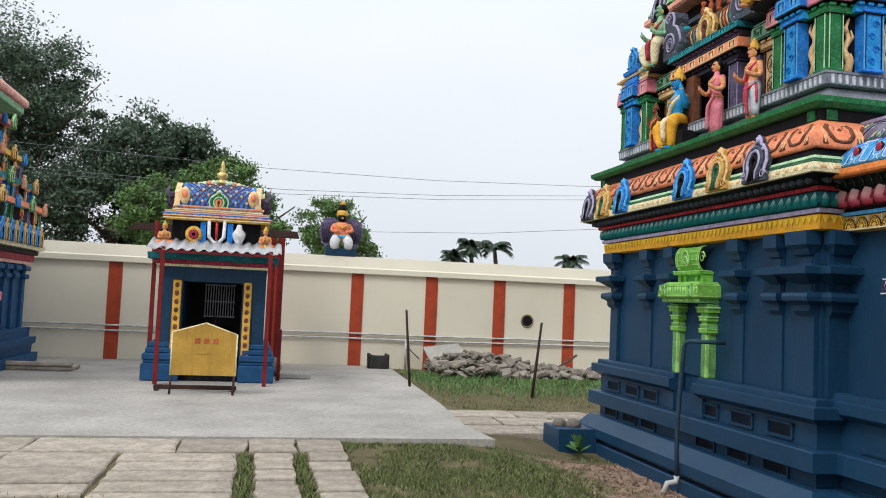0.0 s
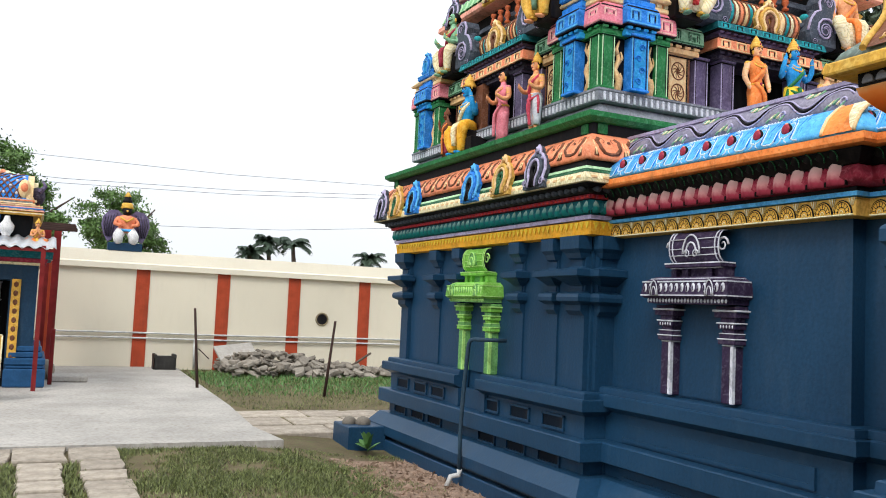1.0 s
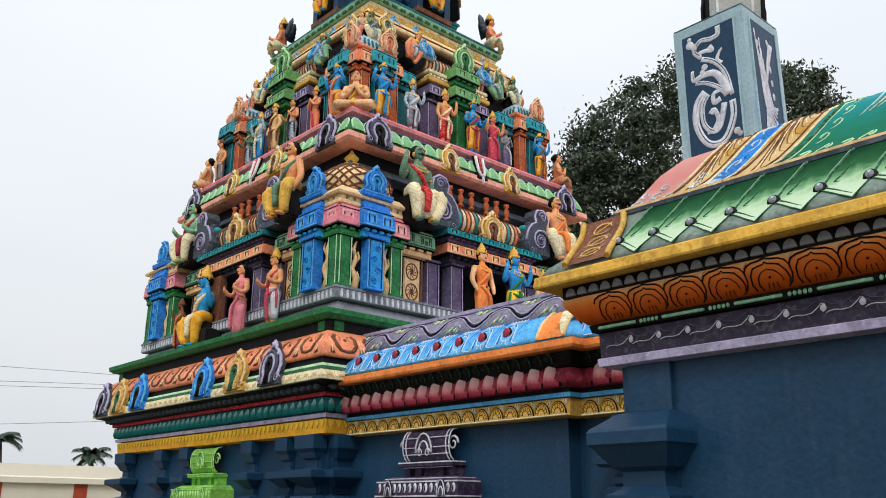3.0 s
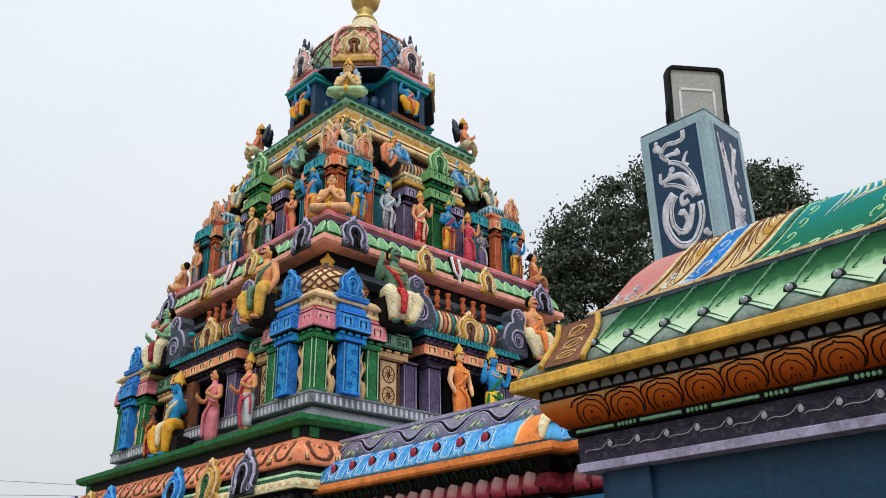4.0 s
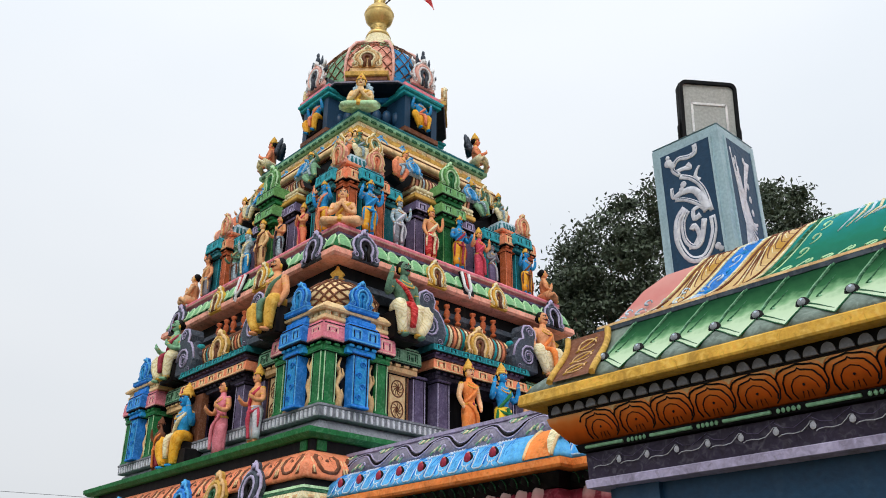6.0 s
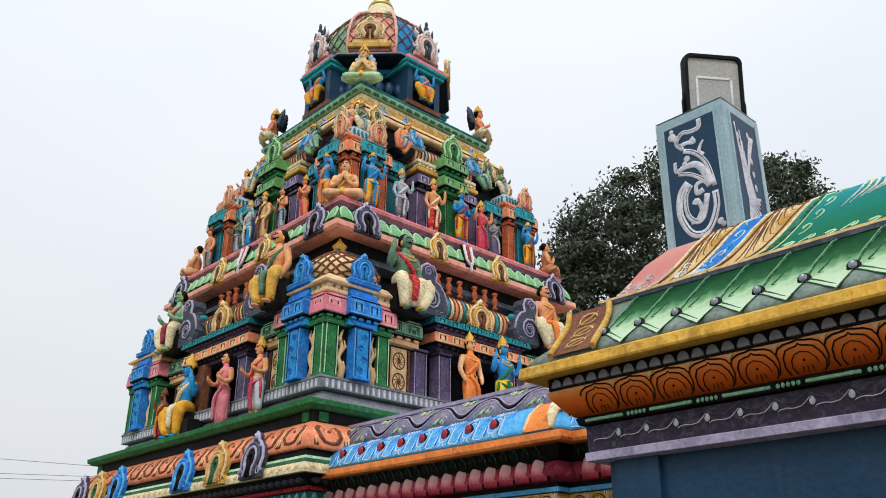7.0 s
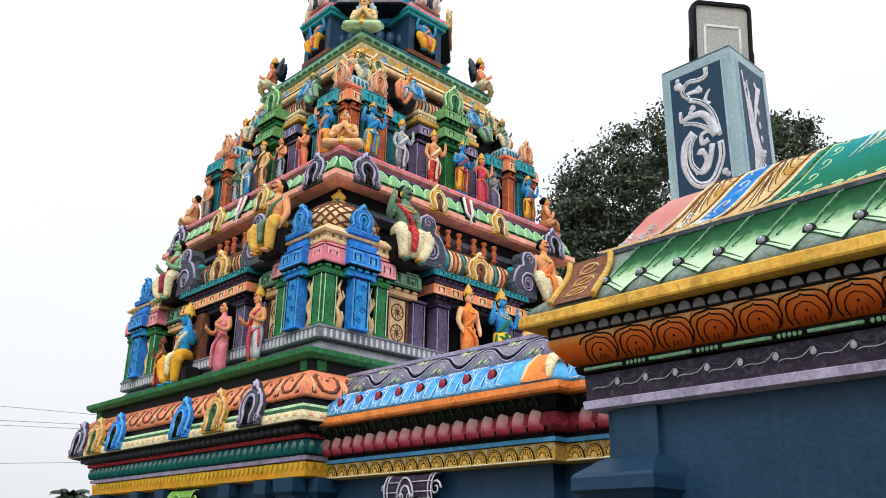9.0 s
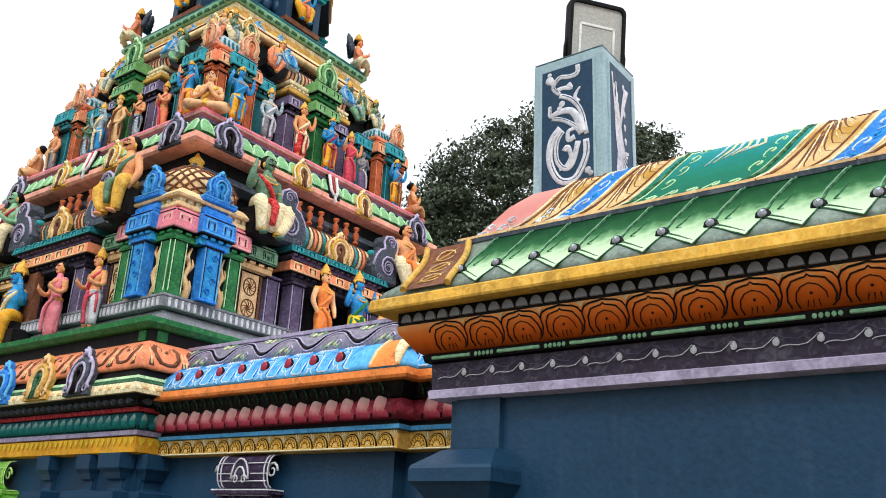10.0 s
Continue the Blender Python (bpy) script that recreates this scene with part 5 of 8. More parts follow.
# first storey
Z1 = 3.745
for k in range(4):
    for q in (-1, 1):
        put("panel", PANEL, temple, F(k, q * 1.06, 1.9, Z1))
        put("cornice", SAGE_CORN, temple, F(k, q * 1.06, 1.93, Z1 + 0.52))
        put("pilaster", PURPLE_PIL, temple, F(k, q * 0.5, 1.93, Z1))
        put("pilaster", PURPLE_PIL, temple, F(k, q * 0.78, 1.86, Z1))
        put("roof_beast", BEAST, temple, F(k, q * 0.78, 2.02, 4.62) @ Matrix.Diagonal((q * 1.05, 1.1, 1.02, 1)))
        put("baluster", baluster, temple, F(k, q * 0.12, 1.86, 5.04))
        put("baluster", baluster, temple, F(k, q * 0.29, 1.86, 5.04))
        put("baluster", baluster, temple, F(k, q * 0.46, 1.86, 5.04))
    put("cornice", ORANGE_CORN, temple, F(k, 0, 1.92, 4.28))
    put("cornice", TEAL_CORN, temple, F(k, 0, 1.92, 4.5))
    put("barrel_roof", BARREL, temple, F(k, 0, 1.8, 4.65))
    put("horseshoe_gable", GOLD_KUDU, temple, F(k, 0, 2.06, 4.62))
    # corner pavilion, turned with the side
    c = F(k, -1.72, 1.72, 0)
    # black core: shade between the pilasters is put into its colour
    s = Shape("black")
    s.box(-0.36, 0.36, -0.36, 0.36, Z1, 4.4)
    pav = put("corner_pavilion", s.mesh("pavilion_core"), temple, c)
    for side in (0, 1):
        e = c @ Matrix.Rotation(radians(-90 * side), 4, "Z")
        put("pilaster", BLUE_PIL, pav, e @ Matrix.Translation((0, -0.35, Z1)))
        for q in (-1, 1):
            put("pilaster", GREEN_PIL, pav, e @ Matrix.Translation((q * 0.31, -0.34, Z1)))
            put("carved_flame", flame, pav, e @ Matrix.Translation((q * 0.185, -0.37, Z1)))
        put("cornice", PINK_CORN, pav, e @ Matrix.Translation((0, -0.36, 4.25)))
        put("cornice", BLUE_CORN, pav, e @ Matrix.Translation((0, -0.38, 4.26)))
        put("gable_block", BLUE_NECK, pav, e @ Matrix.Translation((0, -0.38, 4.56)))
        put("horseshoe_gable", BLUE_KUDU, pav, e @ Matrix.Translation((0, -0.42, 4.74)))
    put("cap_base", CAP_BASE, pav, c @ Matrix.Translation((0, 0, 4.56)))
    put("cap", DOME_A, pav, c @ Matrix.Translation((0, 0, 4.76)))

# cornice over the first storey
band("soffit_course", "slate", square(1.72), [(-0.2, 5.04), (0.04, 5.05), (0.1, 5.12), (0.06, 5.2), (-0.2, 5.21)])
sq = square(1.6)
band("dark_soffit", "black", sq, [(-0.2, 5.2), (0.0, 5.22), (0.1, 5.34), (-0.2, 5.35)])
band("eave_underside", "salmon", sq, [(-0.2, 5.35), (0.3, 5.375), (0.325, 5.4), (0.32, 5.46), (-0.1, 5.47)])
ev = band("leaf_cornice", "green", sq, [(-0.1, 5.46), (0.29, 5.47), (0.28, 5.52), (0.22, 5.63), (0.16, 5.68), (-0.1, 5.69)], smooth=True)
band("white_line", "mauve", sq, [(-0.1, 5.69), (0.165, 5.692), (0.17, 5.72), (-0.1, 5.722)])
band("pink_ledge", "pink", sq, [(-0.1, 5.722), (0.15, 5.724), (0.19, 5.75), (0.2, 5.79), (0.19, 5.81), (-0.6, 5.82)])
band("pink_line", "rose", sq, [(0.1, 5.752), (0.196, 5.753), (0.203, 5.766), (0.1, 5.768)])
minil = petal(0.15, 0.17, 0.015, "leaf", "mint")
KG, KS = kudu(0.27, 0.36, "gold", "cream", "brown"), kudu(0.34, 0.4, "slate", "lilac", "ink")
namam = Shape("white", "red", "black")
namam.tube([(-0.055, -0.02, 0.3), (-0.05, -0.02, 0.1), (-0.025, -0.02, 0.05), (0.025, -0.02, 0.05), (0.05, -0.02, 0.1), (0.055, -0.02, 0.3)], 0.02, 0, 6)
namam.tube([(0, -0.02, 0.3), (0, -0.02, 0.07)], 0.013, 1, 6)
namam.prism([(-0.02, 0.05), (0, -0.05), (0.02, 0.05)], -0.03, 0.0, 0)
namam.box(-0.085, 0.085, -0.012, 0.01, 0.0, 0.32, 2, 0.01)
namam = namam.mesh("sacred_mark")
tilt2 = Matrix.Rotation(radians(-24), 4, "X")
for k in range(4):
    for u in (-0.5, 0.5):
        put("horseshoe_gable", KG, ev, F(k, u, 1.92, 5.38) @ Matrix.Rotation(radians(-8), 4, "X"))
    for u in (-1.52, 1.52):
        put("horseshoe_gable", KS, ev, F(k, u, 1.92, 5.38) @ Matrix.Rotation(radians(-8), 4, "X"))
    put("sacred_mark", namam, ev, F(k, 0, 1.92, 5.42) @ Matrix.Rotation(radians(-14), 4, "X"))
    if k < 2:
        row_of("painted_leaf", minil, ev, [m @ tilt2 for m in along(k, 1.895, 5.5, 22, 1.85)])

s = Shape("pine")
s.box(-0.045, 0.045, -0.012, 0.02, 0, 0.05, 0, 0.008)
DENT = s.mesh("dentil")

# second storey
Z2 = 5.82
band("storey_base", "peach", square(1.38), [(-0.2, 5.82), (0.2, 5.822), (0.2, 5.86), (0.14, 5.88), (0.16, 5.92), (-0.2, 5.93)])
OC, CC, PC2, GC = kapota(0.3, 0.09, 0.26, "coral", "peach", "rust", 3), kapota(0.16, 0.1, 0.26, "cyan", "sea", "teal", 2), kapota(0.5, 0.12, 0.24, "mauve", "lilac", "purple", 5), kapota(0.2, 0.14, 0.24, "moss", "leaf", "green", 2)
GK2, OK2, SK2, BK2 = kudu(0.32, 0.4, "moss", "mint", "green"), kudu(0.24, 0.34, "salmon", "peach", "coral"), kudu(0.24, 0.3, "steel", "sky_blue", "azure"), kudu(0.26, 0.34, "ochre", "cream", "olive")
BAR2 = barrel(0.5, 0.14, "brown", ("peach", "salmon", "cream", "steel"))
s = Shape("steel", "teal", "coral")
s.box(-0.24, 0.24, -0.24, 0.24, 0, 0.05, 2, 0.01)
s.box(-0.27, 0.27, -0.27, 0.27, 0.05, 0.1, 2, 0.01)
s.loft([[(-a, -a, z), (a, -a, z), (a, a, z), (-a, a, z)] for a, z in ((0.24, 0.1), (0.22, 0.14), (0.2, 0.22), (0.13, 0.3), (0.06, 0.33))], 0, True)
for k in range(4):
    s.m = Matrix.Rotation(radians(90 * k), 4, "Z")
    for q in range(7):
        s.tube([(-0.18 + 0.06 * q, -0.235, 0.11), (-0.165 + 0.055 * q, -0.205, 0.21)], 0.014, 1, 5)
CAP2 = s.mesh("cap")
for k in range(4):
    c = F(k, -1.28, 1.28, 0)
    # core black here too, colour standing for shade in the gaps
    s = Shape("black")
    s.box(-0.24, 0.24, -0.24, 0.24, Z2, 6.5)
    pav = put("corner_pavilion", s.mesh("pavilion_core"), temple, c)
    for side in (0, 1):
        e = c @ Matrix.Rotation(radians(-90 * side), 4, "Z")
        put("pilaster", CYAN_PIL, pav, e @ Matrix.Translation((0, -0.25, 5.9)))
        for q in (-1, 1):
            put("pilaster", RED_PIL, pav, e @ Matrix.Translation((q * 0.2, -0.25, 5.9)))
        put("cornice", OC, pav, e @ Matrix.Translation((0, -0.25, 6.42)))
        put("cornice", CC, pav, e @ Matrix.Translation((0, -0.3, 6.44)))
        put("horseshoe_gable", OK2, pav, e @ Matrix.Translation((0.12, -0.28, 6.76)))
    put("cap", CAP2, pav, c @ Matrix.Translation((0, 0, 6.68)))
    for q in (-1, 1):
        put("pilaster", TEAL_PIL, temple, F(k, q * 0.86, 1.38, 5.9))
        put("cornice", CC, temple, F(k, q * 0.86, 1.42, 6.44))
        put("pilaster", PURPLE_PIL, temple, F(k, q * 0.42, 1.42, 5.9))
        put("horseshoe_gable", SK2, temple, F(k, q * 0.5, 1.5, 7.0) @ Matrix.Rotation(radians(-20), 4, "X"))
        put("horseshoe_gable", BK2, temple, F(k, q * 0.98, 1.3, 7.18) @ Matrix.Rotation(radians(-10), 4, "X"))
    put("cornice", PC2, temple, F(k, 0, 1.42, 6.44))
    put("pilaster", LIME_PIL, temple, F(k, 0.0, 1.48, 5.9))
    put("cornice", GC, temple, F(k, 0, 1.54, 6.46))
    put("cornice", GC, temple, F(k, 0, 1.54, 6.72))
    put("horseshoe_gable", GK2, temple, F(k, 0, 1.6, 6.94))
    put("barrel_roof", BAR2, temple, F(k, 0, 1.32, 6.85))
    s = Shape("ochre", "brown", "cream")
    s.box(-0.52, 0.52, -0.1, 0.2, 0, 0.06, 0, 0.01)
    s.box(-0.48, 0.48, -0.06, 0.2, 0.06, 0.12, 1, 0.01)
    s.box(-0.5, 0.5, -0.08, 0.2, 0.12, 0.17, 2, 0.01)
    dentils(s, 0.5, 0.09, 0.07, 16, 2)
    put("roof_slab", s.mesh("roof_slab"), temple, F(k, 0, 1.44, 6.69))

# cornice over the second storey
sq3 = square(1.0)
band("soffit", "peach", sq3, [(-0.2, 7.1), (0.1, 7.2), (0.22, 7.32), (-0.2, 7.33)])
band("carved_line", "brown", sq3, [(-0.2, 7.3), (0.235, 7.302), (0.245, 7.318), (-0.2, 7.32)])
band("eave_edge", "peach", sq3, [(-0.2, 7.33), (0.26, 7.332), (0.28, 7.36), (0.27, 7.4), (0.2, 7.52), (0.12, 7.58), (-0.2, 7.585)], smooth=True)
band("carved_line", "brown", sq3, [(-0.2, 7.42), (0.272, 7.421), (0.27, 7.433), (-0.2, 7.435)])
band("gold_line", "ochre", sq3, [(-0.2, 7.585), (0.12, 7.588), (0.125, 7.64), (-0.2, 7.645)])
band("cream_line", "cream", sq3, [(-0.2, 7.645), (0.09, 7.648), (0.1, 7.72), (-0.2, 7.725)])
band("sage_ledge", "sage", sq3, [(-0.2, 7.725), (0.12, 7.73), (0.15, 7.76), (0.155, 7.81), (-0.2, 7.815)])
band("teal_ledge", "teal", sq3, [(-0.2, 7.815), (0.12, 7.818), (0.13, 7.86), (0.11, 7.885), (-0.9, 7.89)])

for k in range(4):
    for u in (-0.78, -0.42, 0.42, 0.78):
        put("horseshoe_gable", SK2, temple, F(k, u, 1.23, 7.36) @ Matrix.Rotation(radians(-22), 4, "X") @ Matrix.Scale(0.9, 4))
    for j in range(12):
        put("bead", bead, temple, F(k, -1.02 + 2.04 * (j + 0.5) / 12, 1.1, 7.66) @ Matrix.Diagonal((1.5, 1, 1.3, 1)))
    for j in range(16):
        put("dentil", DENT, temple, F(k, -1.1 + 2.2 * (j + 0.5) / 16, 1.14, 7.745))

# neck, niches and dome
s = Shape("deep", "azure", "teal", "navy")
for r0, r1, z0, z1, i in ((0.95, 0.95, 7.88, 7.96, 1), (0.82, 0.82, 7.96, 8.05, 0), (0.88, 0.88, 8.05, 8.1, 2), (0.7, 0.7, 8.1, 8.57, 0), (0.78, 0.95, 8.57, 8.66, 1), (1.0, 1.02, 8.66, 8.72, 0)):
    s.lathe([(r0, z0), (r1, z1)], i, (CX, CY), 8, False, turn=radians(22.5))
for j in range(40):
    a = math.tau * j / 40
    s.ball((CX + 0.86 * math.cos(a), CY + 0.86 * math.sin(a), 8.24), 0.07, 0.07, 0.12, 3, 8, 5)
s.lathe([(0.96, 8.6), (1.1, 8.655), (1.11, 8.66), (1.11, 8.685), (0.86, 8.77)], 0, (CX, CY), 8, False, turn=radians(22.5))
part("neck", s, temple)
s = Shape("haze")
s.lathe([(1.09, 8.676), (1.125, 8.678), (1.125, 8.7), (1.08, 8.704)], 0, (CX, CY), 8, False, turn=radians(22.5))
part("eave_rim", s, temple, "pale painted rim of the dome eave")
dome = Shape("salmon", "rose", "brown", "azure", "sage")
prof = [(0.8, 8.68), (0.84, 8.77), (0.88, 8.92), (0.87, 9.14), (0.79, 9.39), (0.62, 9.62), (0.42, 9.78), (0.3, 9.85)]
N = 32
rows = [[Vector((CX + r * math.cos(math.tau * j / N), CY + r * math.sin(math.tau * j / N), z)) for j in range(N)] for r, z in prof]
vs = [dome._verts(r) for r in rows]
for a in range(len(vs) - 1):
    for j in range(N):
        f = dome.bm.faces.new((vs[a][j], vs[a][(j + 1) % N], vs[a + 1][(j + 1) % N], vs[a + 1][j]))
        f.material_index, f.smooth = 0, True
        if ((j + 2) // 4) % 2 == 0:
            f.material_index = (4, 3)[((j + 2) // 8) % 2]
axis = Vector((CX, CY, 0))
for j in range(N):
    for e in (1, -1):
        dome.tube([axis + (rows[q][(j + e * q) % N] - axis) * 1.006 for q in range(7)], 0.0085, 2, 4)
for j in range(8):
    dome.tube([axis + (r[(2 + 4 * j) % N] - axis) * 1.01 for r in rows], 0.022, 1, 5)
part("dome", dome, temple, "ribbed dome with a painted diamond net")
s = Shape("salmon", "mint", "brass", "cream")
for j in range(16):
    a = math.tau * j / 16
    s.ball((CX + 0.33 * math.cos(a), CY + 0.33 * math.sin(a), 9.84), 0.1, 0.1, 0.06, j % 2, 8, 4)
s.lathe([(0.38, 9.8), (0.36, 9.9), (0.29, 10.02), (0.22, 10.14), (0.16, 10.3)], 3, (CX, CY), 16)
part("lotus_crown", s, temple)
s = Shape("brass")
s.lathe([(0.2, 10.22), (0.17, 10.3), (0.1, 10.37), (0.08, 10.41), (0.13, 10.44), (0.08, 10.47), (0.14, 10.5), (0.205, 10.57), (0.225, 10.65), (0.225, 10.68), (0.235, 10.69), (0.225, 10.71), (0.2, 10.77), (0.13, 10.85), (0.07, 10.89), (0.1, 10.91), (0.06, 10.94), (0.09, 10.98), (0.1, 11.02), (0.05, 11.04), (0.06, 11.06), (0.035, 11.12), (0.008, 11.18)], 0, (CX, CY), 20)
for j in range(8):
    a = math.tau * j / 8
    s.tube([(CX + 0.08 * math.cos(a), CY + 0.08 * math.sin(a), 11.0), (CX + 0.13 * math.cos(a), CY + 0.13 * math.sin(a), 11.07)], 0.012, 0, 5, 0.004)
part("finial", s, temple, "polished brass pot finial")
NK, DK = kudu(0.4, 0.48, "rose", "white", "slate", 9), kudu(0.4, 0.36, "tan", "cream", "brown")
for k in range(4):
    s = Shape("navy", "pink", "sea", "slate", "brown")
    s.box(-0.3, 0.3, -0.1, 0.4, 0.0, 0.1, 4, 0.01)
    for q in (-1, 1):
        s.box(q * 0.24 - 0.05, q * 0.24 + 0.05, -0.08, 0.3, 0.1, 0.72, 0, 0.01)
    s.box(-0.34, 0.34, -0.12, 0.4, 0.72, 0.78, 2, 0.01)
    s.box(-0.36, 0.36, -0.15, 0.4, 0.78, 0.86, 2, 0.02)
    s.box(-0.33, 0.33, -0.12, 0.4, 0.86, 0.95, 1, 0.015)
    s.box(-0.26, 0.26, -0.08, 0.5, 0.95, 1.03, 2, 0.015)
    s.loft([[(0.2 * x, y, 1.04 + 0.26 * z) for x, z in arc(1, 0, 180, 10)] for y in (-0.05, 0.45)], 3, False)
    nb = put("dome_niche", s.mesh("dome_niche"), temple, F(k, 0, 0.95, 7.96) @ Matrix.Diagonal((1, 1, 0.81, 1)))
    put("horseshoe_gable", NK, nb, F(k, 0, 1.06, 8.77))
    d = F(k, 0, 0, 0) @ Matrix.Rotation(radians(45), 4, "Z") @ Matrix.Translation((0, -0.98, 0))
    s = Shape("ochre", "tan", "brown")
    s.box(-0.28, 0.28, -0.05, 0.3, 8.72, 8.78, 2)
    s.box(-0.3, 0.3, -0.08, 0.3, 8.78, 8.86, 0, 0.01)
    s.box(-0.24, 0.24, -0.04, 0.3, 8.86, 8.94, 1, 0.01)
    blk = put("gable_block", s.mesh("gable_block"), temple, d)
    put("horseshoe_gable", DK, blk, d @ Matrix.Translation((0, -0.03, 8.94)))

# flag on the finial
s = Shape(P["red"], RUST)
s.tube([(CX + 0.02, CY - 0.05, 10.85), (CX + 0.62, CY - 0.36, 11.78)], 0.012, 1, 6)
a, b = Vector((CX + 0.2, CY - 0.14, 11.13)), Vector((CX + 0.6, CY - 0.35, 11.75))
tail = Vector((0.5, -0.1, -0.24))
rows = []
for i in range(9):
    t = i / 8
    row = []
    for v in (0, 0.25, 0.5, 0.75, 1):
        reach = 1.0 - 0.42 * (1 - abs(2 * v - 1))
        p = a.lerp(b, 0.36 + 0.63 * v) + tail * (t * reach * (1.0 if v > 0.5 else 1.05)) + Vector((0, 0.04 * math.sin(6 * t + 2 * v), 0.03 * math.sin(5 * t)))
        row.append(p)
    rows.append(row)
s.loft(rows, 0, True, closed=False, caps=False)
solo("flag", s, "small red cloth flag on a slanting pole", "flag")


# ---- statues ----
def bend(pts, n=4):
    """A smooth run of points through the given ones."""
    c = [Vector(p) for p in pts]
    out = []
    for k in range(len(c) - 1):
        p0, p1, p2, p3 = c[max(k - 1, 0)], c[k], c[k + 1], c[min(k + 2, len(c) - 1)]
        for j in range(n):
            f = j / n
            out.append(0.5 * (2 * p1 + (p2 - p0) * f + (2 * p0 - 5 * p1 + 4 * p2 - p3) * f * f + (3 * p1 - p0 - 3 * p2 + p3) * f ** 3))
    return out + [c[-1]]


def limb(s, pts, radii, i, n=8):
    """A limb of changing girth along a smooth line."""
    line = bend(pts, 3)
    rows = []
    for k, p in enumerate(line):
        d = (line[min(k + 1, len(line) - 1)] - line[max(k - 1, 0)]).normalized()
        a = d.cross(Vector((0.3, 0.9, 0.31))).normalized()
        b = d.cross(a)
        q = k / (len(line) - 1) * (len(radii) - 1)
        j = min(int(q), len(radii) - 2)
        r = radii[j] + (radii[j + 1] - radii[j]) * (q - j)
        rows.append([p + r * (a * math.cos(math.tau * m / n) + b * math.sin(math.tau * m / n)) for m in range(n)])
    s.loft(rows, i)


def statue(pose_kind, skin, cloth, sash, crown="gold", h=0.62, arms="down", wings=None, mirror=1):
    """A painted plaster figure in one mesh, facing -y, feet or seat at z = 0."""
    s = Shape(skin, cloth, sash, "gold" if crown == "none" else crown, "ink", wings or "white", "maroon")
    s.m = Matrix.Diagonal((h * mirror, h, h, 1))
    draped = sash == cloth or arms == "pray" and pose_kind == "stand"
    def skirt(rows, i, fold=0.07, n=28):
        """Pleated cloth: rings of (half width, half depth, x shift, z)."""
        s.loft([[(dx + a * math.cos(math.tau * j / n) * (1 + fold * w * math.cos(math.tau * j * 9 / n)), b * math.sin(math.tau * j / n) * (1 + fold * w * math.cos(math.tau * j * 9 / n)), z) for j in range(n)] for a, b, dx, z, w in rows], i)
    if pose_kind == "stand":
        t = 0.5
        for q in (-1, 1):
            s.ball((q * 0.055, -0.05, 0.018), 0.032, 0.06, 0.02, 0, 8, 4)
            s.lathe([(0.034, 0.035), (0.037, 0.05), (0.034, 0.06)], 3, (q * 0.055, -0.01), 8)
            limb(s, [(q * 0.055, -0.01, 0.02), (q * 0.06, -0.02, 0.22), (q * 0.055, 0, 0.42)], [0.026, 0.045, 0.06], 0 if not draped else 1)
        if draped:
            skirt([(0.1, 0.075, 0.0, 0.04, 1.4), (0.098, 0.073, 0.0, 0.15, 1.2), (0.1, 0.075, 0.004, 0.28, 1.0), (0.115, 0.085, 0.006, 0.42, 0.5), (0.1, 0.075, 0.0, 0.5, 0.2), (0.085, 0.062, 0.0, 0.54, 0)], 1)
            limb(s, [(-0.07, -0.07, 0.52), (0.03, -0.105, 0.4), (0.06, -0.1, 0.24), (0.075, -0.09, 0.1)], [0.022, 0.026, 0.024, 0.02], 2, 6)
        else:
            for q in (-1, 1):
                s.loft([[(q * (0.06 + dx) + a * math.cos(math.tau * j / 16) * (1 + 0.07 * math.cos(math.tau * j * 5 / 16)), 0.9 * a * math.sin(math.tau * j / 16) - 0.012, z) for j in range(16)] for a, dx, z in ((0.05, 0.005, 0.12), (0.055, 0.006, 0.2), (0.062, 0.004, 0.3), (0.073, 0.0, 0.42), (0.07, -0.008, 0.52))], 1)
            skirt([(0.118, 0.085, 0, 0.42, 0.3), (0.12, 0.086, 0, 0.48, 0.3), (0.098, 0.075, 0, 0.54, 0)], 1)
            limb(s, [(0.0, -0.09, 0.52), (0.01, -0.105, 0.4), (-0.005, -0.09, 0.24), (0.01, -0.085, 0.12)], [0.026, 0.024, 0.02, 0.026], 2, 6)
            for q in (-1, 1):
                limb(s, [(q * 0.1, -0.03, 0.51), (q * 0.135, -0.04, 0.4), (q * 0.125, -0.03, 0.26)], [0.018, 0.02, 0.012], 2, 6)
            limb(s, [(-0.115, -0.03, 0.5), (0, -0.11, 0.44), (0.115, -0.03, 0.5)], [0.014, 0.022, 0.014], 2, 6)
    elif pose_kind == "sit":
        t = 0.3
        s.box(-0.15, 0.15, -0.07, 0.14, 0.0, 0.27, 4, 0.012)
        limb(s, [(0.06, 0.02, 0.31), (0.12, -0.1, 0.31), (0.11, -0.12, 0.2), (0.09, -0.11, 0.04)], [0.075, 0.066, 0.056, 0.04], 1)
        limb(s, [(-0.06, 0.02, 0.31), (-0.19, -0.1, 0.3), (-0.17, -0.13, 0.18), (-0.1, -0.12, 0.05)], [0.075, 0.066, 0.056, 0.04], 1)
        for x in (0.09, -0.1):
            s.ball((x, -0.15, 0.02), 0.03, 0.055, 0.02, 0, 8, 4)
            s.lathe([(0.042, 0.04), (0.045, 0.055), (0.04, 0.065)], 3, (x, -0.11), 8)
        s.loft([[(x, -0.12 - 0.007 * math.cos(3.14 * j) - 0.015 * (k == 1), z) for j, x in enumerate(np.linspace(-w, w, 13))] + [(x, -0.05, z) for x in np.linspace(w, -w, 13)] for k, (w, z) in enumerate(((0.08, 0.07), (0.13, 0.18), (0.14, 0.3)))], 1)
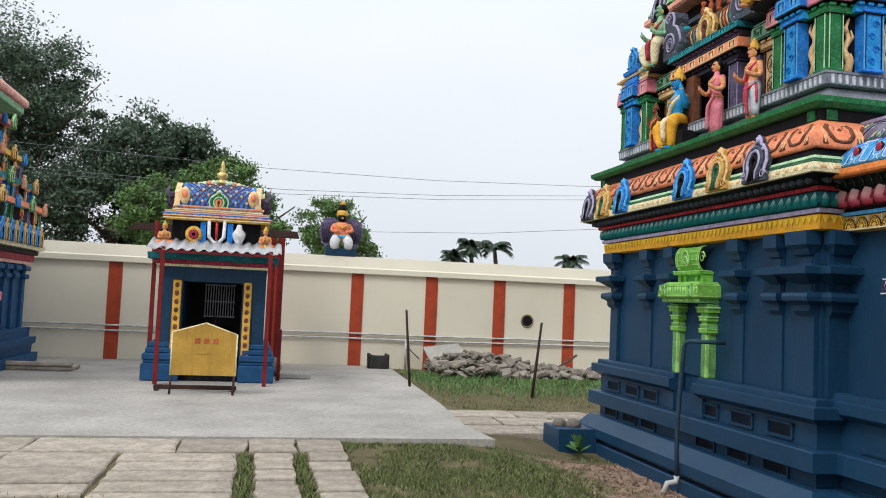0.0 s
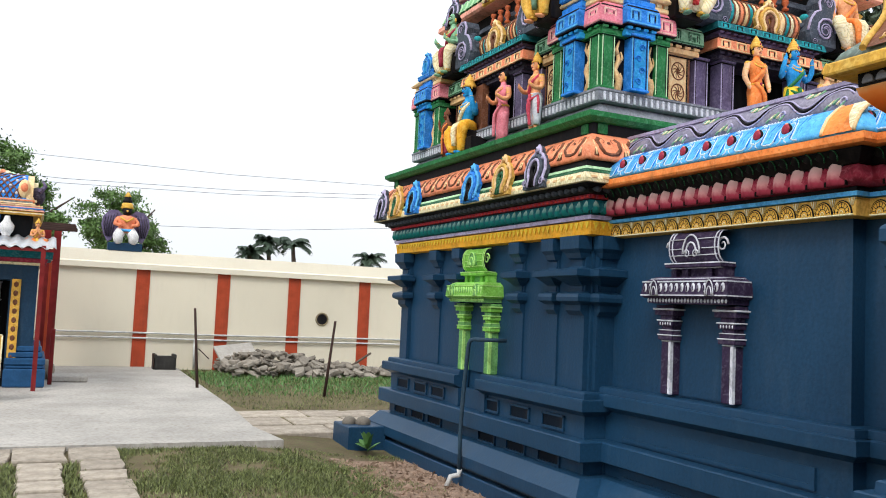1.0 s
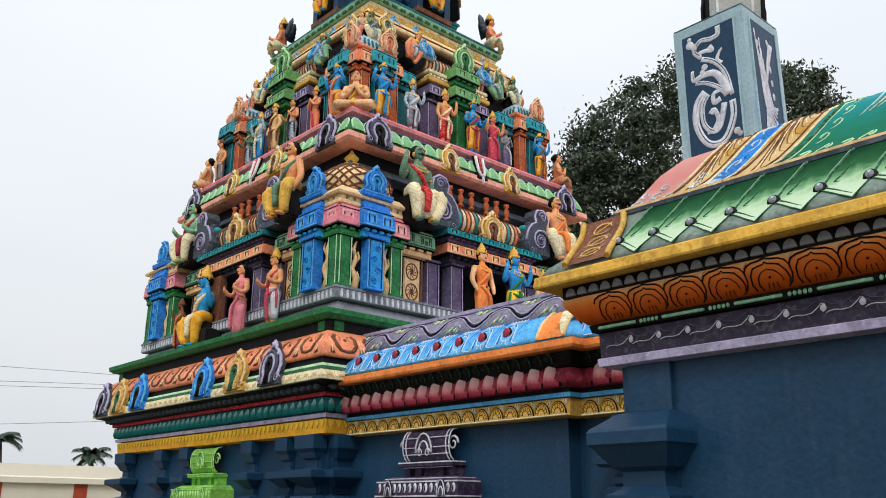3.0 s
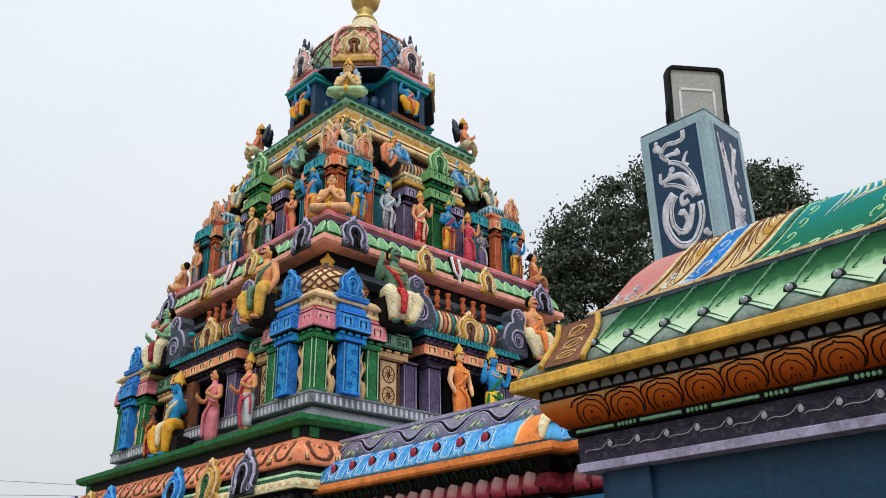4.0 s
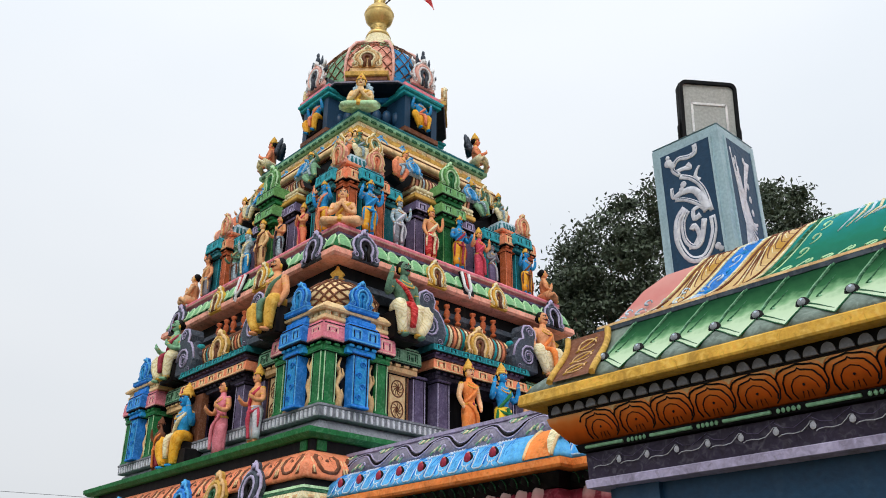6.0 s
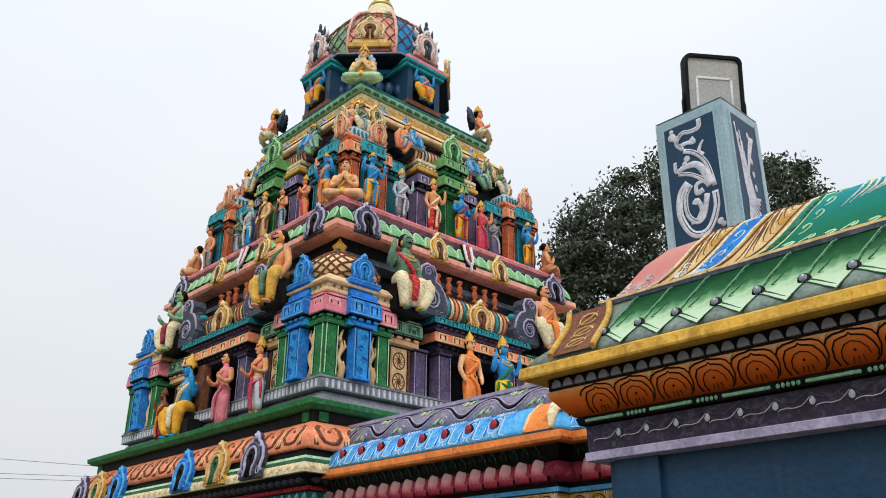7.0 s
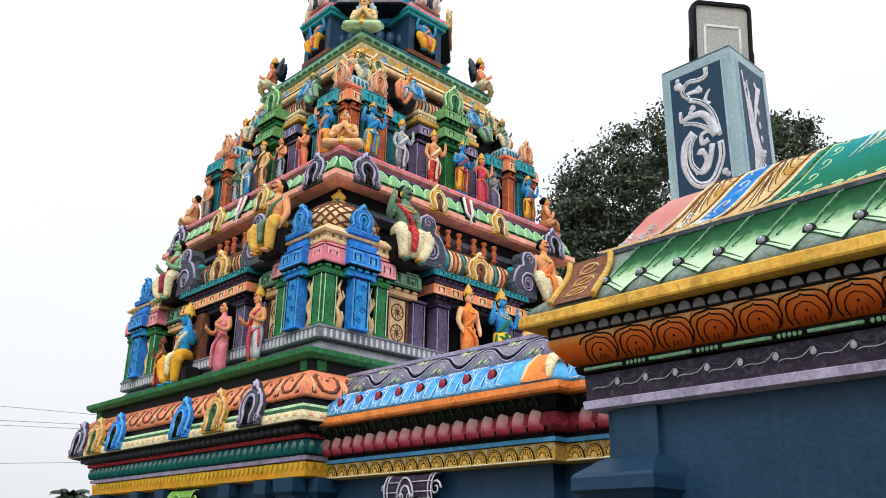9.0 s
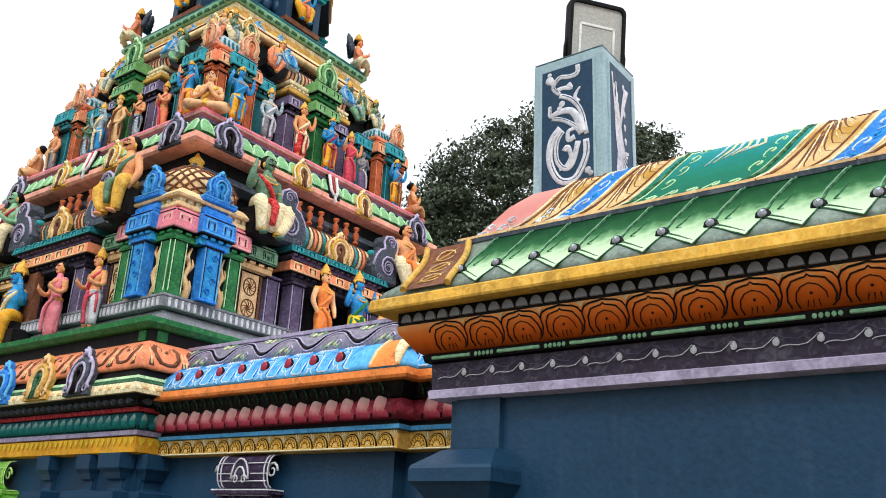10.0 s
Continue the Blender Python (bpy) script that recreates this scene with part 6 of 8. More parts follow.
        s.ball((0, 0.0, 0.3), 0.13, 0.1, 0.08, 1, 12, 6)
        limb(s, [(0.0, -0.1, 0.34), (0.0, -0.165, 0.28), (0.012, -0.16, 0.1)], [0.03, 0.036, 0.026], 2, 6)
        limb(s, [(-0.12, -0.04, 0.34), (0, -0.12, 0.33), (0.12, -0.04, 0.34)], [0.016, 0.03, 0.016], 2, 6)
    else:
        t = 0.1
        for q in (-1, 1):
            limb(s, [(q * 0.05, 0.02, 0.08), (q * 0.24, -0.08, 0.075), (q * 0.12, -0.17, 0.05), (-q * 0.07, -0.17, 0.05)], [0.075, 0.068, 0.05, 0.034], 1 if pose_kind == "cross" else 0)
            s.ball((-q * 0.1, -0.18, 0.045), 0.045, 0.028, 0.022, 0, 8, 4)
        s.ball((0, 0.02, 0.09), 0.13, 0.1, 0.08, 1, 12, 6)
        limb(s, [(0.0, -0.07, 0.13), (0.0, -0.17, 0.09), (0, -0.21, 0.02)], [0.03, 0.04, 0.03], 2, 6)
    chest = 2 if sash == cloth else 0
    s.loft([[(a * math.cos(math.tau * j / 14), b * math.sin(math.tau * j / 14) - 0.005 - (0.012 if 0.14 < z < 0.24 and math.sin(math.tau * j / 14) < -0.2 else 0), t + z) for j in range(14)] for a, b, z in ((0.095, 0.072, 0.0), (0.08, 0.06, 0.05), (0.078, 0.058, 0.09), (0.1, 0.068, 0.15), (0.122, 0.074, 0.2), (0.13, 0.07, 0.245), (0.1, 0.055, 0.285), (0.045, 0.04, 0.305), (0.036, 0.036, 0.35))], chest)
    limb(s, [(0.115, -0.02, t + 0.275), (0.04, -0.085, t + 0.18), (-0.06, -0.07, t + 0.07), (-0.095, -0.02, t + 0.02)], [0.016, 0.024, 0.02, 0.014], 2, 6)
    for r, z, y in ((0.058, 0.285, -0.03), (0.078, 0.25, -0.045)):
        s.tube([(r * math.cos(a), y - 0.5 * r * abs(math.sin(a)) - 0.01, t + z - 0.55 * r * math.sin(a)) for a in np.linspace(0, math.pi, 9)], 0.008, 3, 5)
    s.ball((0, -0.09, t + 0.205), 0.014, 0.008, 0.016, 6, 6, 4)
    s.lathe([(0.098, t - 0.005), (0.108, t + 0.008), (0.106, t + 0.02), (0.094, t + 0.03)], 3, (0, 0), 14, sy=0.78)
    s.ball((0, -0.086, t + 0.012), 0.022, 0.012, 0.02, 6, 8, 4)
    hz = t + 0.415
    s.ball((0, -0.012, hz), 0.056, 0.062, 0.075, 0, 12, 8)
    s.ball((0, -0.045, hz - 0.045), 0.03, 0.025, 0.026, 0, 8, 5)
    s.ball((0, 0.016, hz + 0.018), 0.066, 0.06, 0.072, 4, 12, 7)
    if crown == "none":
        s.ball((0, 0.06, hz + 0.01), 0.04, 0.035, 0.042, 4, 8, 5)
        s.ball((0, 0.055, hz + 0.035), 0.018, 0.02, 0.018, 3, 6, 4)
    for q in (-1, 1):
        s.ball((q * 0.023, -0.066, hz + 0.008), 0.012, 0.006, 0.007, 5 if not wings else 3, 6, 4)
        s.ball((q * 0.023, -0.071, hz + 0.008), 0.006, 0.004, 0.006, 4, 6, 4)
        s.tube([(q * 0.008, -0.07, hz + 0.022), (q * 0.024, -0.07, hz + 0.028), (q * 0.042, -0.058, hz + 0.02)], 0.004, 4, 4)
        s.ball((q * 0.059, -0.01, hz - 0.022), 0.013, 0.014, 0.028, 3, 6, 4)
    s.ball((0, -0.076, hz - 0.008), 0.01, 0.013, 0.018, 0, 6, 4)
    s.tube([(-0.018, -0.066, hz - 0.034), (0, -0.072, hz - 0.032), (0.018, -0.066, hz - 0.034)], 0.0055, 6, 4)
    if skin in ("olive", "sage", "brown") or crown == "none" and arms in ("mixed", "down"):
        for q in (-1, 1):
            s.tube([(0, -0.076, hz - 0.022), (q * 0.025, -0.068, hz - 0.026), (q * 0.045, -0.05, hz - 0.014)], 0.007, 4, 5, 0.003)
    s.ball((0, -0.068, hz + 0.035), 0.006, 0.004, 0.012, 6, 6, 4)
    if crown != "none":
        s.lathe([(0.066, hz + 0.035), (0.074, hz + 0.045), (0.074, hz + 0.06), (0.062, hz + 0.068), (0.066, hz + 0.078), (0.06, hz + 0.09), (0.05, hz + 0.097), (0.054, hz + 0.106), (0.046, hz + 0.122), (0.034, hz + 0.13), (0.038, hz + 0.138), (0.026, hz + 0.155), (0.016, hz + 0.16), (0.018, hz + 0.172), (0.004, hz + 0.19)], 3, (0, 0.004), 12)
        s.ball((0, -0.066, hz + 0.07), 0.012, 0.008, 0.018, 6, 6, 4)
        for q in (-1, 1):
            s.ball((q * 0.07, 0.0, hz + 0.035), 0.014, 0.012, 0.026, 3, 6, 4)
    sh = t + 0.255
    for q in (-1, 1):
        if arms == "pray":
            pts = [(q * 0.125, 0, sh), (q * 0.165, -0.03, sh - 0.13), (q * 0.09, -0.1, sh - 0.14), (q * 0.014, -0.13, sh - 0.04)]
        elif arms == "raise" or (arms == "mixed" and q == 1):
            pts = [(q * 0.125, 0, sh), (q * 0.19, -0.01, sh - 0.11), (q * 0.215, -0.06, sh - 0.03), (q * 0.2, -0.08, sh + 0.08)]
        elif arms == "give":
            pts = [(q * 0.125, 0, sh), (q * 0.165, -0.01, sh - 0.14), (q * 0.15, -0.1, sh - 0.17), (q * 0.13, -0.18, sh - 0.12)]
        else:
            pts = [(q * 0.125, 0, sh), (q * 0.168, 0.0, sh - 0.14), (q * 0.165, -0.03, sh - 0.22), (q * 0.15, -0.06, sh - 0.29)]
        limb(s, pts, [0.04, 0.034, 0.03, 0.022], 0)
        tip = Vector(pts[-1])
        s.ball(tip, 0.022, 0.022, 0.03, 0, 8, 5)
        s.ball(tip + Vector((0, -0.006, 0.026)), 0.016, 0.01, 0.024, 0, 6, 4)
        s.ball(Vector(pts[0]).lerp(Vector(pts[1]), 0.55), 0.04, 0.04, 0.014, 3, 8, 4)
        s.ball(Vector(pts[2]).lerp(tip, 0.75), 0.028, 0.028, 0.013, 3, 8, 4)
        s.ball(pts[0], 0.045, 0.04, 0.03, 3 if crown != "none" else chest, 8, 5)
    if wings:
        for q in (-1, 1):
            for f in range(5):
                a = 0.25 + 0.3 * f
                b0 = Vector((q * 0.07, 0.07, sh - 0.06))
                d = Vector((q * math.cos(a) * 0.55, 0.3, math.sin(a)))
                ln = 0.15 + 0.045 * f
                s.loft([[b0 + d * ln * g + Vector((w * q * 0.5 + e * q, w * 0.9, -w * 0.5)) for w, e in ((-wd, 0), (0, -0.014), (wd, 0), (0, 0.014))] for g, wd in ((0, 0.03), (0.4, 0.06), (0.8, 0.05), (1.0, 0.015))], 5)
    return s


G1, G2, G3 = "statues on the first ledge", "statues on the second ledge", "statues round the dome"


def stand_at(k, u, d, z, sh, label, group, turn=0.0):
    solo("statue", sh, label, "statue", m=F(k, u, d, z) @ Matrix.Rotation(radians(turn), 4, "Z") @ Matrix.Diagonal((1.14, 1.14, 1.14, 1)), group=group)


for k in (0, 1, 2, 3):
    m1 = [(-0.33, 2.24, statue("stand", "fair", "orange", "orange", "gold", 0.75, "down"), "painted plaster goddess in an orange sari on the ledge"),
          (0.18, 2.24, statue("stand", "azure", "yellow", "green", "gold", 0.8, "raise"), "blue-skinned plaster deity in yellow cloth with raised arms"),
          (0.66, 2.24, statue("stand", "fair", "orange", "sage", "gold", 0.66, "give"), "painted plaster attendant in orange and green")]
    m2 = [(1.15, 2.2, statue("stand", "skin", "pale", "wine", "gold", 0.68, "give"), "bare-chested plaster guardian in pale cloth and tall crown"),
          (0.55, 2.24, statue("stand", "skin", "pink", "pink", "none", 0.69, "give", mirror=-1), "painted plaster lady in a pink sari with joined hands")]
    for u, d, sh, lb in (m1 if k % 2 == 0 else m2):
        if k % 2 == 0:
            s = Shape("ochre", "brown")
            s.box(-0.13, 0.13, -0.11, 0.1, 0, 0.05, 1, 0.008)
            s.box(-0.11, 0.11, -0.09, 0.1, 0.05, 0.12, 0, 0.008)
            part("pedestal", s, temple, m=F(k, u, d, 3.452))
        stand_at(k, u, d, 3.452 + 0.12 * (k % 2 == 0), sh, lb, G1)
    if k % 2:
        s = Shape("dark", "brown")
        s.box(-0.3, 0.3, -0.08, 0.2, 0, 0.2, 0, 0.015)
        s.box(-0.2, 0.2, 0.1, 0.18, 0.2, 0.85, 1, 0.015)
        solo("throne", s, "dark painted seat block on the ledge", "throne", m=F(k, -0.4, 2.2, 3.452))
        stand_at(k, -0.4, 2.18, 3.452, statue("sit", "azure", "marigold", "cream", "gold", 0.96, "mixed"), "large seated blue plaster deity in yellow cloth", G1)
        stand_at(k, -0.8, 2.26, 3.452, statue("stand", "brown", "maroon", "orange", "brown", 0.52, "raise"), "small brown plaster attendant with raised arms", G1)
    if k % 2 == 0:
        stand_at(k, -1.19, 2.16, 4.52, statue("sit", "olive", "cream", "red", "none", 0.98, "mixed", mirror=-1), "seated dark green plaster guardian in cream cloth", G1)
        stand_at(k, 1.1, 2.08, 4.585, statue("sit", "skin", "cream", "orange", "none", 0.95, "down"), "seated bare-chested plaster sage in white cloth", G1)
    else:
        stand_at(k, 1.34, 2.2, 4.55, statue("sit", "skin", "gold", "olive", "none", 0.95, "down"), "seated plaster lady in a golden sari", G1)
        stand_at(k, -1.1, 2.08, 4.585, statue("sit", "sage", "cream", "maroon", "none", 0.9, "give"), "seated green plaster guardian in cream cloth", G1)

TIER2 = [(-1.3, "stand", "azure", "marigold", "azure", "gold", 0.62, "raise"), (-0.86, "stand", "steel", "grey", "pale", "gold", 0.56, "mixed"), (-0.36, "stand", "skin", "red", "cream", "gold", 0.6, "mixed"),
         (0.1, "stand", "azure", "marigold", "maroon", "gold", 0.64, "give"), (0.45, "stand", "skin", "wine", "wine", "gold", 0.58, "raise"), (0.68, "stand", "grey", "mauve", "pale", "none", 0.48, "pray"), (1.32, "stand", "azure", "marigold", "brown", "gold", 0.58, "raise")]
TIER2W = [(1.3, "stand", "azure", "marigold", "coral", "gold", 0.62, "raise"), (0.88, "stand", "skin", "coral", "wine", "gold", 0.5, "pray"), (0.4, "stand", "skin", "steel", "purple", "none", 0.54, "give"), (0.0, "stand", "tan", "tan", "brown", "gold", 0.6, "down"),
          (-0.35, "stand", "steel", "azure", "cream", "gold", 0.58, "raise"), (-0.62, "stand", "olive", "steel", "brown", "none", 0.52, "give"), (-1.35, "stand", "skin", "grey", "tan", "brown", 0.56, "down")]
WORDS = {"azure": "blue-skinned", "steel": "grey-blue", "skin": "brown-skinned", "grey": "grey", "tan": "tan", "olive": "dark green"}
for k in range(4):
    for u, pk, sk, cl, sa, cr, h, ar in (TIER2 if k % 2 == 0 else TIER2W):
        stand_at(k, u, 1.66, 5.821, statue(pk, sk, cl, sa, cr, h, ar), f"{WORDS[sk]} painted plaster figure standing on the upper ledge", G2)
    c = F(k, -1.66, 1.66, 5.821) @ Matrix.Rotation(radians(-45), 4, "Z")
    corner_sk = ("fair", "fair", "skin", "skin")[k]
    solo("statue", statue("kneel", corner_sk, "coral", "gold", "none", 0.82, "pray"), "plaster child seated with folded hands at the corner", "statue", m=c, group=G2)
    # reclining and leaning figures on the roofs
    for q, sk, cl in ((-1, "skin", "coral"), (1, "olive", "sage")) if k % 2 == 0 else ((1, "olive", "sage"), (-1, "skin", "cream")):
        sh = statue("sit", sk, cl, "steel", "gold", 0.62, "mixed")
        solo("statue", sh, "leaning painted plaster figure on the small roof", "statue", m=F(k, q * 0.76, 1.42, 6.86) @ Matrix.Rotation(radians(-22 * q), 4, "Y"), group=G2)
    for q in (-1, 1):
        solo("statue", statue("sit", ("fair", "olive")[(k + q) % 2], ("cream", "coral")[k % 2], "steel", "gold", 0.55, "give"), "small painted plaster figure crouching on a corner roof", "statue", m=F(k, q * 1.22, 1.3, 6.98), group=G2)
    # round the neck
    stand_at(k, 0, 1.0, 8.06, statue("sit", "azure", "marigold", "coral", "gold", 0.66, "raise"), "seated blue plaster deity in the dome niche", G3)
    c = F(k, -1.04, 1.04, 7.888) @ Matrix.Rotation(radians(-45), 4, "Z")
    if k == 0:
        solo("statue", statue("cross", "peach", "mint", "gold", "gold", 0.9, "pray", "steel"), "pale winged plaster figure sitting with joined hands", "statue", m=c, group=G3)
    else:
        solo("statue", statue("cross", "coral", "cream", "salmon", "gold", 0.86, "give", "slate"), "red-brown winged plaster figure sitting cross-legged", "statue", m=c, group=G3)

# ---- lamp pillar on the hall roof ----
pillar = thing("roof_pillar", (4.295, 2.11, 3.56), "pale blue pillar with navy panels and white scrolls", "pillar")
s = Shape("steel", "pale")
STEEL = paint("pillar_pale_blue", (0.36, 0.5, 0.56), rough=0.6, vary=0.15, dirt=0.35, stain=(0.2, 0.25, 0.28))
s.mats = [STEEL]
s.box(4.1, 4.49, 1.9, 2.32, 3.5, 4.36, 0, 0.012)
s.loft([[(4.1 + a, 1.9 + a, z), (4.49 - a, 1.9 + a, z), (4.49 - a, 2.32 - a, z), (4.1 + a, 2.32 - a, z)] for a, z in ((0.0, 4.36), (0.06, 4.395), (0.12, 4.4))], 0, False)
part("shaft", s, pillar)
for nm, m, w in (("west", on_west(4.097, 2.11, 3.52), 0.155), ("south", on_south(4.295, 1.897, 3.52), 0.135)):
    s = Shape("navy", "pale", STEEL)
    s.box(-w, w, -0.004, 0.01, 0.0, 0.77, 0)
    for q in (-1, 1):
        s.box(q * (w + 0.006) - 0.006, q * (w + 0.006) + 0.006, -0.008, 0.01, 0.0, 0.78, 2, 0.002)
    s.m = Matrix.Diagonal((1, 0.1, 1, 1))
    def stroke(pts, r0, r1, vein=True):
        c = [Vector((u * w, -0.055, z)) for u, z in pts]
        fine = []
        for k in range(len(c) - 1):
            p0, p1, p2, p3 = c[max(k - 1, 0)], c[k], c[k + 1], c[min(k + 2, len(c) - 1)]
            for f in (0, 0.25, 0.5, 0.75):
                fine.append(0.5 * (2 * p1 + (p2 - p0) * f + (2 * p0 - 5 * p1 + 4 * p2 - p3) * f * f + (3 * p1 - p0 - 3 * p2 + p3) * f ** 3))
        fine.append(c[-1])
        s.tube(fine, r0, 1, 6, r1)
        if vein:
            s.tube([p + Vector((0.004, -r0 * 0.85, 0.004)) for p in fine[1:-2]], r0 * 0.22, 0, 4, r1 * 0.2)
    if nm == "west":
        stroke(((0.72, 0.3), (0.7, 0.2), (0.3, 0.09), (-0.3, 0.1), (-0.68, 0.22), (-0.6, 0.34), (-0.25, 0.4)), 0.02, 0.024)
        stroke(((-0.15, 0.38), (-0.4, 0.32), (-0.4, 0.22), (-0.1, 0.16), (0.2, 0.18), (0.42, 0.3)), 0.014, 0.018)
        stroke(((-0.12, 0.26), (0.02, 0.28), (0.15, 0.22), (-0.05, 0.17), (-0.3, 0.16)), 0.018, 0.01, False)
        stroke(((-0.68, 0.55), (-0.66, 0.49), (-0.3, 0.5), (0.15, 0.49), (0.45, 0.42), (0.6, 0.34)), 0.01, 0.03)
        stroke(((-0.6, 0.47), (-0.2, 0.45), (0.25, 0.4), (0.55, 0.34)), 0.012, 0.016)
        stroke(((-0.3, 0.6), (0.15, 0.56), (0.55, 0.47), (0.74, 0.33)), 0.016, 0.014)
        stroke(((0.3, 0.33), (0.05, 0.32), (0.05, 0.37), (0.3, 0.38)), 0.018, 0.01, False)
        stroke(((-0.3, 0.61), (-0.55, 0.66), (-0.3, 0.71), (0.1, 0.7), (0.4, 0.71), (0.42, 0.76)), 0.014, 0.016)
        stroke(((-0.4, 0.64), (-0.1, 0.64), (0.15, 0.63), (0.05, 0.66)), 0.012, 0.016, False)
        stroke(((0.45, 0.53), (0.3, 0.56), (0.4, 0.6), (0.52, 0.62)), 0.018, 0.005, False)
        for u, z, r in ((-0.7, 0.71, 0.026), (-0.55, 0.69, 0.022), (-0.2, 0.545, 0.02), (-0.3, 0.52, 0.016), (0.78, 0.12, 0.02), (0.88, 0.1, 0.016), (-0.7, 0.745, 0.014)):
            s.ball((u * w, -0.055, z), r, 0.03, r, 1, 8, 5)
    else:
        for k in range(7):
            e = k / 6
            stroke(((-0.75 + 0.5 * e, 0.72 - 0.06 * k % 0.2), (-0.55 + 0.35 * e, 0.5), (-0.4 + 0.6 * e, 0.3), (0.1 + 0.5 * e, 0.12 + 0.03 * k)), 0.007, 0.009, False)
        for k in range(5):
            e = k / 4
            stroke(((0.65 - 0.3 * e, 0.68), (0.1 - 0.1 * e, 0.5), (-0.3 + 0.2 * e, 0.3), (-0.5 + 0.7 * e, 0.06)), 0.006, 0.008, False)
        for k in range(16):
            sd, z = (-1, 1)[k % 2], 0.08 + 0.04 * k
            u = (0.55 - 0.25 * math.sin(z * 4)) * sd - 0.15 + 0.2 * math.sin(z * 5)
            s.ball((u * w, -0.055, z), 0.014, 0.03, 0.022, 1, 8, 5)
    s.m = Matrix()
    put("painted_panel", s.mesh("painted_panel"), pillar, m, "navy panel with white painted scrollwork")
lamp = thing("flood_lamp", (4.32, 2.12, 4.4), "square flood lamp with black frame standing on the pillar", "lamp")
GLASS = paint("lamp_glass", (0.42, 0.43, 0.41), rough=0.25, vary=0.08, scale=6, dirt=0.15)
lm = Matrix.Translation((4.375, 2.09, 4.42)) @ Matrix.Rotation(radians(-36), 4, "Z") @ Matrix.Rotation(radians(7), 4, "X") @ Matrix.Scale(0.94, 4)
s = Shape("black")
def rounded(w, z0, z1, r):
    out = []
    for cx, cz, a in ((w - r, z1 - r, 0), (r - w, z1 - r, 90), (r - w, z0 + r, 180), (w - r, z0 + r, 270)):
        out += [(cx + r * math.cos(radians(a + 18 * j)), cz + r * math.sin(radians(a + 18 * j))) for j in range(6)]
    return out
rim = [(rounded(0.188, -0.008, 0.425, 0.045), 0.04), (rounded(0.192, -0.012, 0.429, 0.045), 0.0), (rounded(0.188, -0.008, 0.425, 0.045), -0.032), (rounded(0.168, 0.014, 0.403, 0.03), -0.032), (rounded(0.166, 0.016, 0.4, 0.03), -0.01)]
s.loft([[(x, y, z) for x, z in o] for o, y in rim], 0, False)
part("frame", s, lamp, "black metal rim", lm)
s = Shape(GLASS)
s.loft([[(x, y, z) for x, z in rounded(0.168, 0.014, 0.402, 0.03)] for y in (-0.016, 0.02)], 0, False)
part("glass", s, lamp, "pale diffusing glass", lm)
s = Shape("white", "grey")
for x0, x1, z0, z1 in ((-0.12, 0.12, 0.26, 0.275), (-0.12, -0.105, 0.07, 0.275), (0.105, 0.12, 0.07, 0.275)):
    s.box(x0, x1, -0.022, -0.014, z0, z1)
part("reflector", s, lamp, "", lm)
s = Shape("black")
s.tube([(0.188, 0, 0.16), (0.2, 0.0, 0.1), (0.2, 0.0, -0.05), (0.0, 0.0, -0.06), (-0.2, 0, -0.05), (-0.2, 0, 0.1), (-0.188, 0, 0.16)], 0.01, 0, 6)
part("bracket", s, lamp, "", lm)

# ---- pedestal, pipe, plant beside the plinth ----
ped = thing("pedestal", (4.05, 10.65, -0.17), "low navy blue masonry block beside the temple", "pedestal")
s = Shape("navy")
s.box(3.86, 4.36, 10.35, 10.95, -0.3, 0.12, 0, 0.012)
part("block", s, ped)
s = Shape("slate", RUBBLE)
for x, y, r in ((3.98, 10.68, 0.1), (4.14, 10.6, 0.11), (4.2, 10.78, 0.07)):
    s.ball((x, y, 0.14), r, r * 0.9, r * 0.75, 1, 8, 5)
part("feet_stone", s, ped, "worn dark stone stumps on top")
dp = thing("drain_pipe", (4.28, 8.1, -0.2), "dark blue plastic pipe climbing the plinth to the niche", "pipe")
s = Shape(PLASTIC)
s.tube([(4.3, 8.1, -0.05), (4.29, 8.1, 0.4), (4.3, 8.08, 0.85), (4.32, 8.05, 1.3), (4.33, 8.03, 1.345), (4.35, 7.98, 1.36), (4.42, 7.8, 1.362), (4.6, 7.75, 1.362)], 0.022, 0, 8)
part("tube", s, dp)
s = Shape(PVC)
s.tube([(4.3, 8.1, 0.0), (4.3, 8.11, -0.06), (4.22, 8.14, -0.08), (4.18, 8.15, -0.2)], 0.03, 0, 8)
part("elbow", s, dp, "white plastic elbow")


def weed(loc, n, size, seed, label):
    rng = random.Random(seed)
    t = thing("weed", loc, label, "plant")
    s = Shape(WEED)
    for k in range(n):
        a, up, ln = rng.uniform(0, math.tau), rng.uniform(0.4, 1.3), size * rng.uniform(0.6, 1.1)
        d = Vector((math.cos(a) * math.cos(up), math.sin(a) * math.cos(up), math.sin(up)))
        sd = d.cross(Vector((0, 0, 1))).normalized()
        b = Vector(loc) + Vector((0, 0, size * rng.uniform(0, 0.5)))
        s.loft([[b + d * ln * t2 + sd * w * ln + Vector((0, 0, -0.25 * ln * t2 * t2 + c)) for w, c in ((-wd, 0), (0, -0.12 * wd * ln), (wd, 0))] for t2, wd in ((0.05, 0.02), (0.3, 0.13), (0.6, 0.16), (0.85, 0.09), (1.0, 0.01))], 0, True, closed=False, caps=False)
    part("leaves", s, t)


weed((4.02, 10.1, -0.18), 16, 0.26, 3, "broad-leaved green weed growing at the pedestal")

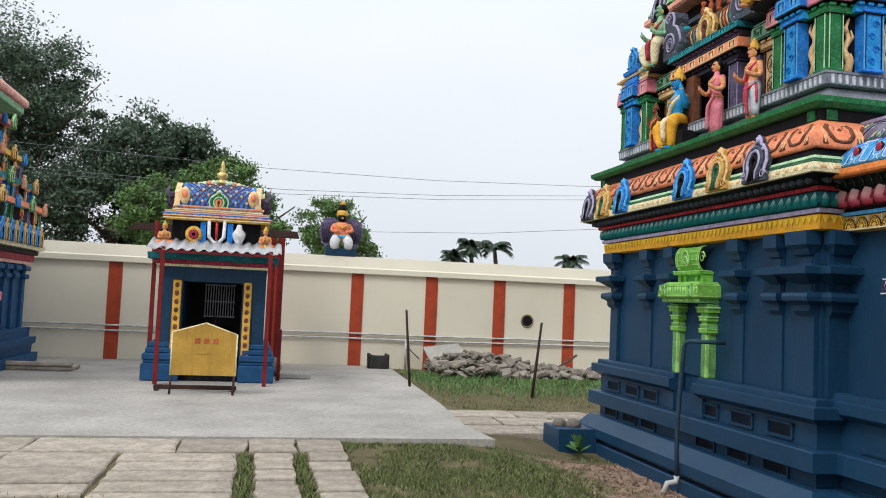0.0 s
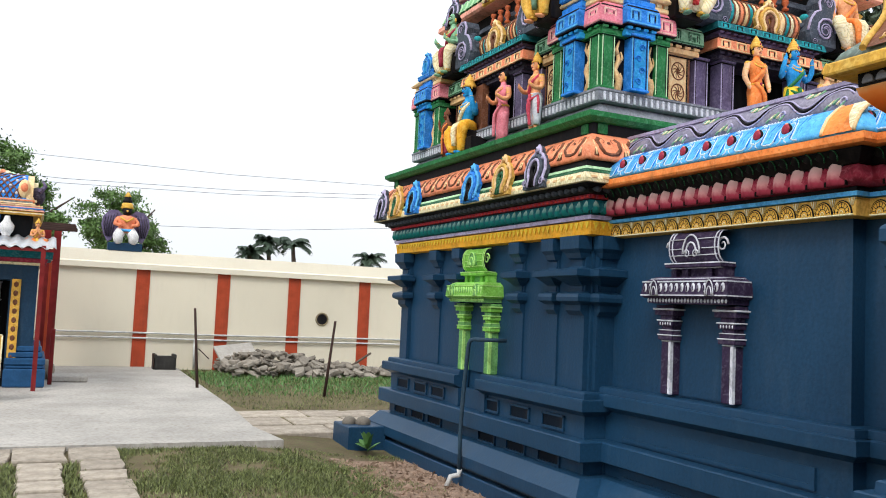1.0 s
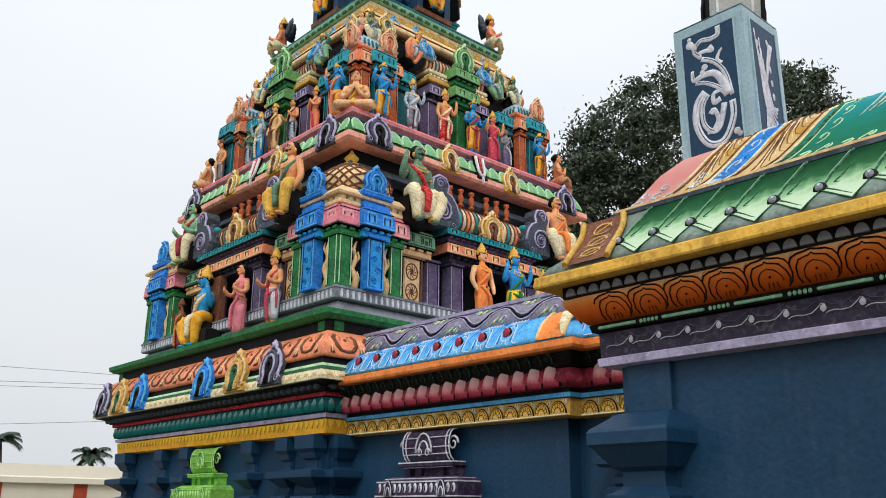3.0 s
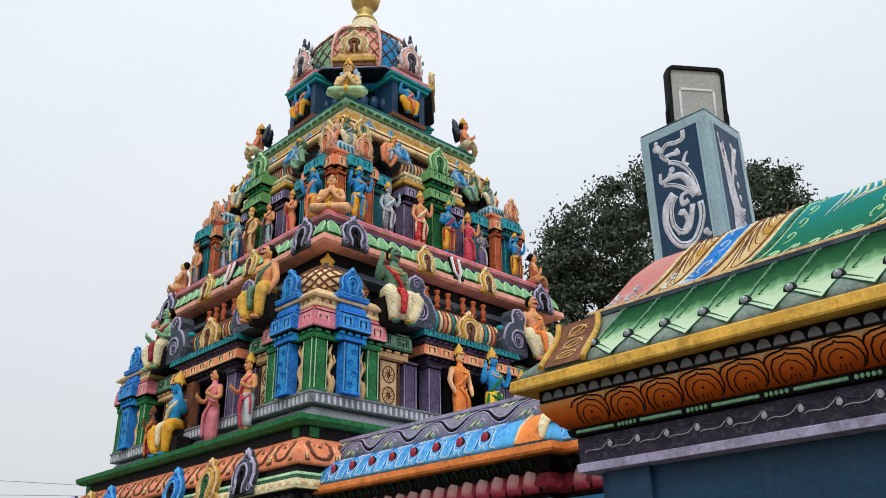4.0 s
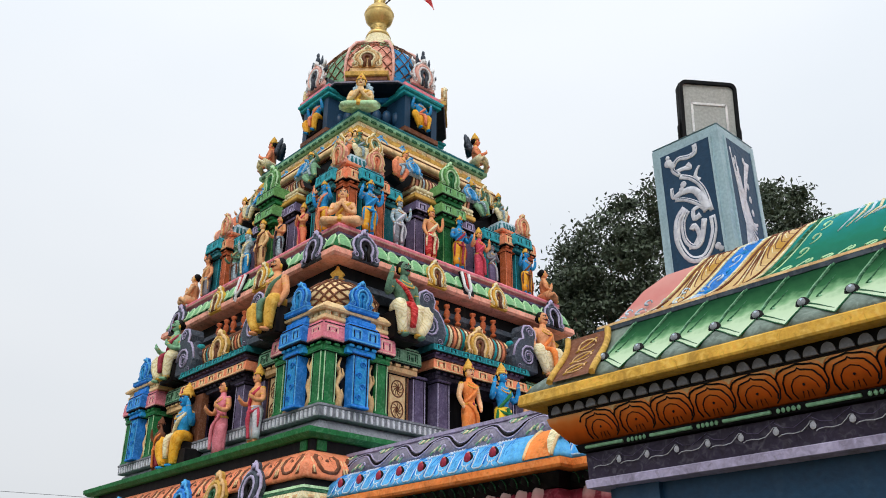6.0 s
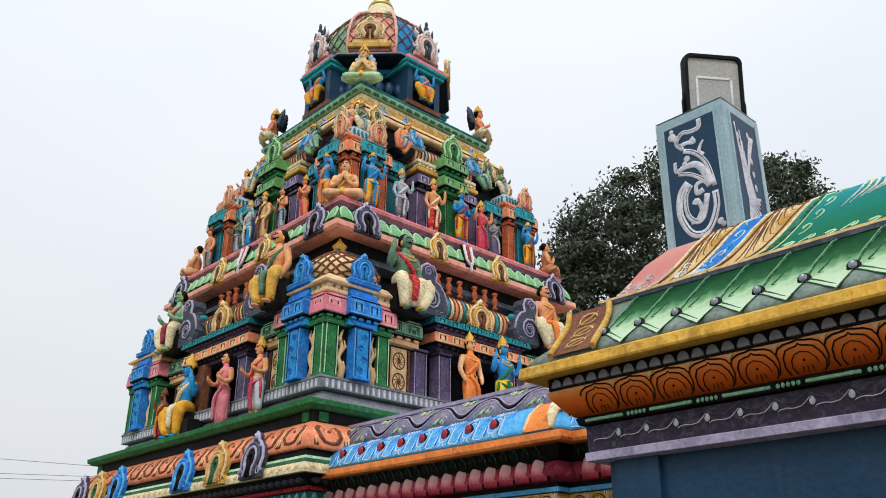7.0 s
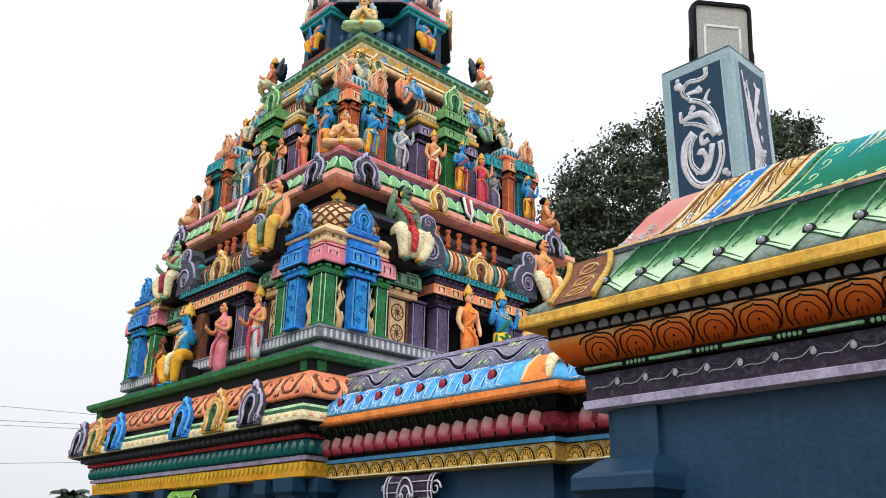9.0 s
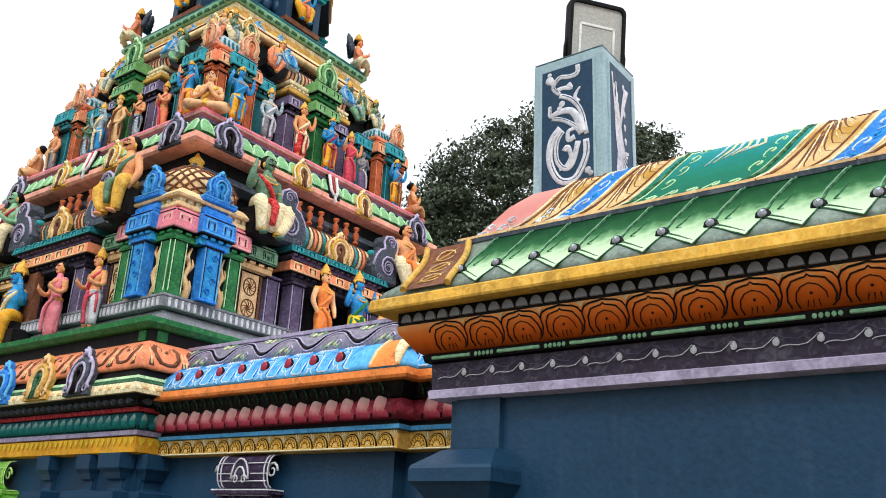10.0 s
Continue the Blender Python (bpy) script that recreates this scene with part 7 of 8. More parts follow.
# ---- paving ----
def slab_mesh(w, d, seed):
    rng = random.Random(seed)
    s = Shape(STONE)
    pts = []
    for x, y in ((-1, -1), (0, -1), (1, -1), (1, 0), (1, 1), (0, 1), (-1, 1), (-1, 0)):
        pts.append((x * w / 2 + rng.uniform(-0.02, 0.02), y * d / 2 + rng.uniform(-0.02, 0.02)))
    s.loft([[(x * q, y * q, z) for x, y in pts] for q, z in ((1, -0.1), (1, -0.012), (0.975, 0.0))], 0, False)
    return s.mesh("paving_slab")


walkway = thing("pavement_stone", (0, 8, 0), "worn pale stone slabs with grass in the joints", "pavement", kind="structure")
rng = random.Random(11)
cells = []
ex = [-6.2, -4.7, -3.4, -2.15, -0.65, 0.06, 0.58, 1.1]
cells += [(a, b, 9.25, 10.04) for a, b in zip(ex, ex[1:])]
ys = [9.2, 8.72, 8.3, 7.86, 7.42, 7.0, 6.56, 6.1]
for y1, y0 in zip(ys, ys[1:]):
    for a, b in ((-1.16, -0.02), (0.13, 0.52), (0.66, 1.08)):
        cells.append((a, b, y0 + 0.02, y1))
for y1, y0 in zip((9.2, 8.45, 7.75), (8.45, 7.75, 7.3)):
    for a, b in ((-5.6, -4.3), (-4.3, -3.2), (-3.2, -2.2), (-2.2, -1.18)):
        cells.append((a, b, y0 + 0.02, y1))
for j in range(4):
    x = 3.0 - 0.1 * j
    while x < 7.6:
        w = rng.uniform(0.7, 1.3)
        if j or x + w < 3.8:
            cells.append((x, min(x + w, 7.8), 10.25 + 0.74 * j, 10.97 + 0.74 * j))
        x += w
for n, (a, b, c, d) in enumerate(cells):
    m = Matrix.Translation(((a + b) / 2, (c + d) / 2, 0.012 + rng.uniform(-0.012, 0.006) - (0.04 if a > 2.5 else 0))) @ Euler((rng.uniform(-0.006, 0.006), rng.uniform(-0.006, 0.006), 0)).to_matrix().to_4x4()
    put("paving_slab", slab_mesh(b - a - 0.025, d - c - 0.03, n), walkway, m)


def scatter(name, spots, mat, label, category, blade=True):
    """Many small blades or chips as one piece of stuff. spots: (x, y, z, size)."""
    r = np.random.default_rng(7)
    v, f = [], []
    for x, y, z, q in spots:
        a = r.uniform(0, math.tau)
        c, sn = math.cos(a), math.sin(a)
        lx, ly = r.normal(0, 0.5, 2) * q
        n = len(v)
        v += [(x - c * q * 0.14, y - sn * q * 0.14, z), (x + c * q * 0.14, y + sn * q * 0.14, z), (x + lx * 0.6 + c * q * 0.08, y + ly * 0.6 + sn * q * 0.08, z + q * 0.6), (x + lx, y + ly, z + q)]
        f += [(n, n + 1, n + 2), (n, n + 2, n + 3)]
    me = bpy.data.meshes.new(name)
    me.from_pydata(v, [], f)
    me.materials.append(mat)
    tagged(put(name, me, None), label, category, kind="stuff")


gr = np.random.default_rng(5)
spots = []
while len(spots) < 52000:
    x, y = gr.uniform(1.0, 4.4), gr.uniform(5.6, 10.0)
    dens = 0.5 + 0.9 * noise.noise(Vector((x * 1.3, y * 1.3, 3))) + 0.4 * noise.noise(Vector((x * 5, y * 5, 1)))
    dens -= max(0, (x - 2.9 - 0.12 * (y - 6)) * 0.9)
    if gr.uniform() < dens:
        spots.append((x, y, level(x, y) - 0.005, gr.uniform(0.015, 0.05)))
for gx in (0.055, 0.59):
    for k in range(1500):
        y = gr.uniform(6.0, 9.2)
        spots.append((gx + gr.normal(0, 0.04), y, -0.03, gr.uniform(0.03, 0.07)))
for k in range(2500):
    x, y = gr.uniform(-6, -1.0), gr.uniform(5.8, 7.35)
    spots.append((x, y, -0.03, gr.uniform(0.03, 0.07)))
scatter("grass_lawn", spots, GRASS, "short patchy dry green grass", "grass")
spots = []
while len(spots) < 22000:
    x, y = gr.uniform(3.1, 10), gr.uniform(13.3, 20.6)
    if x - 3.1 < (13.9 - y) * 0.4:
        continue
    if gr.uniform() < 0.62 + 0.7 * noise.noise(Vector((x * 0.7, y * 0.7, 9))):
        spots.append((x, y, level(x, y) - 0.01, gr.uniform(0.025, 0.06) * (1.5 if y > 17.5 else 1)))
scatter("grass_rough", spots, GRASS, "rough green grass and weeds below the wall", "grass")
spots = [(gr.uniform(3.4, 8.5), 15.0 + 4.8 * gr.uniform() ** 0.6, -0.03, gr.uniform(0.03, 0.11)) for k in range(6000)]
scatter("weeds_rough", spots, WEED, "leafy weeds round the rubble", "weeds")
chips_v, chips_f = [], []
for k in range(7000):
    x, y = gr.uniform(2.8, 4.35), gr.uniform(5.6, 9.6)
    if gr.uniform() > (x - 2.7 - 0.1 * (y - 6)) * 0.9:
        continue
    z, q = level(x, y), gr.uniform(0.012, 0.045)
    p = [(x + q * a, y + q * b, z + q * c) for a, b, c in gr.normal(0, 0.6, (4, 3))]
    n = len(chips_v)
    chips_v += p
    chips_f += [(n, n + 1, n + 2), (n, n + 1, n + 3), (n + 1, n + 2, n + 3), (n, n + 2, n + 3)]
me = bpy.data.meshes.new("gravel")
me.from_pydata(chips_v, [], chips_f)
me.materials.append(GRAVEL)
tagged(put("gravel", me, None), "reddish brick chips and gravel along the plinth", "gravel", kind="stuff")
s = Shape(GRAVEL)
gv = [[(3.25 + 1.15 * i / 8 - (0.1 * math.sin(j * 1.7) if i == 0 else 0), 5.6 + 0.4 * j, level(3.25 + 1.15 * i / 8, 5.6 + 0.4 * j) - (0.02 if i == 0 else -0.012 + 0.012 * noise.noise(Vector((i, j, 2))))) for i in range(9)] for j in range(11)]
s.loft(gv, 0, True, closed=False, caps=False)
solo("soil_strip", s, "bare reddish soil beside the temple plinth", "soil", kind="structure")

# ---- rubble heap, crate, posts ----
heap = thing("rubble_heap", (5.5, 19.5, 0), "heap of broken concrete slabs and stones at the wall", "rubble")
rng = random.Random(21)
stones = []
for k in range(6):
    s = Shape(RUBBLE)
    w, d, h = rng.uniform(0.22, 0.48), rng.uniform(0.14, 0.3), rng.uniform(0.03, 0.11)
    base = [(x * w / 2 + rng.uniform(-0.06, 0.06), y * d / 2 + rng.uniform(-0.06, 0.06)) for x, y in ((-1, -1), (0.2, -1.1), (1, -0.8), (1.05, 0.3), (0.7, 1), (-0.5, 1.1), (-1, 0.4))]
    s.loft([[(x * q, y * q, z) for x, y in base] for q, z in ((0.95, 0), (1, h * 0.4), (0.93, h))], 0, False)
    stones.append(s.mesh("broken_stone"))
for k in range(290):
    x = 4.1 + 3.9 * rng.random() ** 1.15
    y = rng.uniform(18.6, 20.5)
    top = 0.42 * math.exp(-((x - 5.2) / 1.3) ** 2) * (1 - abs(y - 19.8) / 1.4) + 0.12
    z = rng.uniform(0, max(top, 0.05))
    put("broken_stone", rng.choice(stones), heap, Matrix.Translation((x, y, z)) @ Euler((rng.uniform(-0.5, 0.5), rng.uniform(-0.5, 0.5), rng.uniform(0, 6))).to_matrix().to_4x4() @ Matrix.Scale(rng.uniform(0.35, 0.95), 4))
s = Shape(CONCRETE)
s.box(-0.45, 0.45, -0.3, 0.3, 0, 0.06, 0, 0.01)
put("broken_slab", s.mesh("broken_slab"), heap, Matrix.Translation((4.5, 20.2, 0.42)) @ Euler((0.5, -0.12, 0.1)).to_matrix().to_4x4(), "tilted grey slab")
s = Shape(BARK)
s.tube([(7.0, 19.6, 0.1), (7.7, 19.8, 0.5)], 0.03, 0, 6)
put("plank", s.mesh("plank"), heap)
CRATE = paint("crate_grey", (0.05, 0.048, 0.045))
crate = thing("plastic_crate", (2.9, 20.2, 0.03), "dark grey plastic crate standing on the concrete", "crate")
s = Shape(CRATE)
for x0, x1, y0, y1 in ((2.66, 3.14, 20.0, 20.02), (2.66, 3.14, 20.34, 20.36), (2.66, 2.68, 20.0, 20.36), (3.12, 3.14, 20.0, 20.36)):
    s.box(x0, x1, y0, y1, 0.03, 0.32, 0, 0.006)
s.box(2.66, 3.14, 20.0, 20.36, 0.03, 0.05)
for q in range(5):
    s.box(2.72 + 0.085 * q, 2.75 + 0.085 * q, 19.985, 20.005, 0.06, 0.27, 0, 0.004)
for x in (2.66, 3.08):
    s.box(x, x + 0.06, 19.98, 20.38, 0.28, 0.37, 0, 0.01)
part("body", s, crate)
for a, b in (((2.96, 16.1, 0.0), (2.83, 16.1, 1.47)), ((5.05, 15.1, -0.05), (5.19, 15.1, 1.35))):
    s = Shape(RUST)
    s.tube([a, tuple((p + q) / 2 for p, q in zip(a, b)), b], 0.028, 0, 6, 0.022)
    solo("iron_post", s, "thin leaning rusty iron post in the ground", "post", group="iron posts")
s = Shape(PVC, RUST)
s.tube([(3.65, 20.72, 0.0), (3.63, 20.7, 0.4), (3.64, 20.72, 0.72)], 0.03, 0, 6)
s.tube([(3.64, 20.7, 0.45), (3.72, 20.6, 0.47), (3.95, 20.5, 0.25)], 0.014, 1, 5)
solo("tap_pipe", s, "short upright pipe with a tap at the wall", "pipe")

# ---- small shrine with its awning ----
SX, SY = -0.74, 17.0
shrine = thing("shrine", (SX, SY, 0.03), "small blue shrine with a painted vaulted roof and dark doorway", "shrine")
SH = (SX - 0.94, SX + 0.94, 16.15, 18.0)
s = Shape("navy")
s.box(SH[0], SH[0] + 0.42, SH[2], SH[3], 0.03, 2.1, 0, 0.01)
s.box(SH[1] - 0.42, SH[1], SH[2], SH[3], 0.03, 2.1, 0, 0.01)
s.box(SH[0] + 0.42, SH[1] - 0.42, SH[2] + 0.02, SH[3], 1.82, 2.1, 0, 0.01)
part("wall", s, shrine)
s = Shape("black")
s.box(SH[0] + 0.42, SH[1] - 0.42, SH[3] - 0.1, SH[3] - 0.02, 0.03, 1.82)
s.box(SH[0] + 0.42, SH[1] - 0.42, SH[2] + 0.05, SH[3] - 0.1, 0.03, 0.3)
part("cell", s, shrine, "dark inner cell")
NAVY2 = paint("shrine_blue", (0.022, 0.085, 0.2), rough=0.55, vary=0.2, dirt=0.2)
for x0, x1 in ((SH[0] - 0.2, SH[0] + 0.4), (SH[1] - 0.4, SH[1] + 0.2)):
    s = Shape(NAVY2)
    for a, z0, z1 in ((0.0, 0.03, 0.34), (-0.05, 0.34, 0.4), (-0.02, 0.4, 0.52), (-0.1, 0.52, 0.62), (-0.16, 0.62, 0.72)):
        s.box(x0 - a * 0.6 - 0.02, x1 + a * 0.6 + 0.02, SH[2] - 0.12 - a * 0.6, SH[3] + 0.1, z0, z1, 0, 0.02)
    part("plinth", s, shrine)
for q in (-1, 1):
    s = Shape("gold", "brown")
    x = SX + q * 0.62
    s.box(x - 0.07, x + 0.07, SH[2] - 0.05, SH[2] + 0.05, 0.45, 1.84, 0, 0.008)
    for k in range(9):
        s.ball((x, SH[2] - 0.05, 0.55 + 0.15 * k), 0.04, 0.012, 0.05, 1, 8, 4)
    part("door_jamb", s, shrine, "yellow door jamb with a painted pattern")
s = Shape("pale")
for k in range(12):
    x = SX - 0.22 + 0.05 * k
    s.box(x - 0.008, x + 0.008, SH[3] - 0.16, SH[3] - 0.12, 1.15, 1.78)
for z in (1.15, 1.45, 1.78):
    s.box(SX - 0.24, SX + 0.36, SH[3] - 0.165, SH[3] - 0.115, z, z + 0.02)
part("window_grille", s, shrine, "pale window grille at the back of the cell")
solo("statue", statue("sit", "black", "dark", "brown", "dark", 1.0, "give"), "dark stone idol seated inside the shrine", "statue", m=Matrix.Translation((SX + 0.03, 17.2, 0.3)))
for d, z0, z1, c in ((0.06, 2.08, 2.13, "cream"), (0.12, 2.13, 2.2, "maroon"), (0.2, 2.2, 2.32, "teal"), (0.14, 2.32, 2.46, "dark")):
    band("cornice_band", c, SH, [(-0.2, z0), (d, z0 + 0.002), (d + 0.01, z1 - 0.004), (-0.2, z1)], shrine)
s = Shape("black", "navy")
s.box(SH[0] + 0.15, SH[1] - 0.15, SH[2] + 0.15, SH[3] - 0.15, 2.4, 3.0)
part("neck", s, shrine)
RT = (SH[0] + 0.12, SH[1] - 0.12, SH[2] + 0.12, SH[3] - 0.12)
band("roof_ledge", "gold", RT, [(-0.2, 2.93), (0.1, 2.932), (0.12, 2.99), (-0.2, 3.0)], shrine)
band("roof_ledge", "salmon", RT, [(-0.2, 3.0), (0.14, 3.002), (0.1, 3.08), (0.0, 3.12), (-0.3, 3.13)], shrine)
band("roof_ledge", "steel", RT, [(-0.4, 3.13), (-0.05, 3.132), (-0.06, 3.22), (-0.4, 3.225)], shrine)
for d, z, c in ((0.125, 2.955, "cream"), (0.135, 3.035, "blue"), (0.105, 3.085, "peach"), (-0.02, 3.13, "cream"), (-0.03, 3.185, "coral")):
    band("roof_line", c, RT, [(-0.3, z), (d + 0.006, z + 0.001), (d + 0.008, z + 0.02), (-0.3, z + 0.022)], shrine)
for j in range(13):
    put("bead", bead, shrine, on_south(RT[0] + (RT[1] - RT[0]) * (j + 0.5) / 13, RT[2] - 0.13, 3.0) @ Matrix.Diagonal((1.3, 1, 1.1, 1)))
s = Shape("blue", "brown", "pale", "purple", "coral")
def vault_pt(x, a, up=0.0):
    return (SX + x, SY + 0.08 - (0.62 + up) * math.cos(radians(a)), 3.2 + (0.52 + up) * math.sin(radians(a)) ** 0.8)
s.loft([[vault_pt(x, a) for a in range(0, 181, 15)] for x in (-0.66, -0.3, 0, 0.3, 0.66)], 0, True, closed=False, caps=False)
for k in range(-6, 7):
    for e in (-1, 1):
        pts = [vault_pt(0.1 * k + e * 0.1 * j, 15 * j, 0.008) for j in range(0, 6) if abs(0.1 * k + e * 0.1 * j) < 0.62]
        if len(pts) > 1:
            s.tube(pts, 0.012, 1, 4)
for j in range(5):
    for k in range(6):
        s.ball(vault_pt(-0.5 + 0.2 * k + 0.1 * (j % 2), 10 + 14 * j, 0.0), 0.03, 0.02, 0.03, 2, 6, 4)
part("vault_roof", s, shrine, "blue vaulted roof with a diamond net")
for q in (-1, 1):
    s = Shape("peach", "coral", "purple", "cream")
    s.m = Matrix.Translation((SX + q * 0.68, SY + 0.08, 3.2)) @ Matrix.Rotation(radians(90), 4, "Z")
    for r, y, i in ((0.64, 0.02, 0), (0.5, -0.05 * q, 3), (0.3, -0.1 * q, 1)):
        s.prism([(x, z * 0.8) for x, z in arc(r, 0, 180, 14)], min(0, -0.1 * q) + y, max(0, -0.1 * q) + y, i)
    part("gable_end", s, shrine, "round painted gable end")
    s = Shape("purple", "mauve")
    s.ball((SX + q * 0.83, SY - 0.3, 3.32), 0.13, 0.14, 0.16, 0, 10, 6)
    s.tube([(SX + q * 0.86, SY - 0.42, 3.38), (SX + q * 0.95, SY - 0.42, 3.5), (SX + q * 0.9, SY - 0.42, 3.58)], 0.05, 1, 6, 0.02)
    part("roof_beast", s, shrine)
    s = Shape("coral", "peach")
    s.m = Matrix.Translation((SX + q * 0.62, SY - 0.52, 3.22))
    s.ball((0, 0, 0.19), 0.1, 0.07, 0.17, 1, 10, 6)
    s.ball((0, -0.05, 0.21), 0.06, 0.05, 0.08, 0, 10, 6)
    part("roof_scroll", s, shrine)
s = Shape("cream", "mint", "coral")
for k in range(11):
    s.ball((SX - 0.4 + 0.08 * k, SY + 0.08, 3.7 + 0.06 * math.sin(math.pi * k / 10)), 0.07, 0.07, 0.06, k % 3, 8, 4)
part("ridge", s, shrine)
put("horseshoe_gable", kudu(0.36, 0.4, "green", "mint", "coral"), shrine, on_south(SX, SY - 0.62, 3.14))
s = Shape("brass")
s.lathe([(0.12, 3.74), (0.07, 3.8), (0.05, 3.83), (0.11, 3.88), (0.1, 3.94), (0.04, 3.98), (0.07, 4.01), (0.03, 4.05), (0.045, 4.08), (0.008, 4.2)], 0, (SX, SY + 0.08), 12)
part("finial", s, shrine, "brass pot finial")
for x, sh, lb in ((-0.9, statue("cross", "skin", "coral", "gold", "gold", 0.62, "pray"), "small orange plaster figure sitting on the shrine cornice"), (0.88, statue("cross", "skin", "orange", "gold", "gold", 0.62, "pray"), "small orange plaster figure sitting on the shrine cornice")):
    solo("statue", sh, lb, "statue", m=Matrix.Translation((SX + x, 16.12, 2.461)), group="shrine figures")
em = Shape("gold", "maroon", "white")
em.m = Matrix.Translation((SX - 0.4, 16.2, 2.68)) @ Matrix.Rotation(radians(90), 4, "X")
em.lathe([(0.14, 0), (0.15, 0.03), (0.1, 0.05), (0.06, 0.03), (0.03, 0.06)], 0, n=16)
em.lathe([(0.09, 0.045), (0.08, 0.07), (0.04, 0.06)], 1, n=16)
em.m = Matrix()
em.box(SX - 0.45, SX - 0.35, 16.15, 16.25, 2.46, 2.56, 0)
part("disc_emblem", em, shrine, "gold and red disc emblem")
em = Shape("white", "red", "blue")
em.tube([(SX - 0.14, 16.18, 2.95), (SX - 0.13, 16.18, 2.65), (SX - 0.05, 16.18, 2.55), (SX + 0.05, 16.18, 2.55), (SX + 0.13, 16.18, 2.65), (SX + 0.14, 16.18, 2.95)], 0.035, 0, 6)
em.tube([(SX, 16.18, 2.95), (SX, 16.18, 2.6)], 0.025, 1, 6)
for x in (-0.24, 0.24):
    em.box(SX + x - 0.05, SX + x + 0.05, 16.2, 16.26, 2.46, 2.92, 2, 0.01)
part("sacred_mark", em, shrine, "white and red sacred mark")
em = Shape("gold", "white")
em.lathe([(0.08, 2.46), (0.1, 2.5), (0.05, 2.54), (0.11, 2.66), (0.12, 2.74), (0.06, 2.82), (0.04, 2.9)], 1, (SX + 0.4, 16.2), 10)
part("shell_emblem", em, shrine, "white shell emblem")

awning = thing("awning", (SX, 15.7, 0.03), "rusty corrugated tin awning on dark red posts", "awning")
s = Shape(TIN)
rows = []
for k in range(64):
    x = -1.86 + 2.3 * k / 63
    rows.append([(x, y, z + 0.025 * math.sin(k * 1.25)) for y, z in ((15.45, 2.36), (15.85, 2.47), (16.25, 2.58))])
s.loft([r + [(x, y, z - 0.006) for x, y, z in r[::-1]] for r in rows], 0, True)
part("tin_sheet", s, awning)
for x, y, h in ((-1.58, 15.5, 2.4), (0.25, 15.5, 2.4), (-1.8, 16.3, 2.9), (0.51, 16.6, 1.0)):
    s = Shape(IRON)
    s.box(x - 0.035, x + 0.035, y - 0.035, y + 0.035, 0.03, h, 0, 0.004)
    part("post", s, awning)
s = Shape(IRON)
s.box(-1.75, 0.4, 15.47, 15.53, 2.3, 2.35)
part("rail", s, awning)

frame_red = thing("steel_frame", (0.5, 19.0, 0.03), "dark red steel post frame with bare purlins", "frame")
for x, y in ((0.32, 19.2), (0.52, 19.6)):
    s = Shape(IRON)
    s.box(x - 0.07, x + 0.07, y - 0.05, y + 0.05, 0.03, 2.95, 0, 0.004)
    part("post", s, frame_red)
s = Shape(BRICKRED)
s.box(0.34, 0.56, 19.9, 19.94, 0.03, 2.3, 0, 0.003)
part("panel", s, frame_red)
for k in range(4):
    s = Shape(RUST)
    s.box(-2.6, 0.85, 18.5 + 0.35 * k, 18.55 + 0.35 * k, 2.86 + 0.06 * k, 2.91 + 0.06 * k, 0, 0.004)
    part("purlin", s, frame_red)

board = thing("notice_board", (-0.78, 14.1, 0.03), "yellow pentagon board on two dark legs", "board")
BOARD = paint("board_yellow", (0.5, 0.3, 0.06), rough=0.6, vary=0.2, scale=3, dirt=0.5, stain=(0.3, 0.12, 0.03))
s = Shape(BOARD)
s.prism([(-1.2, 0.33), (-0.22, 0.33), (-0.22, 0.98), (-0.7, 1.14), (-1.2, 0.99)], 14.08, 14.11)
part("panel", s, board)
s = Shape("cream")
for a, b in (((-1.21, 0.99), (-0.7, 1.15)), ((-0.7, 1.15), (-0.21, 0.98)), ((-1.205, 0.33), (-1.205, 0.99)), ((-0.215, 0.33), (-0.215, 0.98))):
    s.tube([(a[0], 14.09, a[1]), (b[0], 14.09, b[1])], 0.014, 0, 5)
part("rim", s, board)
for k in range(3):
    for x0, x1, z0, z1 in ((-0.86 + 0.14 * k, -0.78 + 0.14 * k, 0.83, 0.91), (-0.84 + 0.1 * k, -0.76 + 0.1 * k, 0.66, 0.7)):
        s = Shape("rust" if z0 > 0.8 else BOARD)
        s.box(x0, x1, 14.073, 14.079, z0, z1, 0, 0.01)
        part("letter", s, board, "faded rust-brown painted letter")
for x in (-1.19, -0.23):
    s = Shape(RUST)
    s.tube([(x, 14.1, 0.35), (x - 0.01, 14.06, 0.03)], 0.02, 0, 6)
    part("leg", s, board)
s = Shape(RUST)
s.box(-1.5, -0.2, 14.6, 14.66, 0.05, 0.12, 0, 0.01)
for x in (-1.45, -0.25):
    s.box(x - 0.03, x + 0.03, 14.5, 14.76, 0.03, 0.06)
part("foot_bar", s, board)
s = Shape(CONCRETE)
s.box(0.5, 1.15, 17.0, 17.6, 0.03, 0.14, 0, 0.02)
solo("concrete_step", s, "low grey concrete block beside the shrine", "block")
s = Shape(STONE)
s.box(-4.5, -3.3, 17.5, 18.2, 0.03, 0.12, 0, 0.02)
s.box(-4.5, -3.3, 17.45, 17.55, 0.12, 0.2, 0, 0.02)
solo("stone_trough", s, "low brownish stone trough on the concrete", "trough")
s = Shape("rose", RUBBLE)
s.ball((0.45, 17.6, 0.2), 0.16, 0.14, 0.2, 1, 10, 6)
solo("boulder", s, "rounded pinkish stone beside the shrine", "stone")

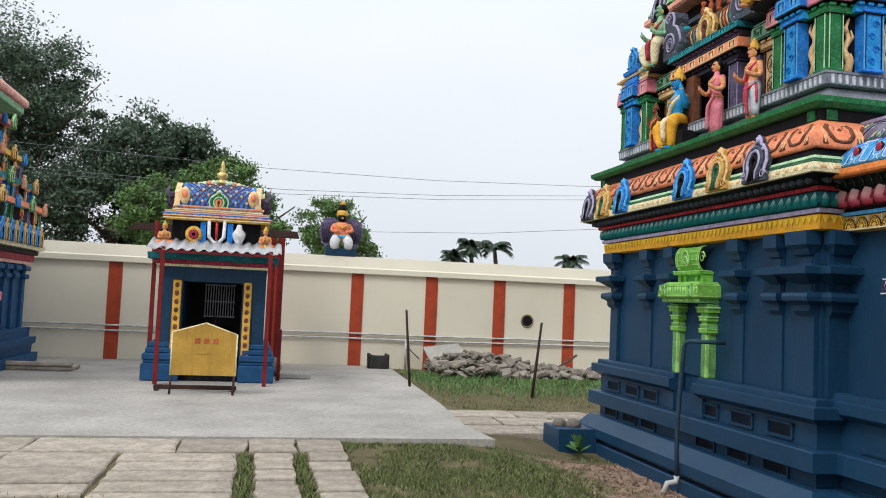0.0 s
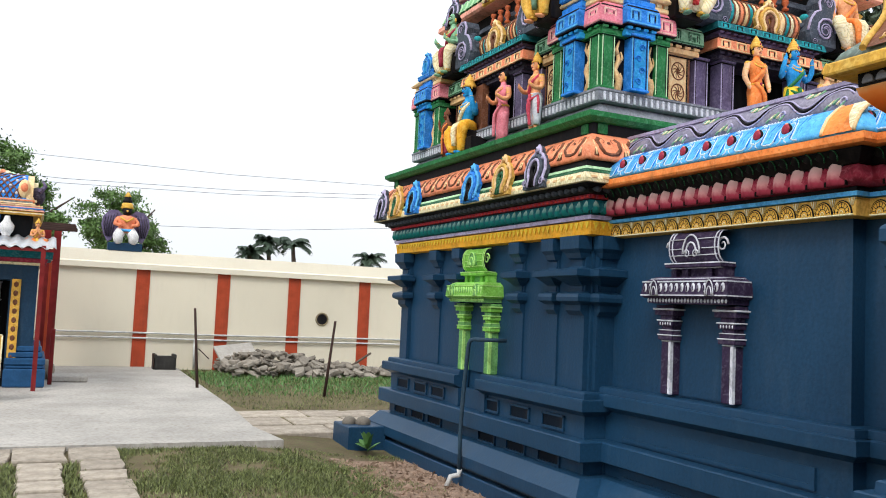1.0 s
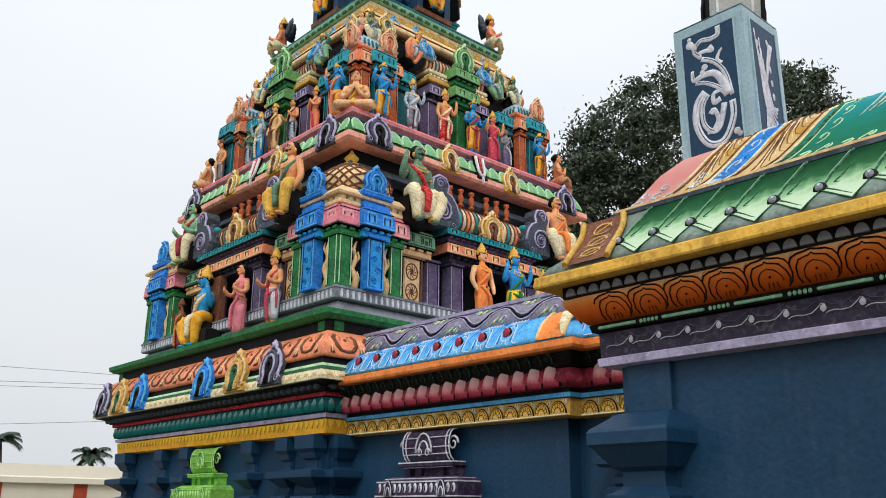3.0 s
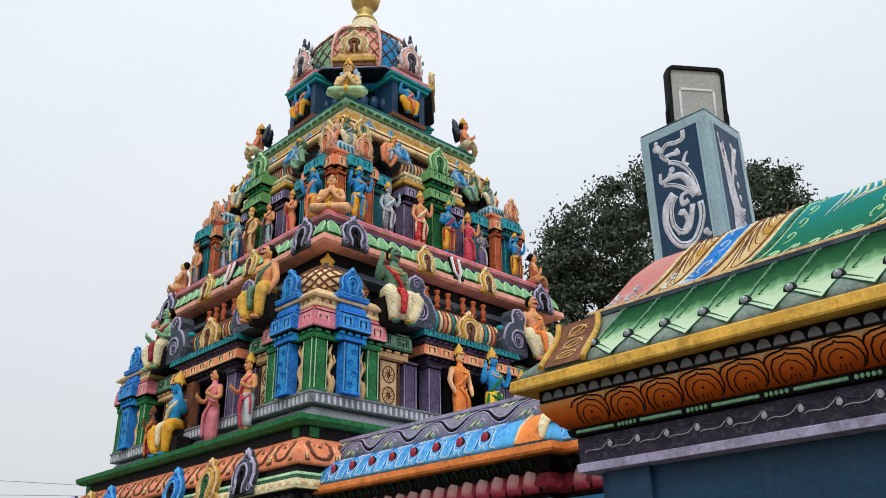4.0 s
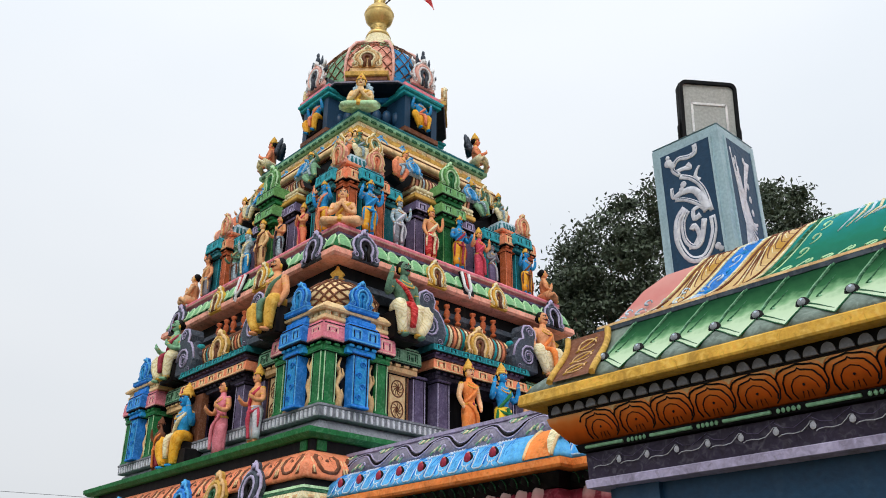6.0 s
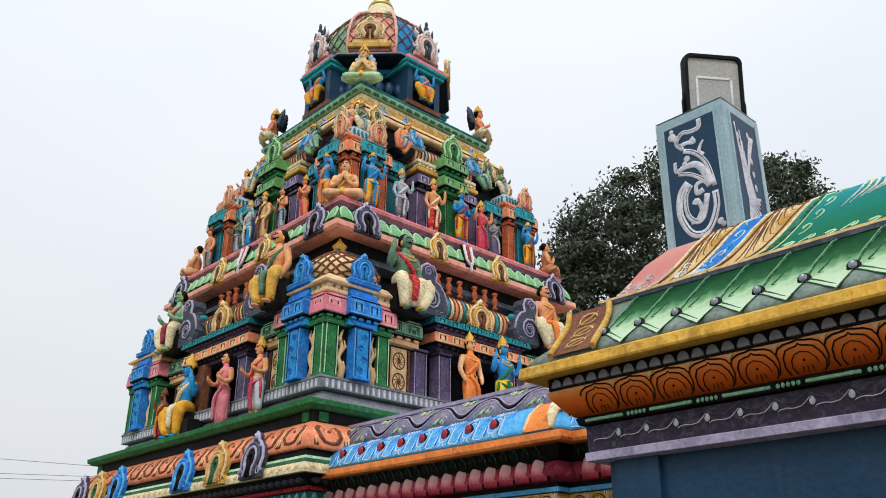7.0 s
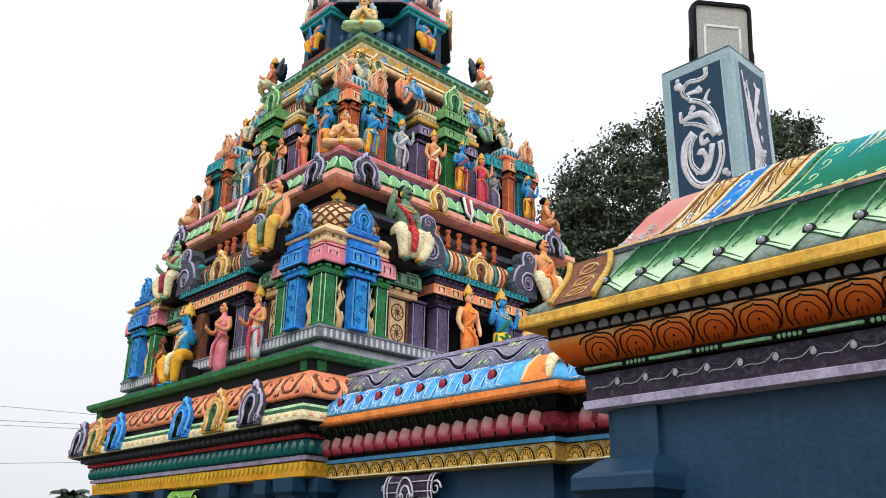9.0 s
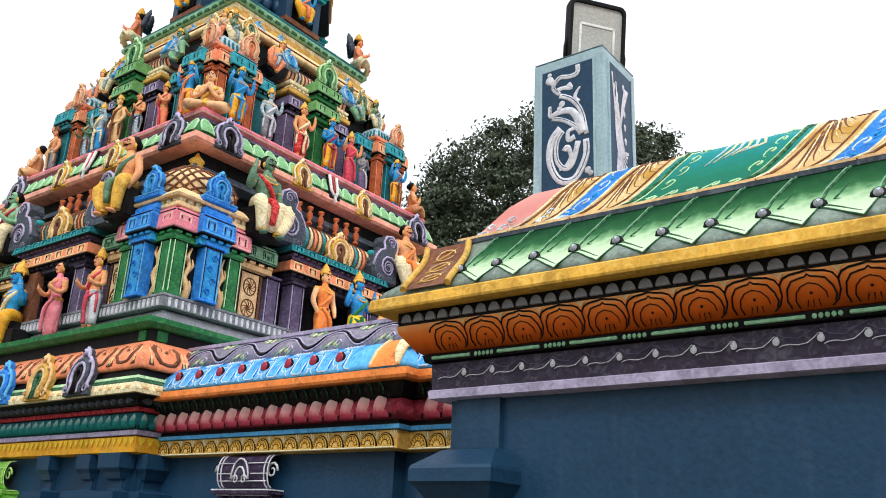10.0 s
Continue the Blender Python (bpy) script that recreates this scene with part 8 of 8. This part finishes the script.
# ---- carved emblem on the wall ----
s = Shape("navy", "mauve", "white", "coral", "gold", "dark", "sky_blue", "purple")
ex, ey = 1.96, WY + 0.15
s.box(ex - 0.37, ex + 0.37, ey - 0.15, ey + 0.15, 2.655, 2.84, 0, 0.01)
for q in (-1, 1):
    limb(s, [(ex + q * 0.15, ey - 0.1, 2.84), (ex + q * 0.17, ey - 0.13, 2.98), (ex + q * 0.1, ey, 3.12)], [0.09, 0.12, 0.12], 2)
    outline = [(0.08, 3.5), (0.2, 3.6), (0.38, 3.58), (0.5, 3.44), (0.53, 3.25), (0.48, 3.05), (0.38, 2.86), (0.3, 2.9), (0.24, 3.05), (0.14, 3.2)]
    s.loft([[(ex + q * x, ey + 0.03 + y + 0.1 * x, z) for x, z in outline] for y in (-0.02, 0.04)], 1, False)
    for j in range(5):
        s.tube([(ex + q * (0.2 + 0.06 * j), ey + 0.02 + 0.1 * (0.2 + 0.06 * j), 3.52 - 0.02 * j), (ex + q * (0.26 + 0.055 * j), ey + 0.02, 3.25), (ex + q * (0.3 + 0.03 * j), ey + 0.03, 2.98)], 0.012, 7, 5)
    limb(s, [(ex + q * 0.17, ey - 0.02, 3.42), (ex + q * 0.25, ey - 0.08, 3.28), (ex + q * 0.1, ey - 0.18, 3.24)], [0.05, 0.045, 0.035], 3)
s.lathe([(0.2, 3.08), (0.19, 3.14), (0.17, 3.24), (0.22, 3.36), (0.2, 3.44), (0.08, 3.49)], 3, (ex, ey - 0.02), 14, sy=0.65)
s.lathe([(0.21, 3.1), (0.22, 3.13), (0.2, 3.16)], 6, (ex, ey - 0.02), 14, sy=0.7)
s.tube([(ex - 0.14, ey - 0.12, 3.42), (ex, ey - 0.17, 3.33), (ex + 0.14, ey - 0.12, 3.42)], 0.025, 4, 6)
s.ball((ex, ey - 0.03, 3.58), 0.11, 0.12, 0.12, 5, 12, 7)
s.tube([(ex, ey - 0.13, 3.58), (ex, ey - 0.19, 3.55)], 0.03, 4, 6, 0.01)
s.lathe([(0.13, 3.64), (0.15, 3.66), (0.12, 3.7), (0.13, 3.74), (0.1, 3.77)], 4, (ex, ey), 12)
s.lathe([(0.1, 3.77), (0.11, 3.83), (0.07, 3.88), (0.08, 3.91)], 5, (ex, ey), 12)
s.lathe([(0.08, 3.91), (0.05, 3.97), (0.02, 4.02)], 4, (ex, ey), 10)
solo("statue", s, "painted plaster figure with purple wings on the wall top", "statue")

# ---- second temple at the side of the yard ----
side = thing("side_temple", (-7.0, 17.5, 0), "blue side temple with a crowded painted tower", "temple")
SR = (-9.4, -4.78, 14.6, 19.5)
s = Shape(NAVY2)
s.box(SR[0], SR[1], SR[2], SR[3], -0.05, 2.2, 0, 0.01)
part("wall", s, side)
for d, z0, z1, c in ((0.3, -0.05, 0.22, NAVY2), (0.2, 0.22, 0.4, NAVY2), (0.26, 0.4, 0.55, NAVY2), (0.15, 0.55, 0.75, NAVY2), (0.1, 2.05, 2.12, "rose"), (0.14, 2.12, 2.25, "maroon"), (0.2, 2.25, 2.35, "dark"), (0.3, 2.35, 2.45, "cream"), (0.26, 2.45, 2.72, "sky_blue"), (0.2, 2.72, 2.82, "green")):
    band("moulding", c, SR, [(-0.3, z0), (d, z0 + 0.002), (d + 0.01, z1 - 0.005), (-0.3, z1)], side)
s = Shape(NAVY2)
s.box(-0.1, 0.1, -0.06, 0.03, 0.75, 2.05, 0, 0.008)
s.box(-0.16, 0.16, -0.12, 0.03, 1.75, 1.85, 0, 0.02)
s.box(-0.2, 0.2, -0.14, 0.03, 1.92, 2.02, 0, 0.02)
spil = s.mesh("pilaster")
EAST = Matrix.Rotation(radians(90), 4, "Z")
for y in (15.2, 16.0, 16.8, 17.4, 18.0, 18.6, 19.3):
    put("pilaster", spil, side, Matrix.Translation((SR[1], y, 0)) @ EAST)
put("wall_niche", (lambda s: (s.box(-0.25, 0.25, -0.16, 0.02, 0.9, 1.3, 0, 0.02), s.box(-0.32, 0.32, -0.2, 0.02, 1.3, 1.5, 0, 0.03), s.box(-0.2, 0.2, -0.15, 0.02, 1.5, 1.9, 0, 0.04), s.mesh("wall_niche"))[3])(Shape("pink")), side, Matrix.Translation((SR[1], 17.0, 0)) @ EAST)
for j in range(16):
    put("horseshoe_gable", KUDU[("blue", "gold")[j % 2]], side, Matrix.Translation((SR[1] + 0.3, 14.7 + 0.31 * j, 2.42)) @ EAST)
crng = random.Random(4)
names = ["coral", "teal", "gold", "pink", "sage", "blue", "peach", "maroon", "mauve"]
for lvl, (h, z0, z1) in enumerate(((1.62, 2.82, 3.25), (1.45, 3.25, 3.7), (1.25, 3.7, 4.25), (1.05, 4.25, 4.95))):
    s = Shape("dark")
    q = (-6.2 - h, -6.2 + h, 17.75 - h, 17.75 + h)
    s.box(*q, z0, z1)
    part("storey", s, side)
    band("cornice", names[lvl], q, [(-0.2, z1 - 0.14), (0.16, z1 - 0.13), (0.14, z1 - 0.02), (-0.2, z1)], side)
    for e in range(2):
        for j in range(7):
            u = -h + 0.1 + (2 * h - 0.2) * j / 6
            m = Matrix.Translation((-6.2, 17.75, 0)) @ Matrix.Rotation(radians(90 * (1 - e)), 4, "Z") @ Matrix.Translation((u, -h - 0.1, z0))
            if j % 2:
                solo("statue", statue("stand", crng.choice(("skin", "azure", "fair", "sage")), crng.choice(names), crng.choice(names), "gold", 0.46, crng.choice(("give", "raise", "down"))), "small painted plaster figure on the side temple tower", "statue", m=m, group="side temple statues")
            else:
                put("pilaster", (PURPLE_PIL, RED_PIL, GREEN_PIL, BLUE_PIL)[(j + lvl) % 4], side, m @ Matrix.Translation((0, 0.08, 0)) @ Matrix.Diagonal((1, 1, 0.7, 1)))
                put("horseshoe_gable", (GOLD_KUDU, BLUE_KUDU, GK2, OK2)[(j // 2 + lvl) % 4], side, m @ Matrix.Translation((0, -0.08, z1 - z0 - 0.18)) @ Matrix.Diagonal((0.8, 0.8, 0.8, 1)))
s = Shape("sage", "pink", "rose")
s.box(-9.2, -4.62, 14.9, 18.0, 4.95, 5.08, 0, 0.01)
s.box(-9.24, -4.58, 14.86, 18.04, 5.08, 5.24, 1, 0.02)
for k in range(22):
    s.ball((-4.58, 14.95 + 0.145 * k, 5.16), 0.05, 0.06, 0.08, 2, 8, 5)
part("canopy", s, side, "flat canopy with pink scalloped edge and green underside")

# ---- trees ----
def tree(loc, crowns, n, size, leaf_m, label, seed, trunk_r=0.22):
    r = np.random.default_rng(seed)
    t = thing("tree", loc, label, "tree")
    s = Shape(BARK)
    base = Vector(loc)
    for c in crowns:
        cc = Vector(c[:3])
        mid = base.lerp(cc, 0.5) + Vector(r.normal(0, 0.25, 3))
        s.tube([base, mid, cc], trunk_r, 0, 8, trunk_r * 0.3)
        for k in range(7):
            e = cc + Vector((r.normal(0, c[3] * 0.5), r.normal(0, c[4] * 0.5), r.normal(0, c[5] * 0.45)))
            s.tube([mid.lerp(cc, 0.6), mid.lerp(e, 0.65) + Vector((0, 0, 0.15)), e], trunk_r * 0.3, 0, 5, 0.02)
    part("trunk", s, t)
    vs = []
    vol = np.array([c[3] * c[4] * c[5] for c in crowns]) ** 0.67
    for c, share in zip(crowns, vol / vol.sum()):
        m = int(n * share)
        k = max(12, int(m / 230))
        d = r.normal(size=(k, 3))
        d /= np.linalg.norm(d, axis=1)[:, None]
        cen = np.array(c[:3]) + d * np.array(c[3:6]) * (r.uniform(0.3, 1.12, k) ** 0.6)[:, None]
        rad = r.uniform(0.08, 0.21, k) * min(c[3:6])
        pick = r.integers(0, k, m)
        p = cen[pick] + r.normal(size=(m, 3)) * rad[pick][:, None] * np.array([1, 1, 0.6])
        a = r.normal(size=(m, 3)); a /= np.linalg.norm(a, axis=1)[:, None]
        b = np.cross(a, r.normal(size=(m, 3))); b /= np.linalg.norm(b, axis=1)[:, None]
        q = (size * r.uniform(0.6, 1.3, m))[:, None]
        vs.append(np.stack([p - a * q, p + b * q * 0.42 + a * q * 0.1, p + a * q, p - b * q * 0.42 + a * q * 0.1], 1).reshape(-1, 3))
    v = np.concatenate(vs) - np.array(loc)
    me = bpy.data.meshes.new("crown")
    nf = len(v) // 4
    me.from_pydata(v.tolist(), [], [(4 * i, 4 * i + 1, 4 * i + 2, 4 * i + 3) for i in range(nf)])
    me.materials.append(leaf_m)
    put("crown", me, t, Matrix.Translation(loc))


tree((-9.5, 33, 0), [(-10.5, 33, 8.3, 3.2, 2.5, 3.2), (-8.0, 32, 8.4, 2.0, 2, 2.1), (-8.4, 31.5, 5.2, 2.8, 2, 2.2), (-12, 32, 5, 3, 2, 3)], 95000, 0.075, LEAF_DARK, "tall dark green tree behind the compound wall", 1)
tree((-4.5, 33, 0), [(-4.6, 33, 6.6, 2.0, 1.8, 1.6), (-2.9, 32.5, 6.3, 1.5, 1.5, 1.3), (-5.2, 32, 4.2, 2.6, 1.6, 1.8), (-2.6, 32.5, 4.2, 1.8, 1.5, 1.4)], 80000, 0.075, LEAF_DARK, "dense dark green tree behind the compound wall", 2)
tree((-1.6, 27, 0), [(-1.3, 27, 4.6, 1.4, 1.2, 1.05), (-2.9, 26.5, 3.9, 1.3, 1, 1.0), (-0.1, 27, 3.9, 0.9, 1, 0.9)], 42000, 0.06, LEAF_MID, "bright green leafy tree behind the shrine", 3)
tree((2.2, 27, 0), [(2.1, 27, 3.7, 0.95, 0.9, 0.95), (2.7, 27, 3.2, 0.8, 0.8, 0.8)], 18000, 0.055, LEAF_MID, "small bright green tree behind the wall", 4)
tree((19.3, 11.4, 0), [(18.1, 12.9, 10.4, 1.6, 1.6, 1.9), (17.3, 13.6, 8.6, 1.3, 1.4, 2.2), (19.2, 11.3, 11.3, 1.6, 1.7, 2.2), (20.3, 9.2, 11.2, 1.5, 1.6, 1.7), (20.7, 8.0, 10.0, 1.0, 1.1, 1.3), (19.0, 11.3, 8.2, 1.8, 2.4, 1.8)], 90000, 0.075, LEAF_GREY, "grey-green tree standing beyond the temple", 5)


def palm(loc, h, seed):
    r = random.Random(seed)
    t = thing("palm_tree", loc, "distant coconut palm above the wall", "palm", "distant palms")
    s = Shape(BARK)
    s.tube([loc, (loc[0] + 0.4, loc[1], h * 0.6), (loc[0], loc[1], h)], 0.35, 0, 6, 0.22)
    part("trunk", s, t)
    s = Shape(LEAF_PALM)
    for k in range(30):
        a, up = r.uniform(0, math.tau), r.uniform(-0.1, 1.4)
        ln = r.uniform(1.5, 2.4)
        pts = []
        for j in range(7):
            q = j / 6
            pts.append(Vector((loc[0] + math.cos(a) * ln * q * math.cos(up * (1 - q * 0.4)), loc[1] + math.sin(a) * ln * q, h + ln * (math.sin(up) * q - 0.6 * q * q))))
        for p, p2 in zip(pts, pts[1:]):
            for e in (-1, 1):
                for w in (0.0, 0.33, 0.66):
                    b = p.lerp(p2, w)
                    s.face([b, b + (p2 - p) * 0.5, b + (p2 - p) * 0.7 + Vector((-math.sin(a) * e * 0.6, math.cos(a) * e * 0.6, -0.45))])
    part("crown", s, t)


for x, h, sd in ((24.6, 8.6, 1), (27.6, 8.6, 2), (37.4, 7.4, 3), (22.6, 7.2, 4)):
    palm((x, 100, 0), h, sd)

# ---- overhead wires ----
for (xa, za), (xb, zb), (xc, zc), (xd, zd) in (((-16, 6.9), (0.1, 6.0), (11.9, 6.2), (30, 7.5)), ((-16, 6.0), (0.7, 5.3), (11.9, 5.85), (30, 7.4)), ((-16, 5.85), (0.7, 5.15), (11.9, 5.7), (30, 7.2)), ((-16, 4.9), (3.9, 4.02), (12, 4.6), (30, 6.0))):
    s = Shape("grey")
    s.tube([(xa, 30, za), ((xa + xb) / 2, 30, (za + zb) / 2 - 0.2), (xb, 30, zb), ((xb + xc) / 2, 30, (zb + zc) / 2 - 0.1), (xc, 30, zc), (xd, 30, zd)], 0.008, 0, 4)
    solo("power_line", s, "thin black overhead wire beyond the wall", "wire", group="overhead wires")
